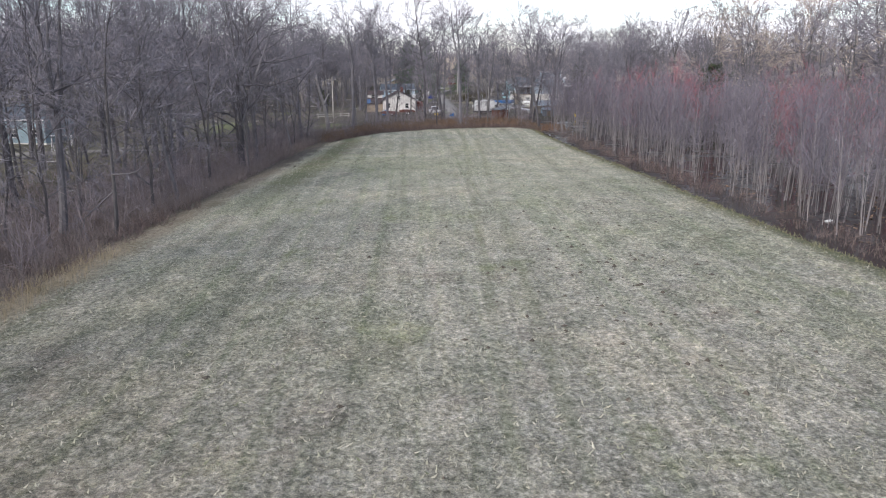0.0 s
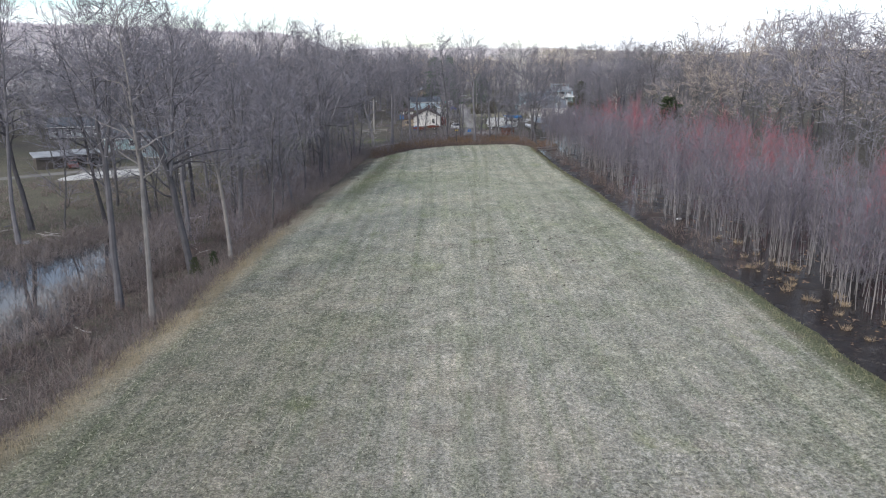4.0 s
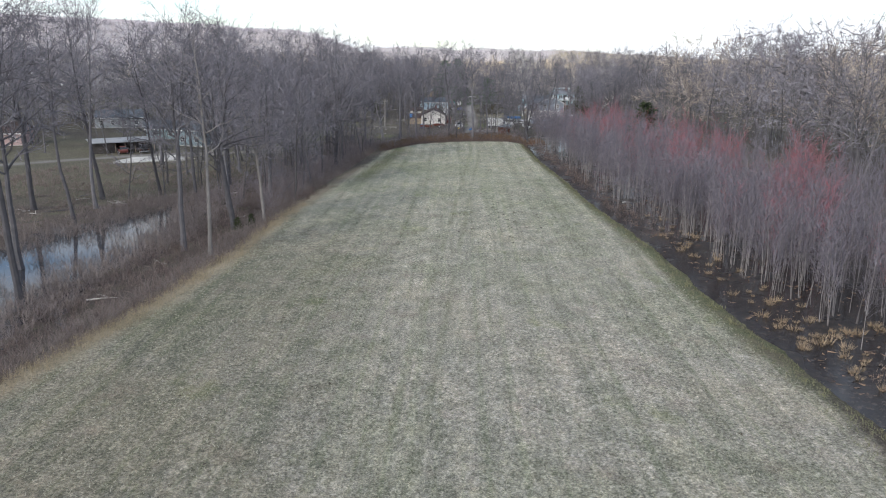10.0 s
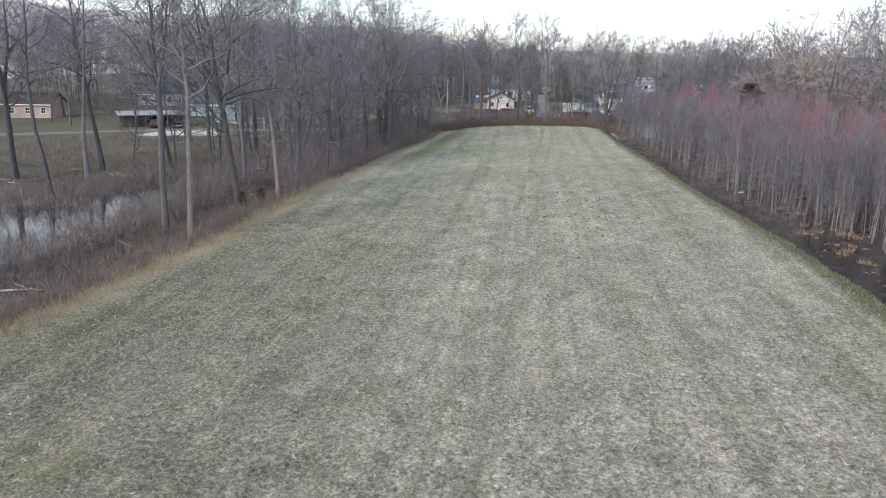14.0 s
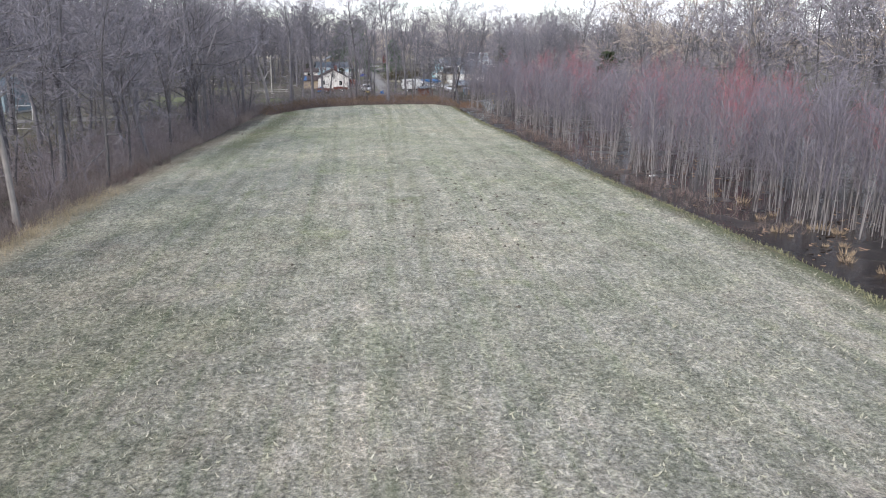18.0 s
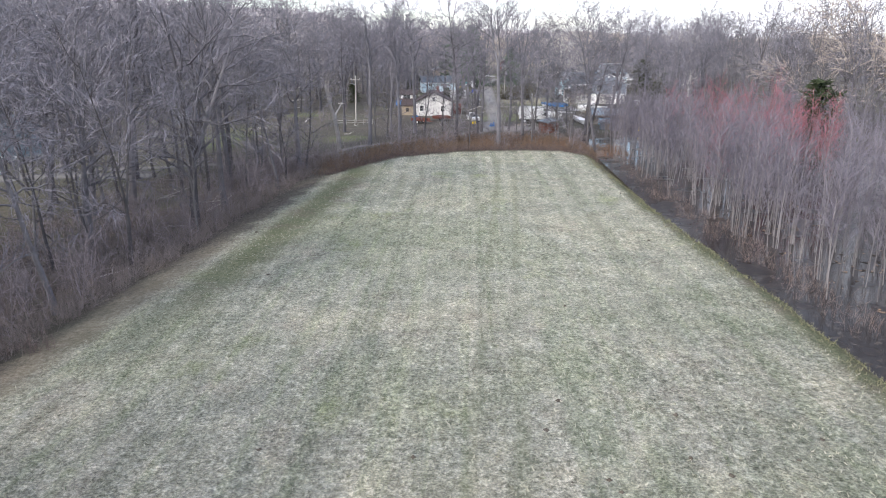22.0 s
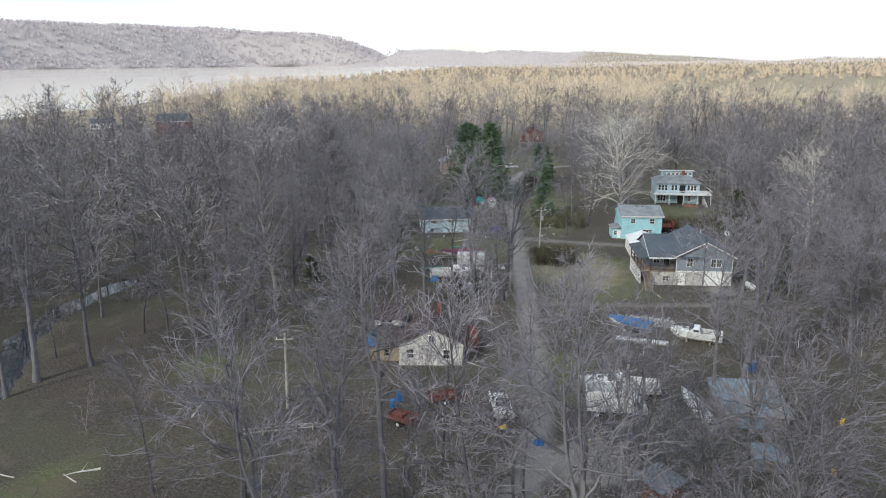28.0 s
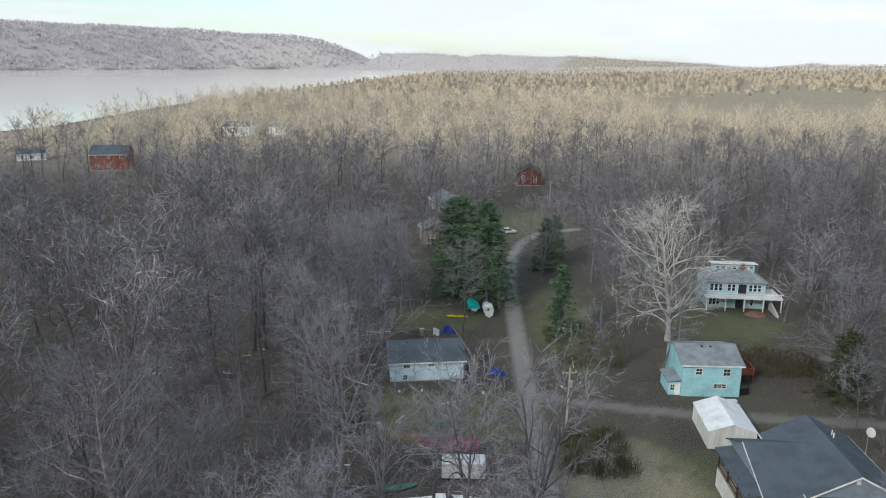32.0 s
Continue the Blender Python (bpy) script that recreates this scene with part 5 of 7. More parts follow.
def canvas_top(L, W, H, rise, n=12, sag=0.08):
    """A fitted boat cover: ridged over the middle, drooping at the edge."""
    rng = np.random.default_rng(int(L * 100))
    bm = bmesh.new()
    rows = []
    for i in range(n + 1):
        f = i / n
        half = W / 2 * (1 - max(0, (f - 0.5) / 0.5) ** 2.4 * 0.95) * 1.04
        top = H * (1 + 0.2 * f * f)
        peak = rise * (0.35 + 0.65 * math.sin(math.pi * min(1, 0.25 + f * 0.9)))
        x = -L / 2 * 1.02 + L * 1.02 * f
        rows.append([bm.verts.new((x, half * k, top + z * peak + rng.normal(0, 0.02))) for k, z in ((1.03, -0.45 / max(rise, 0.3)), (1.0, 0.05), (0.55, 0.72), (0, 1.0), (-0.55, 0.72), (-1.0, 0.05), (-1.03, -0.45 / max(rise, 0.3)))])
    for a, b in zip(rows, rows[1:]):
        for j in range(6):
            bm.faces.new((a[j], b[j], b[j + 1], a[j + 1]))
    bm.faces.new(rows[0])
    bm.faces.new(rows[-1])
    return bm


def wheel(parent, x, y, r=0.32, w=0.2):
    t = part("wheel", rod((x, y - w / 2, r), (x, y + w / 2, r), r, 16), RUBBER, parent, "black rubber tyre")
    part("rim", rod((x, y - w / 2 - 0.012, r), (x, y + w / 2 + 0.012, r), r * 0.58, 12), GEL, t, "pale steel rim")


def boat_trailer(parent, L, W, axles=(-0.5, 0.3), z=0.5):
    part("trailer_frame", solid((-L / 2, L / 2 + 0.9, -W * 0.28, -W * 0.28 + 0.08, z - 0.08, z), (-L / 2, L / 2 + 0.9, W * 0.28 - 0.08, W * 0.28, z - 0.08, z), (L / 2 + 0.85, L / 2 + 1.6, -0.05, 0.05, z - 0.07, z + 0.02),
                                (-L / 2, -L / 2 + 0.08, -W * 0.28, W * 0.28, z - 0.1, z - 0.02), (0.9, 0.98, -W * 0.28, W * 0.28, z - 0.1, z - 0.02)), STEEL, parent, "galvanised trailer frame")
    for a in axles:
        part("axle", rod((a, -W * 0.42, 0.32), (a, W * 0.42, 0.32), 0.04), BLACK, parent)
        for s in (-1, 1):
            wheel(parent, a, s * W * 0.42)
    for s in (-1, 1):
        part("mudguard", solid((min(axles) - 0.4, max(axles) + 0.4, s * W * 0.42 - 0.12, s * W * 0.42 + 0.12, 0.68, 0.71)), STEEL, parent)


def covered_boat(x, y, turn, L, W, cover, label, rise=0.45, z=0.55, group="", trailer=True, hull_mat=None):
    r = spot("covered_boat", x, y, turn, label, "boat", group)
    bm, _, deck = hull_mesh(L, W, 0.95)
    for v in bm.verts:
        v.co.z += z
    part("hull", bm, hull_mat or GEL, r, "pale hull below the cover")
    cv = canvas_top(L, W, 0.95, rise)
    for v in cv.verts:
        v.co.z += z
    part("cover", cv, cover, r)
    if trailer:
        boat_trailer(r, L, W, z=z)
    return r


def cabin_cruiser(x, y, turn, L, W, label, trim=None, tilt=0.0):
    r = spot("cabin_cruiser", x, y, turn, label, "boat")
    bm, rings, deck = hull_mesh(L, W, 1.35, 0.8, 0.25, 14)
    part("hull", bm, GEL, r)
    # foredeck, cabin, windscreen, cockpit
    part("foredeck", hull([(L * 0.08, s * W * 0.44, 1.42) for s in (-1, 1)] + [(L * 0.30, s * W * 0.34, 1.52) for s in (-1, 1)] + [(L * 0.47, s * W * 0.06, 1.62) for s in (-1, 1)] + [(L * 0.08, s * W * 0.3, 1.62) for s in (-1, 1)] + [(L * 0.34, s * W * 0.15, 1.66) for s in (-1, 1)]), GEL, r)
    part("cabin", hull([(a, s * W * b, c) for s in (-1, 1) for a, b, c in ((-L * 0.08, 0.40, 1.3), (L * 0.14, 0.36, 1.4), (-L * 0.06, 0.34, 2.0), (L * 0.06, 0.30, 1.98))]), GEL, r)
    part("windscreen", hull([(a, s * W * b, c) for s in (-1, 1) for a, b, c in ((L * 0.065, 0.31, 1.62), (L * 0.15, 0.27, 1.62), (L * 0.055, 0.29, 2.02), (L * 0.065, 0.29, 2.02))]), GLASS, r, "raked dark windscreen")
    part("cockpit_floor", hull([(a, s * W * 0.38, c) for s in (-1, 1) for a in (-L * 0.48, -L * 0.09) for c in (0.8, 0.86)]), GREY_PVC, r)
    for s in (-1, 1):
        part("gunwale", hull([(a, s * W * b, c) for a, b in ((-L * 0.5, 0.42), (L * 0.05, 0.5), (-L * 0.5, 0.36), (L * 0.05, 0.43)) for c in (1.36, 1.44)]), GEL, r)
        part("side_window", solid((L * -0.05, L * 0.05, s * W * 0.385 - 0.02, s * W * 0.385 + 0.02, 1.55, 1.8)), GLASS, r)
    part("seat", solid((-L * 0.2, -L * 0.14, -0.8, -0.2, 0.87, 1.5), (-L * 0.26, -L * 0.2, -0.8, -0.2, 0.87, 1.25), bevel=0.04), paint("cream_vinyl", (0.55, 0.52, 0.46)), r)
    part("seat", solid((-L * 0.2, -L * 0.14, 0.2, 0.8, 0.87, 1.5), (-L * 0.26, -L * 0.2, 0.2, 0.8, 0.87, 1.25), bevel=0.04), paint("cream_vinyl_seat", (0.55, 0.52, 0.46)), r)
    part("hatch", solid((L * 0.2, L * 0.27, -0.3, 0.3, 1.66, 1.7)), GLASS, r, "dark deck hatch")
    part("bow_rail", rods([((L * 0.1, s * W * 0.43, 1.45), (L * 0.1, s * W * 0.43, 1.95)) for s in (-1, 1)] + [((L * 0.3, s * W * 0.3, 1.5), (L * 0.3, s * W * 0.3, 2.0)) for s in (-1, 1)] + [((L * 0.1, s * W * 0.43, 1.95), (L * 0.3, s * W * 0.3, 2.0)) for s in (-1, 1)]
                          + [((L * 0.3, s * W * 0.3, 2.0), (L * 0.46, 0, 2.05)) for s in (-1, 1)], 0.025), STEEL, r)
    part("cradle", solid((-L * 0.3, -L * 0.26, -W * 0.4, W * 0.4, -0.1, 0.25)), WOOD, r)
    part("cradle", solid((L * 0.15, L * 0.19, -W * 0.35, W * 0.35, -0.1, 0.35)), WOOD, r)
    return r




def small_hull(name, x, y, turn, L, W, H, mat, label, category, closed=True):
    r = spot(name, x, y, turn, label, category)
    bm = bmesh.new()
    n, rings = 10, []
    for i in range(n + 1):
        f = i / n
        half = W / 2 * (1 - abs(2 * f - 1) ** 2.4) + 0.015
        lift = H * 0.25 * abs(2 * f - 1) ** 3
        rings.append([bm.verts.new((-L / 2 + L * f, half * k, lift + H * z)) for k, z in ((1, 0.85), (0.8, 0.25), (0, 0), (-0.8, 0.25), (-1, 0.85), (0, 1.0 if closed else 0.35))])
    for a, b in zip(rings, rings[1:]):
        for j in range(6):
            bm.faces.new((a[j], b[j], b[(j + 1) % 6], a[(j + 1) % 6]))
    bm.faces.new(rings[0])
    bm.faces.new(rings[-1])
    part("hull", bm, mat, r)
    part("rim", rods([((-L * 0.42, s * W * 0.22, H * 0.9), (-L * 0.1, s * W * 0.5, H * 0.86)) for s in (-1, 1)] + [((-L * 0.1, s * W * 0.5, H * 0.86), (L * 0.42, s * W * 0.22, H * 0.9)) for s in (-1, 1)], 0.025, 5), mat, r)
    part("seat", solid((-0.25, 0.15, -W * 0.3, W * 0.3, H * 0.84, H * 0.98)), BLACK, r)
    return r


def heap(name, x, y, label, mat, w, d, h, seed, category="tarpaulin", n=9):
    """A slumped tarpaulin over odd shapes."""
    rng = np.random.default_rng(seed)
    r = spot(name, x, y, rng.uniform(-20, 20), label, category)
    xs, ys = np.linspace(-1, 1, n * 2), np.linspace(-1, 1, n)
    bumps = [(rng.uniform(-0.7, 0.7), rng.uniform(-0.6, 0.6), rng.uniform(0.2, 0.5), rng.uniform(0.4, 1)) for _ in range(6)]

    def lift(X, Y):
        z = sum(a * np.exp(-((X - bx) ** 2 + (Y - by) ** 2) / (s * s)) for bx, by, s, a in bumps)
        return h * np.clip(z, 0, 1.1) * (1 - np.maximum(np.abs(X), np.abs(Y)) ** 6) - 0.03 + rng.normal(0, 0.03, X.shape)

    V, F = sheet(xs, ys, lift)
    V[:, 0] *= w / 2
    V[:, 1] *= d / 2
    ob = new("cover", mesh_of("cover", V, F, mat))
    ob.parent = r
    return r


def box_truck():
    r = spot("box_truck", 13.4, 196.6, -4, "dull white box truck parked on the gravel yard", "truck")
    part("cargo_box", solid((-2.9, 1.6, -1.15, 1.15, 0.75, 3.0), bevel=0.05), VAN_WHITE, r)
    part("roof_panel", solid((-2.85, 1.55, -1.1, 1.1, 3.004, 3.05)), GREY_PVC, r)
    part("cab", hull([(a, s * 1.0, c) for s in (-1, 1) for a, c in ((1.65, 0.6), (3.2, 0.6), (3.2, 1.25), (2.7, 1.4), (2.2, 2.15), (1.65, 2.2))]), VAN_WHITE, r)
    part("windscreen", hull([(a, s * 0.86, c) for s in (-1, 1) for a, c in ((2.72, 1.46), (2.27, 2.08), (2.76, 1.46), (2.31, 2.08))]), GLASS, r)
    for s in (-1, 1):
        part("side_window", solid((1.8, 2.4, s * 1.0 - 0.012, s * 1.0 + 0.012, 1.45, 2.0)), GLASS, r)
        part("headlight", solid((3.19, 3.23, s * 0.75 - 0.12, s * 0.75 + 0.12, 0.85, 1.05)), GEL, r)
        wheel(r, 2.5, s * 0.95, 0.38, 0.24)
        wheel(r, -1.8, s * 0.95, 0.38, 0.3)
    part("chassis", solid((-2.9, 3.0, -0.5, 0.5, 0.45, 0.72)), BLACK, r)
    part("bumper", solid((3.2, 3.32, -0.95, 0.95, 0.5, 0.68)), STEEL, r)


def pickup(x, y, turn, mat, label):
    r = spot("pickup_truck", x, y, turn, label, "pickup truck")
    part("body", hull([(a, s * 0.92, c) for s in (-1, 1) for a, c in ((-2.6, 0.45), (2.55, 0.45), (2.6, 0.8), (2.45, 1.02), (0.9, 1.08), (-2.6, 1.05))]), mat, r)
    part("cab", hull([(a, s * b, c) for s in (-1, 1) for a, b, c in ((-0.75, 0.86, 1.06), (1.15, 0.86, 1.06), (0.55, 0.72, 1.75), (-0.6, 0.72, 1.78))]), mat, r)
    part("windscreen", hull([(a, s * b, c) for s in (-1, 1) for a, b, c in ((1.14, 0.78, 1.12), (1.18, 0.78, 1.12), (0.62, 0.66, 1.70), (0.66, 0.66, 1.70))]), GLASS, r)
    for s in (-1, 1):
        part("side_window", hull([(a, s * b, c) for a, c, b in ((-0.5, 1.15, 0.865), (0.85, 1.15, 0.865), (0.45, 1.65, 0.765), (-0.45, 1.65, 0.765))] + [(0.1, s * 0.80, 1.4)]), GLASS, r)
        part("headlight", solid((2.5, 2.6, s * 0.7 - 0.14, s * 0.7 + 0.14, 0.72, 0.9)), GEL, r)
        part("tail_light", solid((-2.63, -2.6, s * 0.82 - 0.08, s * 0.82 + 0.08, 0.7, 1.0)), RED_PAINT, r)
        wheel(r, 1.65, s * 0.84, 0.37, 0.22)
        wheel(r, -1.55, s * 0.84, 0.37, 0.22)
    part("bed", solid((-2.5, -0.85, -0.78, 0.78, 1.052, 1.07)), BLACK, r, "dark load bed")
    part("bumper", solid((2.56, 2.7, -0.9, 0.9, 0.45, 0.62), (-2.72, -2.6, -0.9, 0.9, 0.45, 0.62)), STEEL, r)


def car(x, y, turn, mat, label):
    r = spot("car", x, y, turn, label, "car")
    part("body", hull([(a, s * b, c) for s in (-1, 1) for a, b, c in ((-2.2, 0.8, 0.35), (2.2, 0.8, 0.35), (2.25, 0.82, 0.65), (1.1, 0.86, 0.92), (-1.7, 0.86, 0.98), (-2.25, 0.82, 0.8))]), mat, r)
    part("cabin", hull([(a, s * b, c) for s in (-1, 1) for a, b, c in ((-1.6, 0.78, 0.97), (1.1, 0.78, 0.92), (0.4, 0.62, 1.42), (-1.1, 0.62, 1.45))]), GLASS, r, "dark car windows")
    part("roof", hull([(a, s * b, c) for s in (-1, 1) for a, b, c in ((0.4, 0.63, 1.425), (-1.1, 0.63, 1.455), (0.3, 0.55, 1.48), (-1.0, 0.55, 1.5))]), mat, r)
    for s in (-1, 1):
        part("headlight", solid((2.2, 2.27, s * 0.6 - 0.15, s * 0.6 + 0.15, 0.55, 0.7)), GEL, r)
        wheel(r, 1.35, s * 0.76, 0.31, 0.2)
        wheel(r, -1.35, s * 0.76, 0.31, 0.2)


def cargo_trailer():
    r = spot("cargo_trailer", -2.4, 251.3, 1, "dented white enclosed cargo trailer", "trailer")
    part("body", solid((-2.4, 2.4, -1.05, 1.05, 0.55, 2.45), bevel=0.08), surface("aluminium_skin", (0.60, 0.61, 0.62), 0.4, 0.2, vary=0.15, grain=1.5, broad=0.7, tint=(0.46, 0.46, 0.46)), r)
    part("skirt", solid((-2.42, 2.42, -1.07, 1.07, 0.48, 0.60)), BLACK, r)
    part("drawbar", solid((2.4, 3.5, -0.05, 0.05, 0.42, 0.50)), STEEL, r)
    for s in (-1, 1):
        wheel(r, -0.1, s * 0.98)
        part("mudguard", solid((-0.55, 0.35, s * 1.06 - 0.06, s * 1.06 + 0.06, 0.68, 0.74)), STEEL, r)


def utility_pole(x, y, h, label, transformer=False, lamp=False):
    r = spot("utility_pole", x, y, 8, label, "utility pole")
    part("pole", rod((0, 0, -0.5), (0.15, 0, h), 0.16, 10, 0.11), POLE_WOOD, r)
    part("crossarm", solid((-0.9, 0.95, -0.06, 0.06, h - 0.7, h - 0.58)), POLE_WOOD, r)
    for u in (-0.8, 0.0, 0.8):
        part("insulator", rod((u + 0.1, 0, h - 0.58), (u + 0.1, 0, h - 0.38), 0.05), GEL, r)
    if transformer:
        part("transformer", rod((0.35, -0.12, h - 2.5), (0.35, -0.12, h - 1.7), 0.22, 12), STEEL, r, "grey pole transformer")
    if lamp:
        part("lamp_arm", rod((0.1, 0, h - 1.6), (-1.0, -0.5, h - 1.2), 0.03), STEEL, r)


def wire(name, a, b, sag=0.6):
    r = new(name)
    pts = [Vector(a).lerp(Vector(b), k / 10) - Vector((0, 0, sag * 4 * (k / 10) * (1 - k / 10))) for k in range(11)]
    part("cable", rods(list(zip(pts, pts[1:])), 0.014, 4), BLACK, r)
    return tagged(r, "thin black overhead cable slung between poles", "cable")


covered_boat(19.5, 220.8, 150, 5.8, 2.2, BLUE_TARP, "boat under a bright blue tarpaulin on a twin-axle trailer", 0.35)
covered_boat(-4.2, 256.4, 186, 7.0, 2.5, MAROON, "large boat under a maroon canvas cover on a trailer", 0.55)
covered_boat(-1.2, 308.4, 100, 4.6, 1.9, TEAL_TARP, "small boat under a teal canvas cover", 0.3)
cabin_cruiser(-4.6, 244.2, 8, 9.0, 3.0, "old white cabin cruiser with grimy deck, laid up among brush")
cabin_cruiser(14.8, 201.8, 172, 8.6, 2.9, "derelict white cabin cruiser behind the box truck")
cabin_cruiser(27.4, 217.6, 160, 6.4, 2.4, "weathered white cabin boat on the gravel pad")
cabin_cruiser(1.6, 306.6, 96, 4.6, 2.0, "small white runabout parked beside the lane")
cargo_trailer()
box_truck()
pickup(1.8, 196.8, -82, VAN_WHITE, "white pickup truck parked beside the lane")
small_hull("canoe", -4.5, 264.0, 12, 4.4, 0.9, 0.42, GREEN_HULL, "upturned green canoe lying on the grass", "canoe")
small_hull("canoe", -9.2, 248.8, 20, 4.2, 0.95, 0.4, GREEN_HULL, "mossy green canoe lying in the brush", "canoe")
small_hull("kayak", -4.0, 304.4, -4, 3.8, 0.75, 0.35, YELLOW_HULL, "bright yellow kayak lying on the lawn", "kayak")
heap("tarpaulin", 2.3, 279.6, "dark blue tarpaulin heaped over stored things on grass", NAVY_TARP, 3.2, 1.8, 0.9, 3)
heap("tarpaulin", -5.6, 296.5, "dark blue tarpaulin over a machine behind the house", NAVY_TARP, 3.0, 1.6, 1.1, 4)
heap("tarpaulin", 5.2, 190.0, "small blue tarpaulin heap beside the gravel lane", BLUE_TARP, 1.2, 1.0, 0.8, 5)
heap("tarpaulin", -9.0, 198.6, "small blue tarpaulin bundle in the yard", BLUE_TARP, 0.9, 0.8, 1.0, 6)
heap("tarpaulin", -8.4, 242.2, "blue tarpaulin draped at the boat's stern", BLUE_TARP, 1.6, 1.3, 0.8, 7)
heap("tarpaulin", 22.5, 224.6, "pale grey tarpaulin spread behind the covered boat", GREY_PVC, 7.5, 5.0, 0.35, 8, n=12)
heap("tarpaulin", 14.5, 297.0, "weathered white tarpaulin over a stack beside the pine", GEL, 3.0, 3.6, 1.8, 9)
for k, (x, y, w) in enumerate(((-9.8, 295.0, 0.35), (-7.6, 295.6, 0.3), (-7.1, 295.0, 0.28))):
    b = spot("barrel", x, y, 0, "pale plastic barrel standing behind the house", "barrel", "barrels behind the house")
    part("drum", rod((0, 0, 0), (0, 0, 1.0 + 0.2 * (k == 0)), w, 12), GEL if k else WOOD, b)
    part("lid", rod((0, 0, 1.002 + 0.2 * (k == 0)), (0, 0, 1.05 + 0.2 * (k == 0)), w * 1.05, 12), GEL, b)
d = spot("dock_panel", 20.4, 217.0, -16, "long white dock panel lying on the grass", "dock panel")
part("deck_plate", solid((-3.3, 3.3, -0.6, 0.6, 0.02, 0.18), bevel=0.02), VAN_WHITE, d)
part("edge_beam", solid((-3.3, 3.3, -0.68, -0.61, 0.0, 0.14), (-3.3, 3.3, 0.61, 0.68, 0.0, 0.14)), GREY_PVC, d)
utility_pole(10.4, 262.9, 8.4, "weathered wooden utility pole with a transformer beside the lane", True)
utility_pole(14.0, 336.0, 8.8, "weathered wooden utility pole beside the lane")
utility_pole(23.5, 408.0, 8.8, "far wooden utility pole on a lawn", lamp=True)
utility_pole(-20.5, 196.0, 8.4, "wooden utility pole with a lamp among trees", lamp=True)
for u in (-0.7, 0.9):
    wire("overhead_cable", (10.5 + u, 262.9, float(height(10.4, 262.9)) + 8.0), (14.1 + u, 336.0, float(height(14, 336)) + 8.4))
    wire("overhead_cable", (10.5 + u, 262.9, float(height(10.4, 262.9)) + 8.0), (13.0 + u, 190.0, float(height(13, 190)) + 8.0), 1.2)
utility_pole(13.0, 190.0, 8.4, "leaning wooden utility pole beside the yard")


# ---- buildings seen only from afar ----
def plain_house(name, x, y, turn, w, d, h, rise, wall_mat, roof_mat, label, along="x", wins=3):
    r = spot(name, x, y, turn, label, "house")
    part("wall", gable_wall(0, w, 0, d, -0.6, h, rise, along), wall_mat, r)
    gable_roof(r, 0, w, 0, d, h, rise, roof_mat, along)
    for k in range(wins):
        u = w * (k + 0.5) / wins
        window(r, "-y", u, min(1.0, h - 1.8), 0.9, 1.2, 0.0)
        if h > 4:
            window(r, "-y", u, h - 1.8, 0.9, 1.2, 0.0)
    part("foundation", solid((-0.03, w + 0.03, -0.03, d + 0.03, -1.0, 0.15)), CONCRETE, r)
    return r


plain_house("brick_house", -159, 476, 8, 15, 9, 6.6, 3.2, BRICK, SHINGLE, "red brick two-storey house near the river bank")
plain_house("white_house", -152, 624, 0, 16, 10, 5.4, 2.8, WHITE_SIDING, SHINGLE, "large white house with dark roof near the river", wins=5)
plain_house("white_house", -126, 632, 0, 9, 8, 4.6, 2.2, WHITE_SIDING, PALE_SHINGLE, "white house standing near the river bank")
plain_house("pine_house", -13.5, 358, 10, 9.5, 8, 3.6, 2.0, TAN_WALL, PALE_SHINGLE, "tan house with a deck half hidden behind pines", "y", 2)
plain_house("red_barn", 16, 452, -4, 9, 12, 4.2, 2.6, RED_PAINT, RED_SHINGLE, "dark red barn-like house at the lane's end", "y", 2)
plain_house("grey_bungalow", -10, 396, 20, 9, 14, 3.0, 2.0, WEATHERED, PALE_SHINGLE, "grey bungalow beside the lane", "y", 2)
plain_house("far_white_house", 330, 740, 0, 14, 9, 5, 2.5, WHITE_SIDING, SHINGLE, "white farmhouse beyond the far field", wins=4)
plain_house("far_white_house", 395, 730, 0, 10, 8, 3, 2.2, WHITE_SIDING, PALE_SHINGLE, "low white farm building beyond the far field", wins=3)
plain_house("river_house", -205, 500, 30, 12, 9, 3.2, 2.2, WHITE_SIDING, SHINGLE, "low white house among trees near the river", wins=3)
deck = spot("deck", -12.5, 355.4, 10, "grey timber deck on posts in front of a house", "deck")
part("platform", solid((0, 6.5, 0, 2.4, 1.9, 2.05)), WOOD, deck)
part("rail", solid((0, 6.5, 0, 0.06, 2.9, 3.0), (0, 6.5, 0, 0.05, 2.4, 2.46)), WOOD, deck)
for x in (0.1, 2.2, 4.3, 6.4):
    part("post", solid((x - 0.07, x + 0.07, 0.0, 0.14, -0.4, 3.0)), WOOD, deck)
car(8.6, 371.5, 12, VAN_WHITE, "white car parked at the bend of the lane")
pickup(4.6, 376.0, 100, BLACK, "dark pickup parked beside a house")

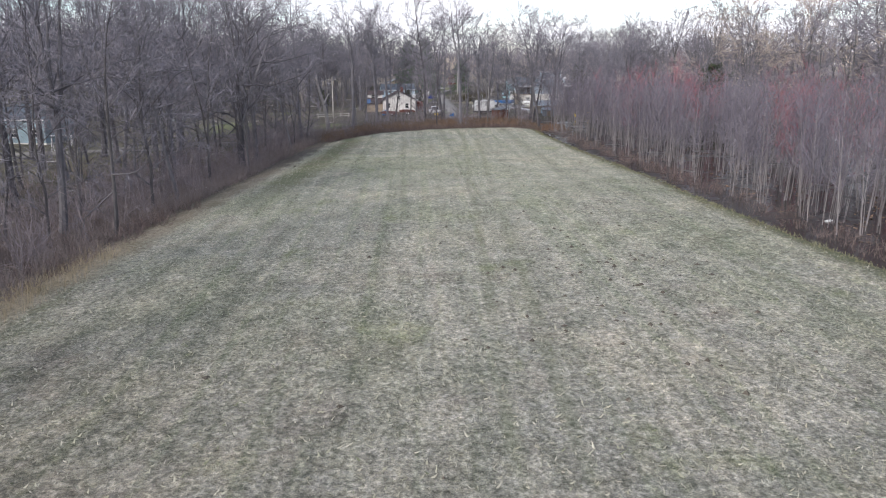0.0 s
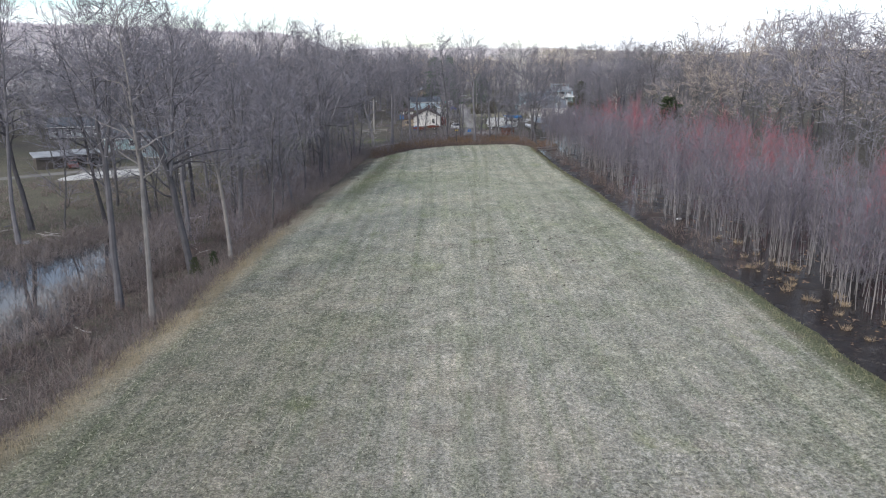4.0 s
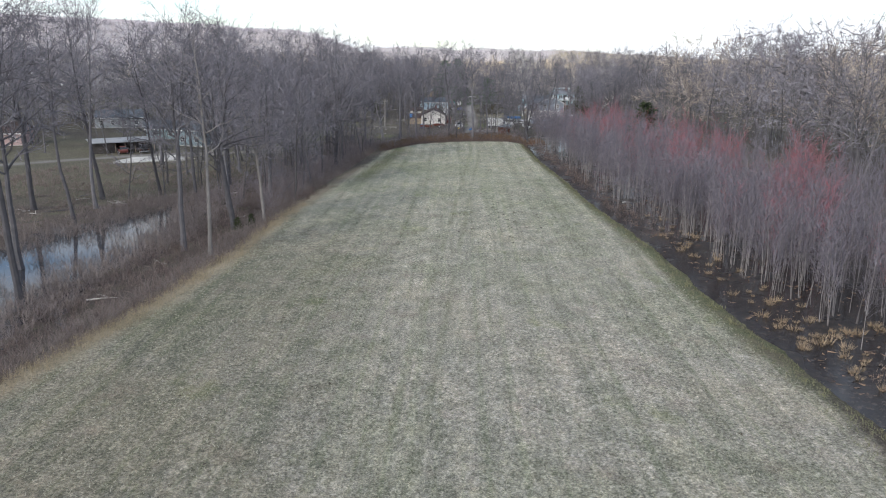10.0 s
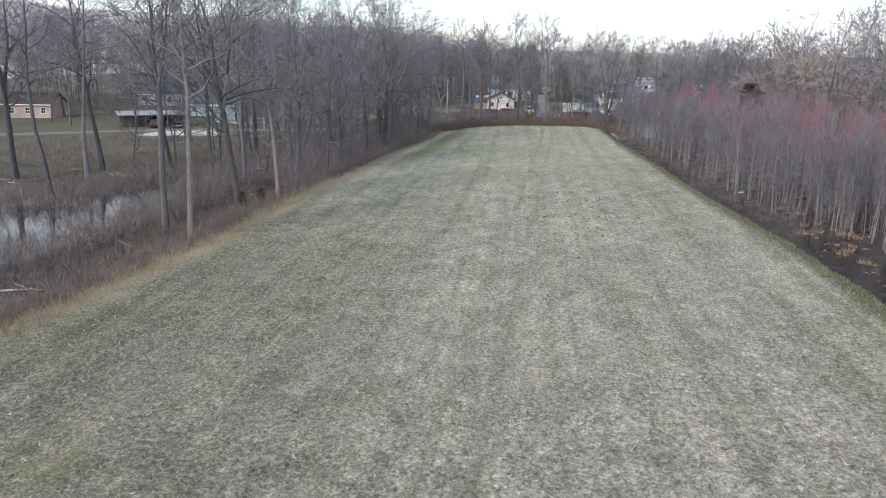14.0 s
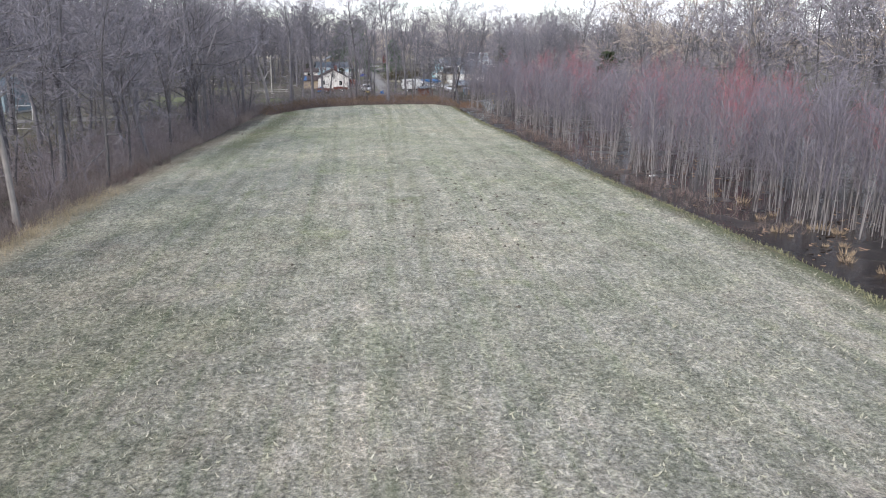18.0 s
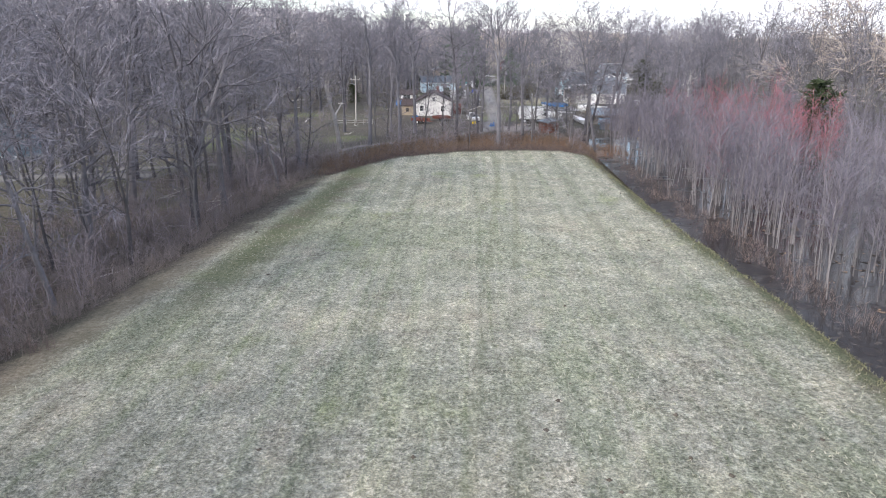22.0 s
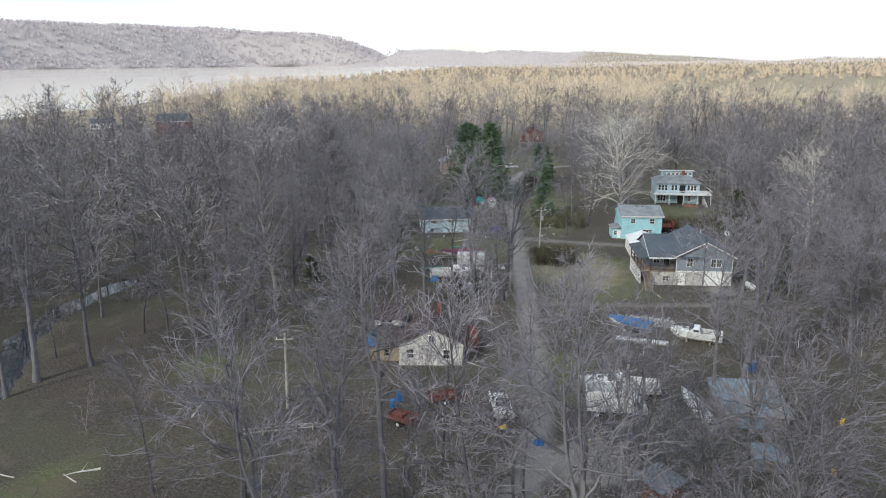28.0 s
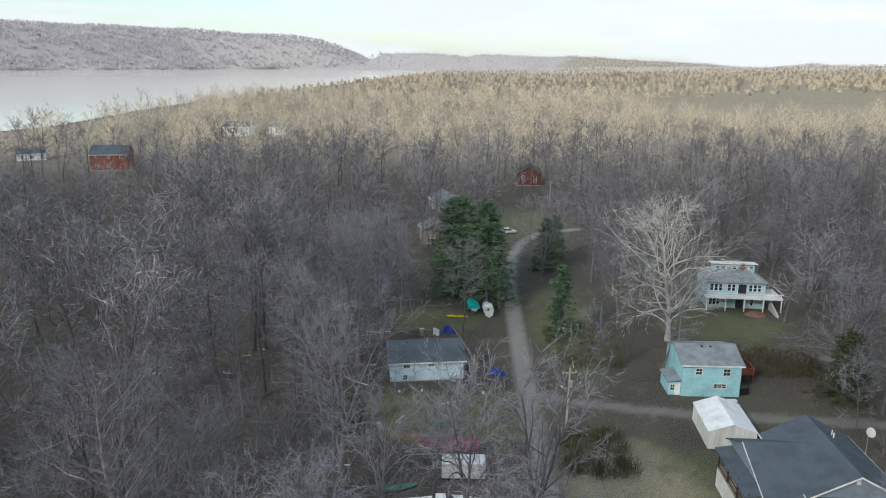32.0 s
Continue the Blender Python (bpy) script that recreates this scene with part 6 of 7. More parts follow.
# the houses across the wet meadow
def open_carport():
    r = spot("open_carport", -78, 131.5, 34, "long low open carport with a pale sheet roof", "carport")
    part("roof", hull([(x, y, z) for x in (-0.4, 13.4) for y, z in ((-0.4, 2.25), (-0.4, 2.4), (6.4, 2.6), (6.4, 2.75))]), paint("pale_sheet_roof", (0.30, 0.31, 0.32), 0.6), r)
    part("back_wall", solid((0, 13, 5.85, 6.0, -0.4, 2.5), (0, 4.5, 0.0, 0.15, -0.4, 2.2), (0, 0.15, 0.16, 5.84, -0.4, 2.2)), surface("dark_boards", (0.09, 0.08, 0.075), 0.9), r)
    for k in range(5):
        part("post", solid((4.6 + 2.05 * k, 4.75 + 2.05 * k, 0, 0.15, -0.4, 2.25)), WOOD, r)
    p = spot("parking_pad", -64, 124.5, 30, "pale concrete parking pad before the carport", "parking pad")
    part("slab", solid((-6, 8, -3.6, 5.0, -0.3, 0.10)), CONCRETE, p)


open_carport()
pickup(-69.0, 136.2, 122, BLACK, "black pickup parked under the carport")
car(-72.6, 134.2, 122, RED_PAINT, "dull red car parked under the carport")
plain_house("blue_house", -66.5, 149.5, -14, 7.5, 7, 3.8, 1.9, paint("slate_blue_siding", (0.23, 0.31, 0.35)), SHINGLE, "slate-blue cottage with dark shingle roof behind the meadow", wins=2)
plain_house("teal_cabin", -78, 160, 6, 8, 6, 2.8, 1.8, BLUE_SIDING, SHINGLE, "small teal cabin behind the meadow", wins=2)
plain_house("pink_house", -112, 144, 10, 10, 8, 3.0, 2.2, paint("dusty_pink_wall", (0.45, 0.33, 0.32)), RED_SHINGLE, "dusty pink house beyond the meadow", wins=3)
plain_house("grey_house_across", -104, 186, 15, 13, 8, 3.0, 2.0, paint("dull_grey_wall", (0.34, 0.36, 0.38)), SHINGLE, "low grey house among the river woods", wins=4)

# ---- yard clutter and small things ----
def barrel(x, y, mat, label, r=0.3, h=0.9, lying=False):
    b = spot("barrel", x, y, 30, label, "barrel")
    if lying:
        part("drum", rod((-h / 2, 0, r), (h / 2, 0, r), r, 14), mat, b)
        part("band", rod((-0.05, 0, r), (0.05, 0, r), r * 1.04, 14), STEEL, b)
    else:
        part("drum", rod((0, 0, 0), (0, 0, h), r, 14), mat, b)
        part("band", rod((0, 0, h * 0.45), (0, 0, h * 0.5), r * 1.04, 14), mat, b)
    return b


barrel(-9.5, 196.9, BLUE_TARP, "blue plastic drum standing in the yard")
barrel(31.3, 208.2, BLUE_TARP, "blue plastic drum beside the sheds", 0.45, 1.2)
barrel(27.0, 82.5, GEL, "white plastic drum floating at the thicket's edge", 0.22, 0.6, True)
barrel(2.0, 192.8, YELLOW_HULL, "yellow plastic tub lying beside the lane", 0.25, 0.7, True)
barrel(35.8, 195.6, YELLOW_HULL, "yellow drum in the brush behind the shed", 0.2, 0.6)
barrel(30.9, 186.4, YELLOW_HULL, "yellow drum beside the tin shed", 0.2, 0.6)
tank = spot("propane_tank", 41.9, 239.9, 100, "white cylindrical propane tank on short feet", "propane tank")
part("cylinder", rod((-1.0, 0, 0.7), (1.0, 0, 0.7), 0.42, 16), GEL, tank)
part("cap", rod((1.0, 0, 0.7), (1.12, 0, 0.7), 0.41, 16, 0.2), BLUE_TARP, tank, "blue end cap")
part("cap", rod((-1.12, 0, 0.7), (-1.0, 0, 0.7), 0.2, 16, 0.41), GEL, tank)
part("foot", solid((-0.7, -0.6, -0.3, 0.3, -0.1, 0.35), (0.6, 0.7, -0.3, 0.3, -0.1, 0.35)), STEEL, tank)
part("valve_hood", rod((0, 0, 1.1), (0, 0, 1.3), 0.13, 10), STEEL, tank)
heap("leaf_pile", -9.0, 260.4, "raked pile of rusty dead leaves and rubble", surface("dead_leaves", (0.24, 0.15, 0.10), 0.95, vary=0.5, grain=5, bump=0.6), 6.5, 2.6, 0.5, 12, "leaf pile", 14)
heap("junk_heap", -1.4, 240.6, "heap of grey scrap beside the old boat", GREY_PVC, 3.2, 1.6, 0.7, 13, "scrap heap", 10)
heap("scrap_heap", 2.8, 250.2, "heap of dark scrap and white plastic beside the lane", surface("mixed_scrap", (0.12, 0.12, 0.13), 0.7, vary=0.6, grain=4, tint=(0.45, 0.45, 0.47), broad=2.2), 2.2, 1.5, 0.7, 14, "scrap heap", 10)
heap("scrap_heap", 7.8, 178.6, "low heap of pale scrap at the lane's bend", surface("pale_scrap", (0.35, 0.34, 0.33), 0.8, vary=0.5, grain=4, tint=(0.10, 0.10, 0.10), broad=2.0), 2.6, 1.8, 0.7, 15, "scrap heap", 10)
heap("rusty_scrap", 14.5, 181.5, "tangle of rusty scrap in the brush", surface("rusty_scrap_metal", (0.20, 0.085, 0.05), 0.85, vary=0.5, grain=4), 3.6, 2.4, 1.0, 16, "scrap heap", 10)
for x, y, t, L in ((20.5, 197.5, 96, 8.5),):
    b = spot("narrow_boat", x + 1.4, y, t, "long narrow white boat hull lying in the yard", "boat")
    bm, _, _ = hull_mesh(L, 1.7, 0.8)
    part("hull", bm, GEL, b)
    part("deck", hull([(-L * 0.48, s * 0.66, z) for s in (-1, 1) for z in (0.76, 0.82)] + [(L * 0.12, s * 0.78, z) for s in (-1, 1) for z in (0.78, 0.84)] + [(L * 0.42, s * 0.12, 0.95) for s in (-1, 1)]), VAN_WHITE, b)
    part("thwart", solid((-1.0, -0.7, -0.7, 0.7, 0.842, 0.90), (1.0, 1.3, -0.6, 0.6, 0.86, 0.92)), WOOD, b)


def utility_trailer(x, y, turn, mat, label):
    r = spot("utility_trailer", x, y, turn, label, "trailer")
    part("bed", solid((-1.6, 1.6, -0.85, 0.85, 0.5, 0.6)), mat, r)
    for box in ((-1.6, 1.6, -0.88, -0.84, 0.6, 0.95), (-1.6, 1.6, 0.84, 0.88, 0.6, 0.95), (-1.64, -1.6, -0.88, 0.88, 0.6, 0.95)):
        part("side_board", solid(box), mat, r)
    part("drawbar", solid((1.6, 2.7, -0.05, 0.05, 0.45, 0.53)), mat, r)
    for s in (-1, 1):
        wheel(r, 0, s * 0.98, 0.3, 0.18)
    part("load", solid((-1.2, 0.2, -0.6, 0.3, 0.602, 1.1), (0.3, 1.2, -0.5, 0.6, 0.602, 0.85), bevel=0.05), RED_PAINT, r, "rusty red scrap load")


RUSTY = surface("rusty_red_steel", (0.16, 0.06, 0.045), 0.8, vary=0.4, grain=5)
utility_trailer(-4.3, 198.6, 15, RUSTY, "rusty red utility trailer loaded with scrap")
utility_trailer(-8.0, 193.5, -30, RUSTY, "rusty low trailer standing in leaf litter")
fence = spot("log_fence", -23.0, 190.0, 14, "low weathered log fence across the yard", "fence")
for k in range(5):
    part("post", rod((1.6 * k, 0, -0.3), (1.6 * k, 0, 1.0), 0.08), POLE_WOOD, fence)
for z in (0.35, 0.75):
    part("rail", rod((-0.3, 0.1, z), (6.8, 0.1, z + 0.05), 0.06), POLE_WOOD, fence)
for k, (x, y) in enumerate(((10.4, 190.6), (-10.5, 264.4), (-13.0, 262.5))):
    w = spot("log_pile", x, y, 25 + 40 * k, "small pile of weathered cut logs", "log pile")
    for j, (a, z) in enumerate(((-0.25, 0.12), (0.0, 0.12), (0.25, 0.12), (-0.12, 0.33), (0.12, 0.33))):
        part("log", rod((-0.9, a, z), (0.9 + 0.1 * (j % 2), a, z), 0.12, 9), WOOD if j % 2 else POLE_WOOD, w)
for x, y, h_s in ((18.6, 220.3, 1.6), (19.6, 212.4, 1.7), (14.6, 207.4, 1.4), (16.5, 243.5, 2.2), (12.0, 240.0, 1.3)):
    s = spot("marker_stake", x, y, 0, "thin pale stake stuck in the grass", "stake")
    part("stake", rod((0, 0, -0.2), (0.12, 0, h_s), 0.035), GEL, s)
for x, y, t in ((12.6, 193.0, 20), (16.8, 191.6, 70), (8.6, 186.4, 10)):
    p = spot("timber_plank", x, y, t, "weathered plank lying on gravel", "plank")
    part("plank", solid((-1.2, 1.2, -0.1, 0.1, 0.0, 0.06)), POLE_WOOD, p)
for x, y in ((-11.5, 272.5), (-8.4, 273.0), (0.2, 272.8)):
    b = spot("bucket", x, y, 0, "white plastic bucket by the house wall", "bucket", "buckets")
    part("pail", rod((0, 0, 0), (0, 0, 0.38), 0.13, 10, 0.16), GEL, b)
    part("handle", rods([((-0.16, 0, 0.37), (0, -0.1, 0.5)), ((0, -0.1, 0.5), (0.16, 0, 0.37))], 0.008, 4), STEEL, b)
# simple frame standing in for white porch steps near the blue cottage
sw = spot("white_frame", -54.5, 139.8, 10, "white timber frame on the far lawn, standing in for porch steps", "swing frame")
for x in (0, 2.6):
    part("leg", rods([((x, -0.7, -0.3), (x, 0, 2.2)), ((x, 0.7, -0.3), (x, 0, 2.2))], 0.05), GEL, sw)
part("beam", rod((-0.1, 0, 2.2), (2.7, 0, 2.2), 0.06), GEL, sw)

# ---- planting: the wooded edges, the thicket, the woods ----
prng = np.random.default_rng(7)
BIG = [list(bare_tree(11, 22, 0.42, 0.26, 22, 0.72, fork=True, forks=2, twigs=8, fine=5)), list(bare_tree(12, 24, 0.36, 0.30, 24, 0.74, twigs=8, fine=5)), list(bare_tree(13, 20, 0.40, 0.23, 21, 0.76, twigs=8, fine=5)),
       list(bare_tree(14, 23, 0.30, 0.31, 25, 0.82, fork=True, forks=3, twigs=8, fine=5)), list(bare_tree(15, 23, 0.46, 0.24, 21, 0.62, twigs=8, fine=5))]
BROAD = [list(bare_tree(18, 21, 0.16, 0.36, 27, 1.12, fork=True, forks=3, twigs=9, fine=5, lift=0.025)), list(bare_tree(19, 20, 0.20, 0.33, 26, 1.05, fork=True, forks=2, twigs=9, fine=5, lift=0.03))]
MED = [list(bare_tree(21, 14, 0.16, 0.12, 17, 0.85, fork=True, forks=2, twigs=7, fine=5, twig_w=0.022)), list(bare_tree(22, 12, 0.18, 0.10, 16, 0.85, twigs=7, fine=5, twig_w=0.022)), list(bare_tree(23, 15, 0.22, 0.14, 17, 0.8, twigs=7, fine=5, twig_w=0.022))]
MID = [list(bare_tree(61, 18, 0.26, 0.17, 13, 0.95, fork=True, forks=2, twigs=7, fine=3, twig_w=0.05, coarse=True)), list(bare_tree(62, 17, 0.30, 0.15, 12, 0.9, twigs=7, fine=3, twig_w=0.05, coarse=True)), list(bare_tree(63, 19, 0.30, 0.18, 13, 0.9, twigs=7, fine=3, twig_w=0.05, coarse=True)),
       list(bare_tree(64, 18, 0.20, 0.18, 14, 1.05, fork=True, forks=3, twigs=7, fine=3, twig_w=0.05, coarse=True))]
BUSH = [list(bare_tree(65, 5.0, 0.03, 0.04, 8, 1.0, fork=True, forks=3, twigs=4, fine=2, twig_w=0.014, coarse=True)), list(bare_tree(66, 4.2, 0.02, 0.035, 8, 1.1, fork=True, forks=4, twigs=4, fine=2, twig_w=0.014, coarse=True))]
LOW = [list(bare_tree(31, 19, 0.30, 0.20, 10, 0.85, twigs=5, fine=3, twig_w=0.06, coarse=True)), list(bare_tree(32, 18, 0.28, 0.2, 10, 0.85, twigs=5, fine=3, twig_w=0.06, coarse=True)), list(bare_tree(33, 20, 0.30, 0.22, 10, 0.9, fork=True, twigs=5, fine=3, twig_w=0.06, coarse=True))]
SAP = [list(sapling(41, 10.5)), list(sapling(42, 9.5, 2)), list(sapling(43, 10, 1)), list(sapling(44, 8.5, 3, n=36)), list(sapling(45, 11, 1))]


PALE = [list(bare_tree(16, 22, 0.48, 0.22, 19, 0.55, twigs=8, fine=5)), list(bare_tree(17, 17, 0.44, 0.2, 16, 0.6, fork=True, twigs=6, fine=4))]


def far_tree(seed, H=17.0):
    """A far tree: a trunk under a domed crown of broad sprays of twigs."""
    rng = np.random.default_rng(seed)
    trunk, crown = Wood(), Wood()
    trunk.limb([np.array([0, 0, -1.0]), np.array([0.2, 0, H * 0.4]), np.array([0, 0.3, H * 0.7])], [0.14, 0.1, 0.03], 3)
    for k in range(24):
        f = rng.uniform(0.12, 0.55)
        d = turned(np.array([0.0, 0.0, 1.0]), rng.uniform(0.1, 1.45), k * 2.4)
        p = np.array([0, 0, H * f]) + d * H * 0.06
        crown.twig(p, p + d * H * rng.uniform(0.30, 0.42), rng.uniform(0.7, 1.4), rng)
    return trunk.arrays(), crown.arrays()


def haze_tree(seed, H=18.0):
    """A tree of the middle distance: a trunk, limbs and a rounded haze of twigs."""
    rng = np.random.default_rng(seed)
    trunk, crown = Wood(), Wood()
    trunk.limb([np.array([0, 0, -0.6]), np.array([0.3, 0, H * 0.4]), np.array([0, 0.3, H * 0.85])], [0.11, 0.07, 0.02], 3)
    for k in range(14):
        f = 0.25 + 0.55 * (k + rng.random()) / 14
        d = turned(np.array([0.0, 0.0, 1.0]), rng.uniform(0.3, 1.4) * (1.25 - 0.6 * f), k * 2.4)
        p, L = np.array([0.1, 0.1, H * f]), H * rng.uniform(0.24, 0.42) * (1.2 - 0.5 * f)
        crown.twig(p, p + d * L, 0.10, rng)
        for _ in range(7):
            q = p + d * L * rng.uniform(0.3, 1.0)
            crown.twig(q, q + turned(d, rng.uniform(0.2, 1.1), rng.uniform(0, 6.28)) * L * rng.uniform(0.3, 0.55), 0.075, rng)
    return trunk.arrays(), crown.arrays()


HAZE = [list(haze_tree(71)), list(haze_tree(72, 16)), list(haze_tree(73, 20)), list(haze_tree(74, 18))]
FAR = [list(far_tree(51)), list(far_tree(52, 18)), list(far_tree(53, 15))]

BUILT = []  # x, y, radius kept clear of trees


def open_ground(x, y, road=3.0):
    if gap_to(ROAD, x, y) < road or gap_to(LANE, x, y) < 2.4 or gap_to(DRIVE, x, y) < 2.6 or gap_to(UP_LANE, x, y) < 2.0:
        return False
    return all((x - a) ** 2 + (y - b) ** 2 > r * r for a, b, r in BUILT)


BUILT += [(-151, 480, 15), (-145, 614, 17), (-132, 452, 13), (-118, 628, 10), (-6.5, 280, 9), (-6.5, 208, 7.5), (33, 248, 13), (34, 258, 12), (30.5, 274, 8), (29.5, 262, 6), (47, 316, 10), (14, 200, 6), (19, 221, 6.5), (26, 190, 7), (-4, 252, 9), (2, 195, 4), (-58, 128, 11), (-68, 124, 8),
          (8, 262, 12), (-5, 304, 8), (18, 248, 10), (42, 300, 9), (14, 380, 12), (3, 188, 5), (20, 236, 6)]

# trees beside the field, one by one
EDGE_TREES = ((-24.1, 47.3, 1, 0.95), (-22.6, 63.5, 0, 0.85), (-25.8, 61.6, 3, 0.92), (-28.9, 52.5, 0, 0.95), (-44.5, 85, 2, 1.0), (-49.9, 75, 4, 1.05), (-52.4, 82.3, 1, 1.0), (-47.7, 64.9, 4, 1.0), (-43.2, 45.1, 1, 1.05), (-48.4, 47.2, 0, 1.0),
              (-58.1, 73.6, 3, 1.0), (-39, 85.1, 0, 0.9), (-31, 76, 1, 0.9), (-27, 83, 3, 0.8), (-37, 96, 0, 0.9), (-23, 96, 2, 0.78), (-22, 124, 1, 0.9),
              (-33, 128, 3, 0.95), (-19.5, 134, 2, 0.8), (-26, 138, 0, 0.95), (-40, 112, 4, 0.95), (-20, 147, 1, 0.85), (-30, 150, 4, 1.0), (-13.5, 164, 0, 0.85), (-38, 140, 1, 0.95), (-47, 121, 3, 0.95), (-53, 131, 0, 1.0), (-44.5, 133, 1, 0.95), (-58, 119, 4, 1.0), (-36.5, 119, 2, 0.9), (-49, 144, 3, 1.0), (-66, 66, 3, 1.05), (-62, 50, 4, 1.0), (-36, 33, 0, 1.0))
for n_tree, (x, y, k, s) in enumerate(EDGE_TREES):
    s *= 1.12
    ok = Matrix.Translation((x, y, float(height(x, y)))) @ Euler((prng.normal(0, 0.03), prng.normal(0, 0.03), prng.uniform(0, 6.28))).to_matrix().to_4x4() @ Matrix.Diagonal((s, s, s, 1))
    if n_tree < 2:
        tree_thing("bare_tree", PALE[n_tree], (MOTTLED, TWIG), ok, "tall leafless tree with pale smooth trunk at the field's edge", "tree", "trees beside the field")
    else:
        tree_thing("bare_tree", BIG[k], (BARK, TWIG), ok, "tall leafless grey tree at the edge of the field", "tree", "trees beside the field")

for x, y, k, s in ((-22.3, 117.2, 0, 1.0), (-27.5, 109.0, 1, 0.95), (-33.5, 121.0, 0, 0.9), (-40.0, 126.0, 1, 1.0)):
    ok = Matrix.Translation((x, y, float(height(x, y)))) @ Euler((0, 0, 0.9 * x)).to_matrix().to_4x4() @ Matrix.Diagonal((s, s, s, 1))
    tree_thing("bare_tree", BROAD[k], (BARK, TWIG), ok, "broad leafless tree with low spreading limbs beside the field", "tree", "trees beside the field")

dense_left = scatter(prng, 52, -50, -16.5, 80, 160, lambda x, y: x < at(LEFT_EDGE, y) - 3.4 and open_ground(x, y, 3.2), 2.4)
for x, y in dense_left:
    tree_thing("bare_tree", MED[int(prng.integers(3))], (WOOD_BARK, TWIG), placed(x, y, prng, 0.8, 1.3), "young leafless tree in the dense edge wood", "tree", "trees beside the field")

# beyond the far end of the field and through the village
far_row = [(x, y) for x, y in scatter(prng, 25, -14, 24, 162, 180, lambda x, y: open_ground(x, y, 2.6), 2.4)]
for x, y in far_row:
    tree_thing("bare_tree", (BIG[int(prng.integers(5))] if prng.random() < 0.4 else MED[int(prng.integers(3))]), (BARK, TWIG), placed(x, y, prng, 0.8, 1.1), "slim leafless tree in the brush at the field's end", "tree", "trees at the field's end")


def in_village(x, y):
    return gap_to(SLOUGH, x, y) > 3.5 and open_ground(x, y, 3.4) and not (x > 14 and y < 178) and not (x > 20 and y < 186 + 0.5 * (x - 20)) and not (7 < x < 30 and 236 < y < 262)


def wooded(x, y):
    """Woods stand thick on the river side and behind the houses, thin along the lanes and in the yards."""
    if -34 < x < 2 and y < 212 or 6 < x < 44 and 203 < y < 285 or -14 < x < 6 and 236 < y < 300:
        return in_village(x, y) and prng.random() < 0.04
    return in_village(x, y) and (x < -14 and y > 206 or x > 38 or y > 320 or prng.random() < 0.18)


YARD_TREES = ((4.0, 239, 3, 0.58), (-20, 180, 1, 0.8), (-12.1, 180.5, 4, 0.85), (-28, 180.4, 2, 0.6), (-2.2, 200.1, 4, 0.75), (3.2, 181.2, 1, 0.75), (-6.5, 182.5, 2, 0.62), (-9.5, 169.2, 0, 0.9), (-50.8, 201, 3, 1.05), (-46.9, 205.8, 1, 0.95), (-51.7, 197, 0, 0.9),
              (-36.1, 286.9, 3, 0.95), (-36.5, 270.6, 1, 0.95), (-26, 271.1, 2, 0.85), (9.8, 209.3, 2, 0.62), (20.5, 181, 3, 0.85), (24, 199, 1, 0.8), (29, 205, 3, 0.85), (30, 226, 2, 0.7), (33.5, 221, 0, 0.8), (38, 214, 1, 0.85), (-12, 222, 0, 0.8),
              (-9, 229, 1, 0.82), (0.5, 224, 3, 0.7), (2.0, 231, 2, 0.72), (-16, 247, 1, 0.8), (-20, 262, 3, 0.85), (-21, 283, 0, 0.9), (22.5, 285, 2, 0.8), (20, 293, 0, 0.75), (24, 300, 4, 0.8), (27, 281, 2, 0.7), (17, 276, 2, 0.55))
for x, y, k, s in YARD_TREES:
    ok = Matrix.Translation((x, y, float(height(x, y)))) @ Euler((prng.normal(0, 0.03), prng.normal(0, 0.03), prng.uniform(0, 6.28))).to_matrix().to_4x4() @ Matrix.Diagonal((s, s, s, 1))
    tree_thing("bare_tree", BIG[k], (BARK, TWIG), ok, "leafless grey tree standing in a yard", "tree", "village trees")
village = scatter(prng, 80, -36, 66, 178, 335, wooded, 4.6)
for x, y in village:
    kind = prng.random()
    tree_thing("bare_tree", BROAD[int(prng.integers(2))] if kind < 0.25 else BIG[int(prng.integers(5))] if kind < 0.8 else MED[int(prng.integers(3))], (BARK, TWIG), placed(x, y, prng, 0.6, 1.0), "leafless grey tree between the houses", "tree", "village trees")
joined("woods", scatter(prng, 135, -110, -34, 205, 345, lambda x, y: in_village(x, y) and wave(x, y, 0.07, 0.5) > -0.45, 4.5), MID, [WOOD_BARK, DARK_TWIG, TWIG, PALE_TWIG], prng, "thick grey leafless woods on the river side of the village", 0.7, 1.3)
joined("woods", scatter(prng, 90, 52, 120, 190, 345, in_village, 3.6), MID, [WOOD_BARK, DARK_TWIG, TWIG, PALE_TWIG], prng, "leafless grey-brown woods behind the houses", 0.65, 1.15)

# the flooded sapling thicket
def in_thicket(x, y):
    d = x - at(RIGHT_EDGE, y)
    front = np.interp(y, (-40, 5, 20, 31, 42, 60, 80, 100, 130, 160, 175), (13, 10, 8.2, 7.4, 7.2, 6.4, 4.6, 4.6, 4.6, 3.4, 2))
    return d > front + 1.1 * wave(x, y, 0.5, 0.2) and d < 34 and y < 168 + 0.35 * d


def red_patch(x, y):
    return wave(x, y, 0.13, 0.8) > -0.05 and x - at(RIGHT_EDGE, y) > 13


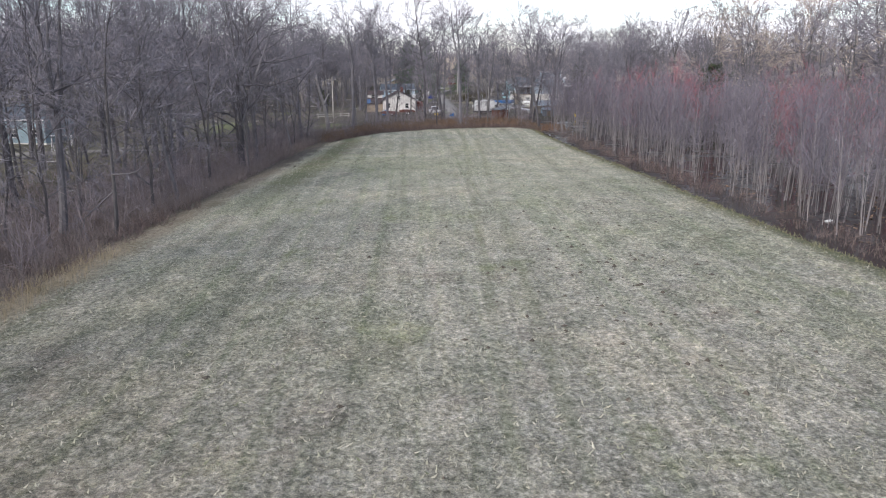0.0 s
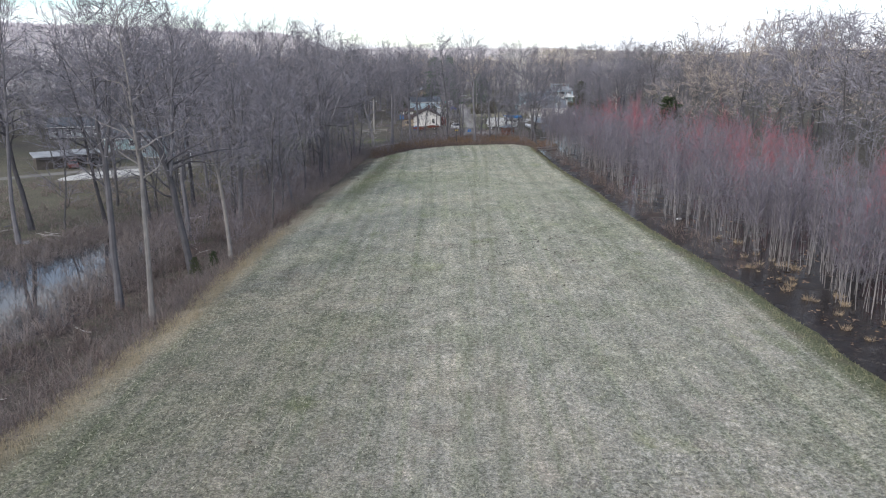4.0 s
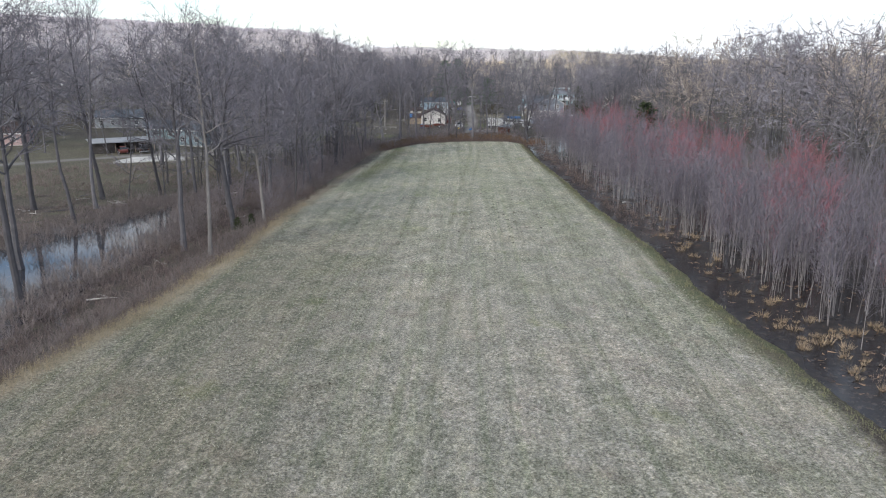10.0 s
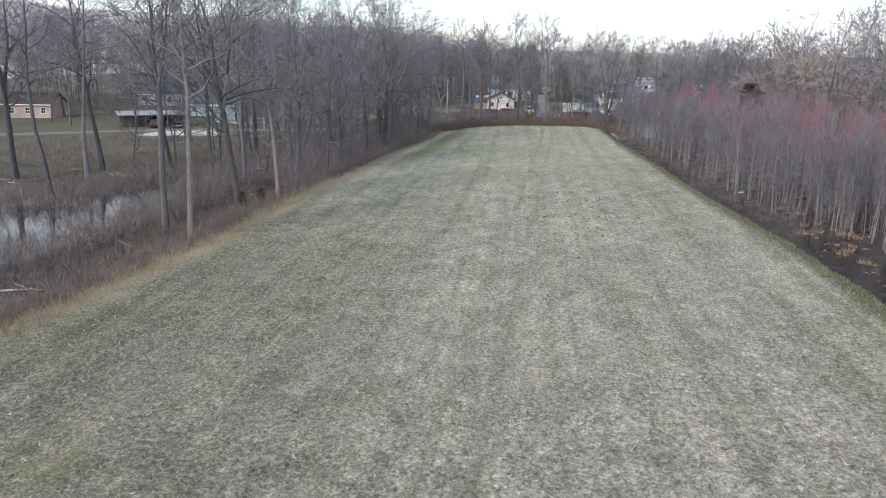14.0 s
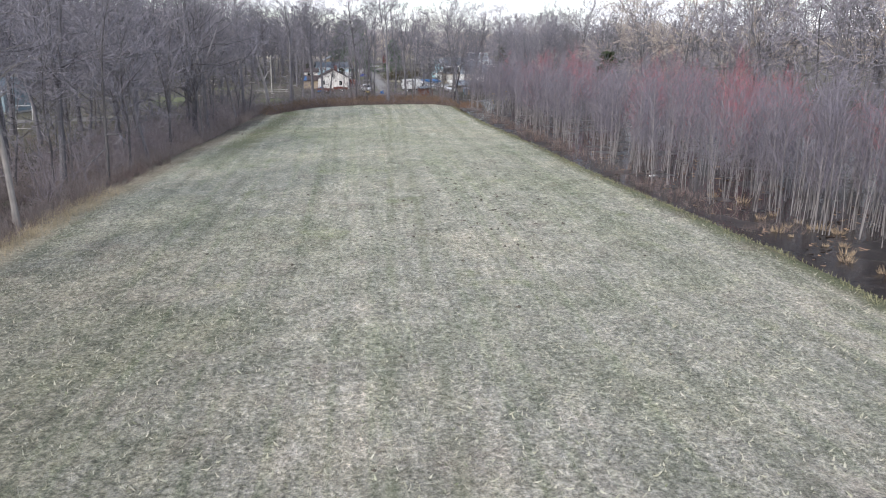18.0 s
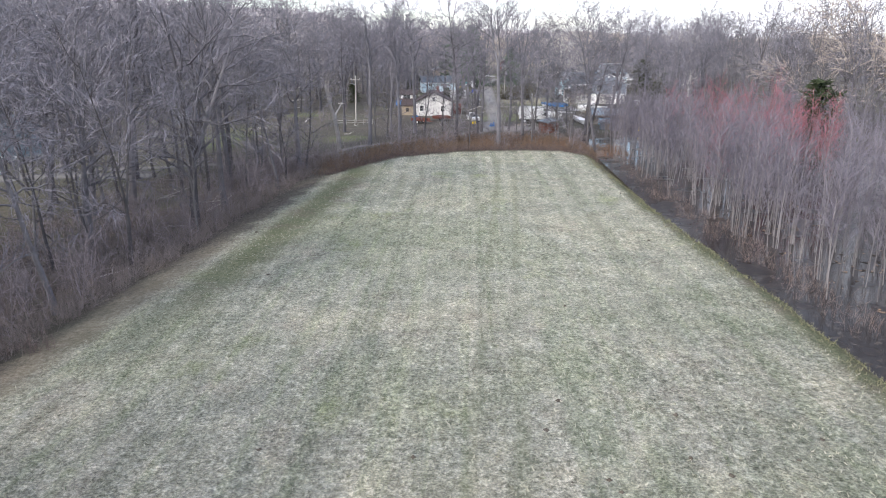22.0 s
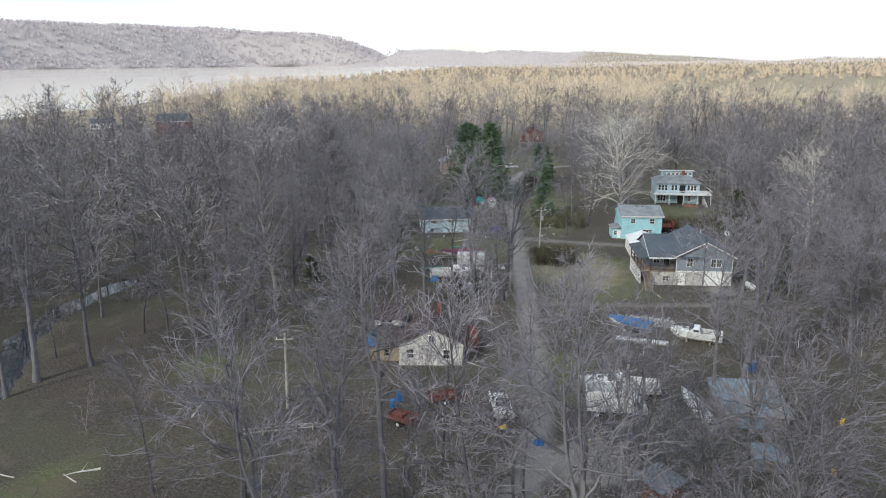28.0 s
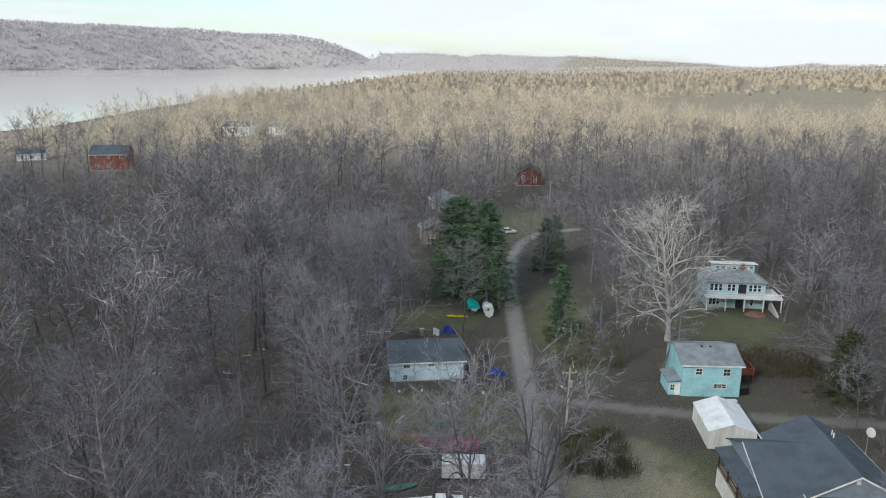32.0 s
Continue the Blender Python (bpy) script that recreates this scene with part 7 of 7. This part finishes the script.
front = scatter(prng, 300, 18, 34, 30, 176, lambda x, y: in_thicket(x, y) and x - at(RIGHT_EDGE, y) < 12, 0.8)
for i, (x, y) in enumerate(front):
    red = wave(x, y, 0.13, 0.8) > 0.2 and x - at(RIGHT_EDGE, y) > 8 and prng.random() < 0.35
    var = SAP[int(prng.integers(5))]
    if len(var) == 2:
        var += [as_mesh("trunk", var[0], STEM), as_mesh("crown", var[1], MAUVE)]
        var += [as_mesh("crown", var[1], RED)]
    tree_thing("sapling", [None, None, var[2], var[4] if red else var[3]], None, placed(x, y, prng, 0.8, 1.1), "slender red-budded sapling standing in dark flood water" if red else "slender pale-barked sapling standing in dark flood water", "sapling", "flooded sapling thicket")
for k, (mat, n, lab) in enumerate(((MAUVE, 640, "mauve-grey leafless sapling thicket"), (RED, 330, "red-budded leafless sapling thicket"))):
    joined("sapling_thicket", scatter(prng, int(n * 1.12), 24, 64, -30, 178, lambda x, y: in_thicket(x, y) and (k == 0 or red_patch(x, y))), SAP, [STEM, mat], prng, lab, 0.75, 1.08 + 0.05 * k, "saplings")

joined("sapling_thicket", scatter(prng, 420, 30, 62, -30, 75, in_thicket), SAP, [STEM, MAUVE], prng, "dense mauve-grey sapling thicket over the flooded ground", 0.75, 1.05, "saplings")

# woods that stay far off
woods = scatter(prng, 85, 59, 84, -10, 200, lambda x, y: open_ground(x, y, 3), 3.2) + scatter(prng, 150, 70, 150, -30, 200, lambda x, y: open_ground(x, y, 3))
joined("woods", woods, MID, [WOOD_BARK, TWIG, TWIG, DARK_TWIG, WARM_TWIG], prng, "tall grey-tan leafless woods behind the thicket", 0.8, 1.4)
woods = scatter(prng, 60, -150, -70, 128, 230, lambda x, y: open_ground(x, y, 4) and gap_to(LEFT_DRIVE, x, y) > 5, 4.0) + scatter(prng, 80, -180, -72, 20, 240, lambda x, y: open_ground(x, y, 4) and gap_to(LEFT_DRIVE, x, y) > 5 and not (75 < y < 140 and x > -92))
joined("woods", woods, MID, [WOOD_BARK, DARK_TWIG, TWIG, PALE_TWIG], prng, "grey leafless woods behind the wet meadow", 0.9, 1.2)
def plain(x, y):
    return x > near_shore(y) + 8 and open_ground(x, y, 5) and not (x > 150 + (y - 760) * 0.1 and 760 < y + 0.2 * x and y < 1000) and (abs(x - 14) > 7 or y > 420)


joined("woods", scatter(prng, 230, -200, 180, 338, 480, lambda x, y: plain(x, y) and wave(x, y, 0.05, 0.3) > -0.4, 4.5), LOW, [WOOD_BARK, DARK_TWIG, TWIG, PALE_TWIG], prng, "grey leafless woods beyond the village", 0.75, 1.25)
joined("woods", scatter(prng, 560, -260, 240, 340, 520, lambda x, y: plain(x, y) and (x > -120 or wave(x, y, 0.05, 0.3) > 0.25)), HAZE, [WOOD_BARK, DARK_TWIG, TWIG, PALE_TWIG], prng, "thick grey leafless woods beyond the village", 0.55, 1.05)
joined("woods", scatter(prng, 1900, -300, 420, 470, 1000, lambda x, y: plain(x, y) and x > near_shore(y) + 30), HAZE, [WOOD_BARK, SUNLIT_PLAIN_TWIG, WARM_TWIG, SUNLIT_PLAIN_TWIG], prng, "tan leafless woods along the river plain", 0.6, 1.15)
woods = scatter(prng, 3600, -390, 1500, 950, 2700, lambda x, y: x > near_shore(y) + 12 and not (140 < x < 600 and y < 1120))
joined("woods", woods, FAR, [WOOD_BARK, SUNLIT_PLAIN_TWIG, WARM_TWIG, SUNLIT_PLAIN_TWIG], prng, "distant tan leafless woods along the river plain", 0.55, 0.85)
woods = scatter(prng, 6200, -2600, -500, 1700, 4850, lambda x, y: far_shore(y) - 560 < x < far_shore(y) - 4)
joined("woods", woods, FAR, [WOOD_BARK, HAZY_HILL_TWIG, HAZY_HILL_TWIG], prng, "haze-paled leafless forest on the far river hills", 1.0, 1.5)
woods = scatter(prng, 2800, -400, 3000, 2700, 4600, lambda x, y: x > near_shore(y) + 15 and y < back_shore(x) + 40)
joined("woods", woods, FAR, [WOOD_BARK, HAZY_HILL_TWIG, SUNLIT_PLAIN_TWIG, HAZY_HILL_TWIG], prng, "haze-paled leafless forest at the end of the river plain", 0.6, 0.9)
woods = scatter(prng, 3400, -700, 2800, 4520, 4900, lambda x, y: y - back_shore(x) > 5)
joined("woods", woods, FAR, [WOOD_BARK, HAZY_HILL_TWIG, HAZY_HILL_TWIG], prng, "haze-paled leafless forest on the horizon hills", 0.5, 0.8)


def brush(name, spots, mat, label, h0, h1, rng, w=0.012, n=6, lean=0.45, twigs=2):
    """Tangled dry stems joined into one mesh."""
    xy = np.repeat(np.array(spots), n, 0) + rng.normal(0, 0.3, (len(spots) * n, 2))
    k = len(xy)
    p = np.concatenate([xy, (height(xy[:, 0], xy[:, 1]) - 0.05)[:, None]], 1)
    tilt, spin = np.abs(rng.normal(0, lean, k)), rng.uniform(0, 6.28, k)
    d = np.stack([np.sin(tilt) * np.cos(spin), np.sin(tilt) * np.sin(spin), np.cos(tilt)], 1)
    e = p + d * rng.uniform(h0, h1, k)[:, None]
    P, E, W = [p], [e], [np.full(k, w)]
    for _ in range(twigs):
        m = p + (e - p) * rng.uniform(0.3, 0.85, k)[:, None]
        dd = d + rng.normal(0, 0.55, (k, 3))
        P.append(m)
        E.append(m + dd * (h1 * rng.uniform(0.2, 0.42, k))[:, None])
        W.append(np.full(k, w * 0.8))
    P, E, W = np.concatenate(P), np.concatenate(E), np.concatenate(W)
    v = blades(P, E, W, rng.uniform(0, 6.28, len(P)))
    return tagged(new(name, mesh_of(name, v, np.arange(len(v)).reshape(-1, 3), mat)), label, "brush", kind="stuff")


THICKET = two_tone("undergrowth_twigs", (0.285, 0.25, 0.258), (0.15, 0.13, 0.138))
spots = scatter(prng, 2600, -40, -14, 12, 160, lambda x, y: (0.6 if y < 75 else 2.4) < at(LEFT_EDGE, y) - x < (4.5 if y < 75 else 11) + 0.6 * wave(x, y, 0.4) and gap_to(ROAD, x, y) > 2)
brush("brush", spots, BRUSH, "dark brown leafless brush along the field's bank", 0.3, 1.5, prng, 0.013, 5, 0.6, 5)
spots = scatter(prng, 1500, -42, -14, 72, 162, lambda x, y: 3.4 < at(LEFT_EDGE, y) - x < 16 and gap_to(ROAD, x, y) > 2)
joined("undergrowth", spots[:260], BUSH, [THICKET, THICKET], prng, "tangled leafless undergrowth below the edge trees", 0.4, 0.9, "shrubs")
spots = scatter(prng, 2200, -75, 75, 168, 330, lambda x, y: in_village(x, y) and (x < -12 or x > 38) and gap_to(LANE, x, y) > 4)
joined("undergrowth", spots[:150], BUSH, [THICKET, THICKET], prng, "grey-brown leafless undergrowth on the woods floor", 0.4, 0.95, "shrubs")
spots = scatter(prng, 1500, -16, 19, 132, 176, lambda x, y: 0.8 < y - far_edge(x) < 13 and gap_to(ROAD, x, y) > 2)
brush("brush", spots, two_tone("tawny_brush", (0.225, 0.16, 0.115), (0.12, 0.09, 0.07)), "tawny leafless brush across the field's end", 0.4, 1.4, prng, 0.016, 6, 0.65, 4)
joined("undergrowth", spots[:100], BUSH, [THICKET, THICKET], prng, "leafless shrubs across the field's end", 0.4, 0.85, "shrubs")
spots = scatter(prng, 1500, -15, 19, 132, 166, lambda x, y: -0.3 < y - far_edge(x) < 3.2)
brush("brush", spots, RUST_BRUSH, "rust-brown dry weeds at the field's far edge", 0.25, 0.9, prng, 0.012)
spots = scatter(prng, 520, 2, 24, 158, 176, lambda x, y: 1 < y - far_edge(x) < 13 and gap_to(ROAD, x, y) > 2.5 and wave(x, y, 0.5, 0.9) > -0.3)
brush("brush", spots, two_tone("russet_brush", (0.24, 0.155, 0.105), (0.14, 0.09, 0.068)), "russet dead brush at the corner by the flood water", 0.4, 1.3, prng, 0.018, 6, 0.5, 3)
spots = scatter(prng, 1500, -40, -16, -30, 75, lambda x, y: abs(at(LEFT_EDGE, y) - x - 0.4) < 1.0)
brush("dry_grass", spots, STRAW, "tall straw-coloured grass along the field's bank", 0.3, 0.8, prng, 0.012, 5, 0.35)
spots = scatter(prng, 2600, -45, -19, -30, 90, lambda x, y: 0.8 < at(LEFT_EDGE, y) - x < 12 + 2 * wave(x, y, 0.4) and not inside(POND, np.array(x), np.array(y)))
brush("brush", spots, RUST_BRUSH, "low reddish-brown brush on the bank slope", 0.3, 1.2, prng, 0.016, 5, 0.6, 4)

# plants with a look of their own
SYC = list(bare_tree(81, 22, 0.12, 0.44, 36, 1.3, twigs=9, fine=5, lift=0.02, twig_w=0.03))
tree_thing("sycamore", SYC, (PALE_BARK, PALE_BARK), placed(31.4, 295, prng, 1.0, 1.01), "large white-barked sycamore with spreading bare limbs", "tree")
tree_thing("sycamore", SYC, None, placed(62, 268, prng, 0.8, 0.85), "tall white-barked leafless sycamore leaning over the lane", "tree")
tree_thing("sycamore", SYC[:2], (MOTTLED, TWIG), placed(-33, 236, prng, 0.72, 0.8), "pale-limbed leafless sycamore in the village woods", "tree")
ASH = list(bare_tree(24, 11, 0.10, 0.13, 20, 1.15, fork=True, forks=3, twigs=8, fine=5, lift=0.01, twig_w=0.02))
for x, y, k in ((18.6, 180.5, 1.0), (15.8, 184.0, 0.75), (-0.5, 170.5, 0.8), (6.5, 171.5, 0.7)):
    tree_thing("bare_tree", ASH, (MOTTLED, PALE_TWIG), placed(x, y, prng, k, k + 0.03), "small pale-barked tree with a tangled bare crown", "tree", "village trees")
PINE, SPIRE, CED = list(conifer(91, 19, 7.2, 24, 12, 0.05, 0.15, 11, 0.95)), list(conifer(92, 12.5, 3.5, 18, 10, 0.05, 0.2, 9, 0.65)), list(conifer(93, 9.5, 4.2, 16, 11, 0.02, 0.05, 11, 0.6))
for x, y, lo in ((-5.0, 316.5, 0.98), (1.6, 312.5, 1.0), (1.4, 321, 0.9), (-3.5, 326, 0.95)):
    tree_thing("pine_tree", PINE, (BARK, NEEDLE), placed(x, y, prng, lo, lo + 0.02), "dense dark green pine beside the lane", "pine tree", "pines beside the lane")
for x, y, lo in ((13.6, 295.4, 0.95), (14.6, 336, 1.0), (18.5, 346, 0.85)):
    tree_thing("spruce_tree", SPIRE, (BARK, NEEDLE), placed(x, y, prng, lo, lo + 0.02), "narrow dark green evergreen beside the lane", "evergreen tree", "pines beside the lane")
for x, y, lo in ((49.9, 274, 1.0), (54.5, 263, 0.75), (46.5, 240, 0.6), (47.5, 157, 1.2), (-25.0, 60.2, 0.2), (-23.8, 62.0, 0.16), (-16, 262, 0.5), (-4.5, 233, 0.45), (-1.0, 236, 0.4), (-28, 240, 0.5), (44, 247, 0.45)):
    tree_thing("cedar", CED, (BARK, CEDAR), placed(x, y, prng, lo, lo + 0.03), "dull green cedar, thick to the ground", "cedar", "cedars")
spots = scatter(prng, 130, 9, 17, 252, 262) + scatter(prng, 260, 36, 52, 280, 290) + scatter(prng, 90, 11, 22, 282, 300)
brush("shrubs", spots, two_tone("dull_green_shrub", (0.10, 0.10, 0.06), (0.075, 0.06, 0.045)), "dull brown-green shrubs beside the lane", 0.6, 2.0, prng, 0.03, 10, 0.5, 4)
stump = new("broken_tree")
stump.matrix_world = Matrix.Translation((-1.2, 274.2, float(height(-1.2, 274.2))))
tagged(stump, "storm-broken tree with a split yellow trunk", "tree")
snag = Wood()
rng_s = np.random.default_rng(5)
p0, r0, d0 = grown(rng_s, np.array([0, 0, -0.3]), np.array([0.02, 0, 1.0]), 4.2, 0.55, 0.42, 4, 0.03, 0)
snag.limb(p0, r0, 9)
for ang, spin, ln in ((0.75, 0.1, 8.5), (0.5, 2.2, 5.0), (0.6, 4.0, 4.5), (0.9, 5.3, 4.0)):
    pl, rl, dl = grown(rng_s, p0[-1] - np.array([0, 0, 0.4]), turned(np.array([0, 0, 1.0]), ang, spin), ln, 0.22, 0.03, 6, 0.14, 0.03)
    snag.limb(pl, rl, 5)
    for i in range(2, 7):
        for _ in range(5):
            q = pl[i - 1] + (pl[i] - pl[i - 1]) * rng_s.random()
            snag.twig(q, q + turned(dl, rng_s.uniform(0.4, 1.1), rng_s.uniform(0, 6.28)) * rng_s.uniform(0.6, 1.8), 0.02, rng_s)
ob = new("trunk", as_mesh("trunk", snag.arrays(), BARK))
ob.parent = stump
split = Wood()
split.limb([p0[-1] - np.array([0, 0, 0.5]), p0[-1] + np.array([0.1, -0.1, 1.5])], [0.40, 0.03], 6)
split.limb([p0[-1] + np.array([0.2, -0.15, -0.6]), p0[-1] + np.array([0.5, -0.2, 0.9])], [0.2, 0.02], 5)
ob = new("split_wood", as_mesh("split_wood", split.arrays(), STRAW))
ob.parent = stump
ob["label"] = "splintered yellow heartwood"

stub = new("snapped_tree")
stub.matrix_world = Matrix.Translation((-17.6, 161.5, float(height(-17.6, 161.5))))
tagged(stub, "dead snapped trunk with a bare jagged top", "tree")
dead = Wood()
p1, r1, d1 = grown(rng_s, np.array([0, 0, -0.3]), np.array([-0.03, 0, 1.0]), 9.5, 0.38, 0.16, 7, 0.05, 0)
dead.limb(p1, r1, 8)
p2, r2, d2 = grown(rng_s, p1[3], turned(np.array([0, 0, 1.0]), 0.7, 0.2), 4.2, 0.2, 0.09, 4, 0.2, 0.08)
dead.limb(p2, r2, 6)
dead.limb([p1[-1], p1[-1] + np.array([0.05, 0.02, 0.9])], [0.16, 0.02], 5)
dead.limb([p2[-1], p2[-1] + np.array([0.5, 0.1, 0.1])], [0.1, 0.02], 5)
ob = new("trunk", as_mesh("trunk", dead.arrays(), MOTTLED))
ob.parent = stub

# marsh tussocks in the flood water, dead limbs, grass blades on the field
tuss = scatter(prng, 210, 27, 41, -14, 30, lambda x, y: x - at(RIGHT_EDGE, y) > 3.6 and wave(x, y, 0.6, 0.4) > -0.35) + scatter(prng, 46, 27, 35, 26, 75, lambda x, y: 4.0 < x - at(RIGHT_EDGE, y) < 9)
V = []
SEDGE = two_tone("dead_sedge", (0.37, 0.285, 0.195), (0.21, 0.16, 0.115))
rng_t = np.random.default_rng(9)
for k in range(3):
    n_b = 46
    a, rr = rng_t.uniform(0, 6.28, n_b), np.sqrt(rng_t.random(n_b)) * 0.3
    pb = np.stack([rr * np.cos(a), rr * np.sin(a), np.full(n_b, -0.25)], 1)
    eb = pb + np.stack([np.cos(a) * rng_t.uniform(0.1, 0.55, n_b), np.sin(a) * rng_t.uniform(0.1, 0.55, n_b), rng_t.uniform(0.4, 0.8, n_b)], 1)
    vb = blades(pb, eb, np.full(n_b, 0.035), rng_t.uniform(0, 6.28, n_b))
    V.append(mesh_of("tussock", vb, np.arange(len(vb)).reshape(-1, 3), SEDGE))
for x, y in tuss:
    ob = new("grass_tussock", V[int(prng.integers(3))])
    ob.matrix_world = Matrix.Translation((x, y, WET_LEVEL + 0.05)) @ Euler((0, 0, prng.uniform(0, 6.28))).to_matrix().to_4x4() @ Matrix.Scale(prng.uniform(0.35, 1.15), 4)
    tagged(ob, "straw-coloured sedge tussock standing in flood water", "grass tussock", "marsh tussocks")
k = 5200
lx = prng.uniform(25, 46, k)
ly = prng.uniform(-20, 130, k)
d_l = lx - at(RIGHT_EDGE, ly)
keep_l = (d_l > 2.6) & (d_l < 16) & (wave(lx, ly, 0.45, 1.1) + 0.5 * wave(lx, ly, 1.7, 0.4) > 0.05)
lx, ly = lx[keep_l], ly[keep_l]
pl_ = np.stack([lx, ly, np.full(len(lx), WET_LEVEL + 0.012)], 1)
ql_ = pl_ + np.stack([prng.normal(0, 0.22, len(lx)), prng.normal(0, 0.22, len(lx)), prng.uniform(0.0, 0.05, len(lx))], 1)
vl_ = blades(pl_, ql_, prng.uniform(0.05, 0.14, len(lx)), prng.normal(0, 0.35, len(lx)))
tagged(new("floating_leaves", mesh_of("floating_leaves", vl_, np.arange(len(vl_)).reshape(-1, 3), LEAF_LITTER)), "brown dead leaves floating in mats on the flood water", "leaves", kind="stuff")
spots = scatter(prng, 950, 16, 28, -12, 158, lambda x, y: -0.6 + 0.5 * wave(x, y, 0.9, 0.3) < x - at(RIGHT_EDGE, y) < 1.5 + 0.7 * wave(x, y, 0.6, 0.8))
brush("mossy_grass", spots, two_tone("mossy_grass_blades", (0.235, 0.23, 0.13), (0.13, 0.128, 0.085)), "ragged yellow-green moss and grass along the wet edge", 0.08, 0.32, prng, 0.03, 6, 0.8, 1)
spots = scatter(prng, 320, -54, -33, 22, 86, lambda x, y: bool(inside(POND, np.array(x), np.array(y))) and wave(x, y, 0.5, 0.6) > 0.0)
brush("flooded_brush", spots, BRUSH, "thin grey brush standing in the pond", 0.6, 1.9, prng, 0.016, 6, 0.4, 3)
reeds = scatter(prng, 700, 30, 46, -35, 20, lambda x, y: x - at(RIGHT_EDGE, y) > 6 + 1.5 * wave(x, y, 0.6))
brush("reeds", reeds, two_tone("dead_cattails", (0.36, 0.27, 0.21), (0.22, 0.165, 0.14)), "dead tan cattails crowding the marsh", 0.6, 1.7, prng, 0.014, 5, 0.22, 1)
spots = scatter(prng, 1500, -68, -28, 18, 96, lambda x, y: gap_to(POND + POND[:1], x, y) < (4.0 if not inside(POND, np.array(x), np.array(y)) else 2.2))
brush("brush", spots, BRUSH, "grey-brown leafless brush round the pond", 0.5, 2.0, prng, 0.02, 7, 0.5, 3)
spots = scatter(prng, 2400, -76, -26, 22, 118, lambda x, y: at(LEFT_EDGE, y) - x > 6 and wave(x, y, 0.21, 2.0) > -0.25 and not inside(POND, np.array(x), np.array(y)))
brush("dead_weeds", spots, two_tone("dead_weed_stems", (0.27, 0.225, 0.205), (0.15, 0.12, 0.115)), "low mauve-brown dead weeds over the wet meadow", 0.25, 1.1, prng, 0.022, 6, 0.7, 3)
spots = scatter(prng, 420, 18, 30, 60, 168, lambda x, y: 2.6 + 0.5 * wave(x, y, 0.7) < x - at(RIGHT_EDGE, y) < 6)
brush("flooded_brush", spots, RUST_BRUSH, "rusty dead brush standing in the flood water", 0.6, 1.3, prng, 0.016, 6, 0.5, 2)
logs = scatter(prng, 60, -60, -20, 20, 130, lambda x, y: at(LEFT_EDGE, y) - x > 3) + scatter(prng, 70, -60, 36, 176, 300, lambda x, y: in_village(x, y))
for x, y in logs:
    w = Wood()
    pts, rad, _ = grown(prng, np.array([0.0, 0.0, 0.08]), np.array([math.cos(x), math.sin(x), 0.03]), prng.uniform(1.5, 4.5), prng.uniform(0.05, 0.12), 0.02, 4, 0.09, 0)
    w.limb(pts, rad, 5)
    w.limb([pts[2], pts[2] + np.array([math.cos(y), math.sin(y), 0.35]) * 1.0], [0.04, 0.01], 4)
    ob = new("fallen_branch", as_mesh("fallen_branch", w.arrays(), PALE_BARK if prng.random() < 0.6 else BARK))
    ob.matrix_world = Matrix.Translation((x, y, float(height(x, y))))
    tagged(ob, "weathered fallen branch lying on the ground", "branch", "fallen branches")
n_g = 85000
gx, gy = prng.uniform(-27, 25, n_g), prng.uniform(0, 1, n_g) ** 1.25 * 150 - 10
ok_g = (gx > at(LEFT_EDGE, gy) + 0.3) & (gx < at(RIGHT_EDGE, gy) - 0.3) & (gy < far_edge(gx) - 0.5)
gx, gy = gx[ok_g], gy[ok_g]
pg = np.stack([gx, gy, height(gx, gy) - 0.02], 1)
eg = pg + np.stack([prng.normal(0, 0.10, len(gx)), prng.normal(0, 0.10, len(gx)), prng.uniform(0.06, 0.17, len(gx))], 1)
vg = blades(pg, eg, prng.uniform(0.015, 0.045, len(gx)), prng.uniform(0, 6.28, len(gx)))
tagged(new("field_grass", mesh_of("field_grass", vg, np.arange(len(vg)).reshape(-1, 3), BLADE)), "short dry grass tufts on the mown field", "grass", kind="stuff")
cx = np.concatenate([prng.normal(7.5, 3.6, 100), prng.uniform(-18, 19, 70)])
cy = np.concatenate([prng.normal(67, 8, 100), prng.uniform(6, 140, 70)])
cr = prng.uniform(0.05, 0.17, len(cx))
octa = np.array([(1, 0, 0), (0, 1, 0), (-1, 0, 0), (0, -1, 0), (0, 0, 0.6), (0, 0, -0.5)])
cv = octa[None] * cr[:, None, None] * prng.uniform(0.6, 1.3, (len(cx), 6, 1)) + np.stack([cx, cy, height(cx, cy)], 1)[:, None]
cf = np.array([(0, 1, 4), (1, 2, 4), (2, 3, 4), (3, 0, 4), (1, 0, 5), (2, 1, 5), (3, 2, 5), (0, 3, 5)])
cf = (cf[None] + 6 * np.arange(len(cx))[:, None, None]).reshape(-1, 3)
SOIL = surface("dark_damp_soil", (0.10, 0.084, 0.066), 0.95, vary=0.4, grain=20, bump=0.4)
tagged(new("soil_clods", mesh_of("soil_clods", cv.reshape(-1, 3), cf, SOIL)), "dark clods of soil turned up on the mown field", "soil", kind="stuff")
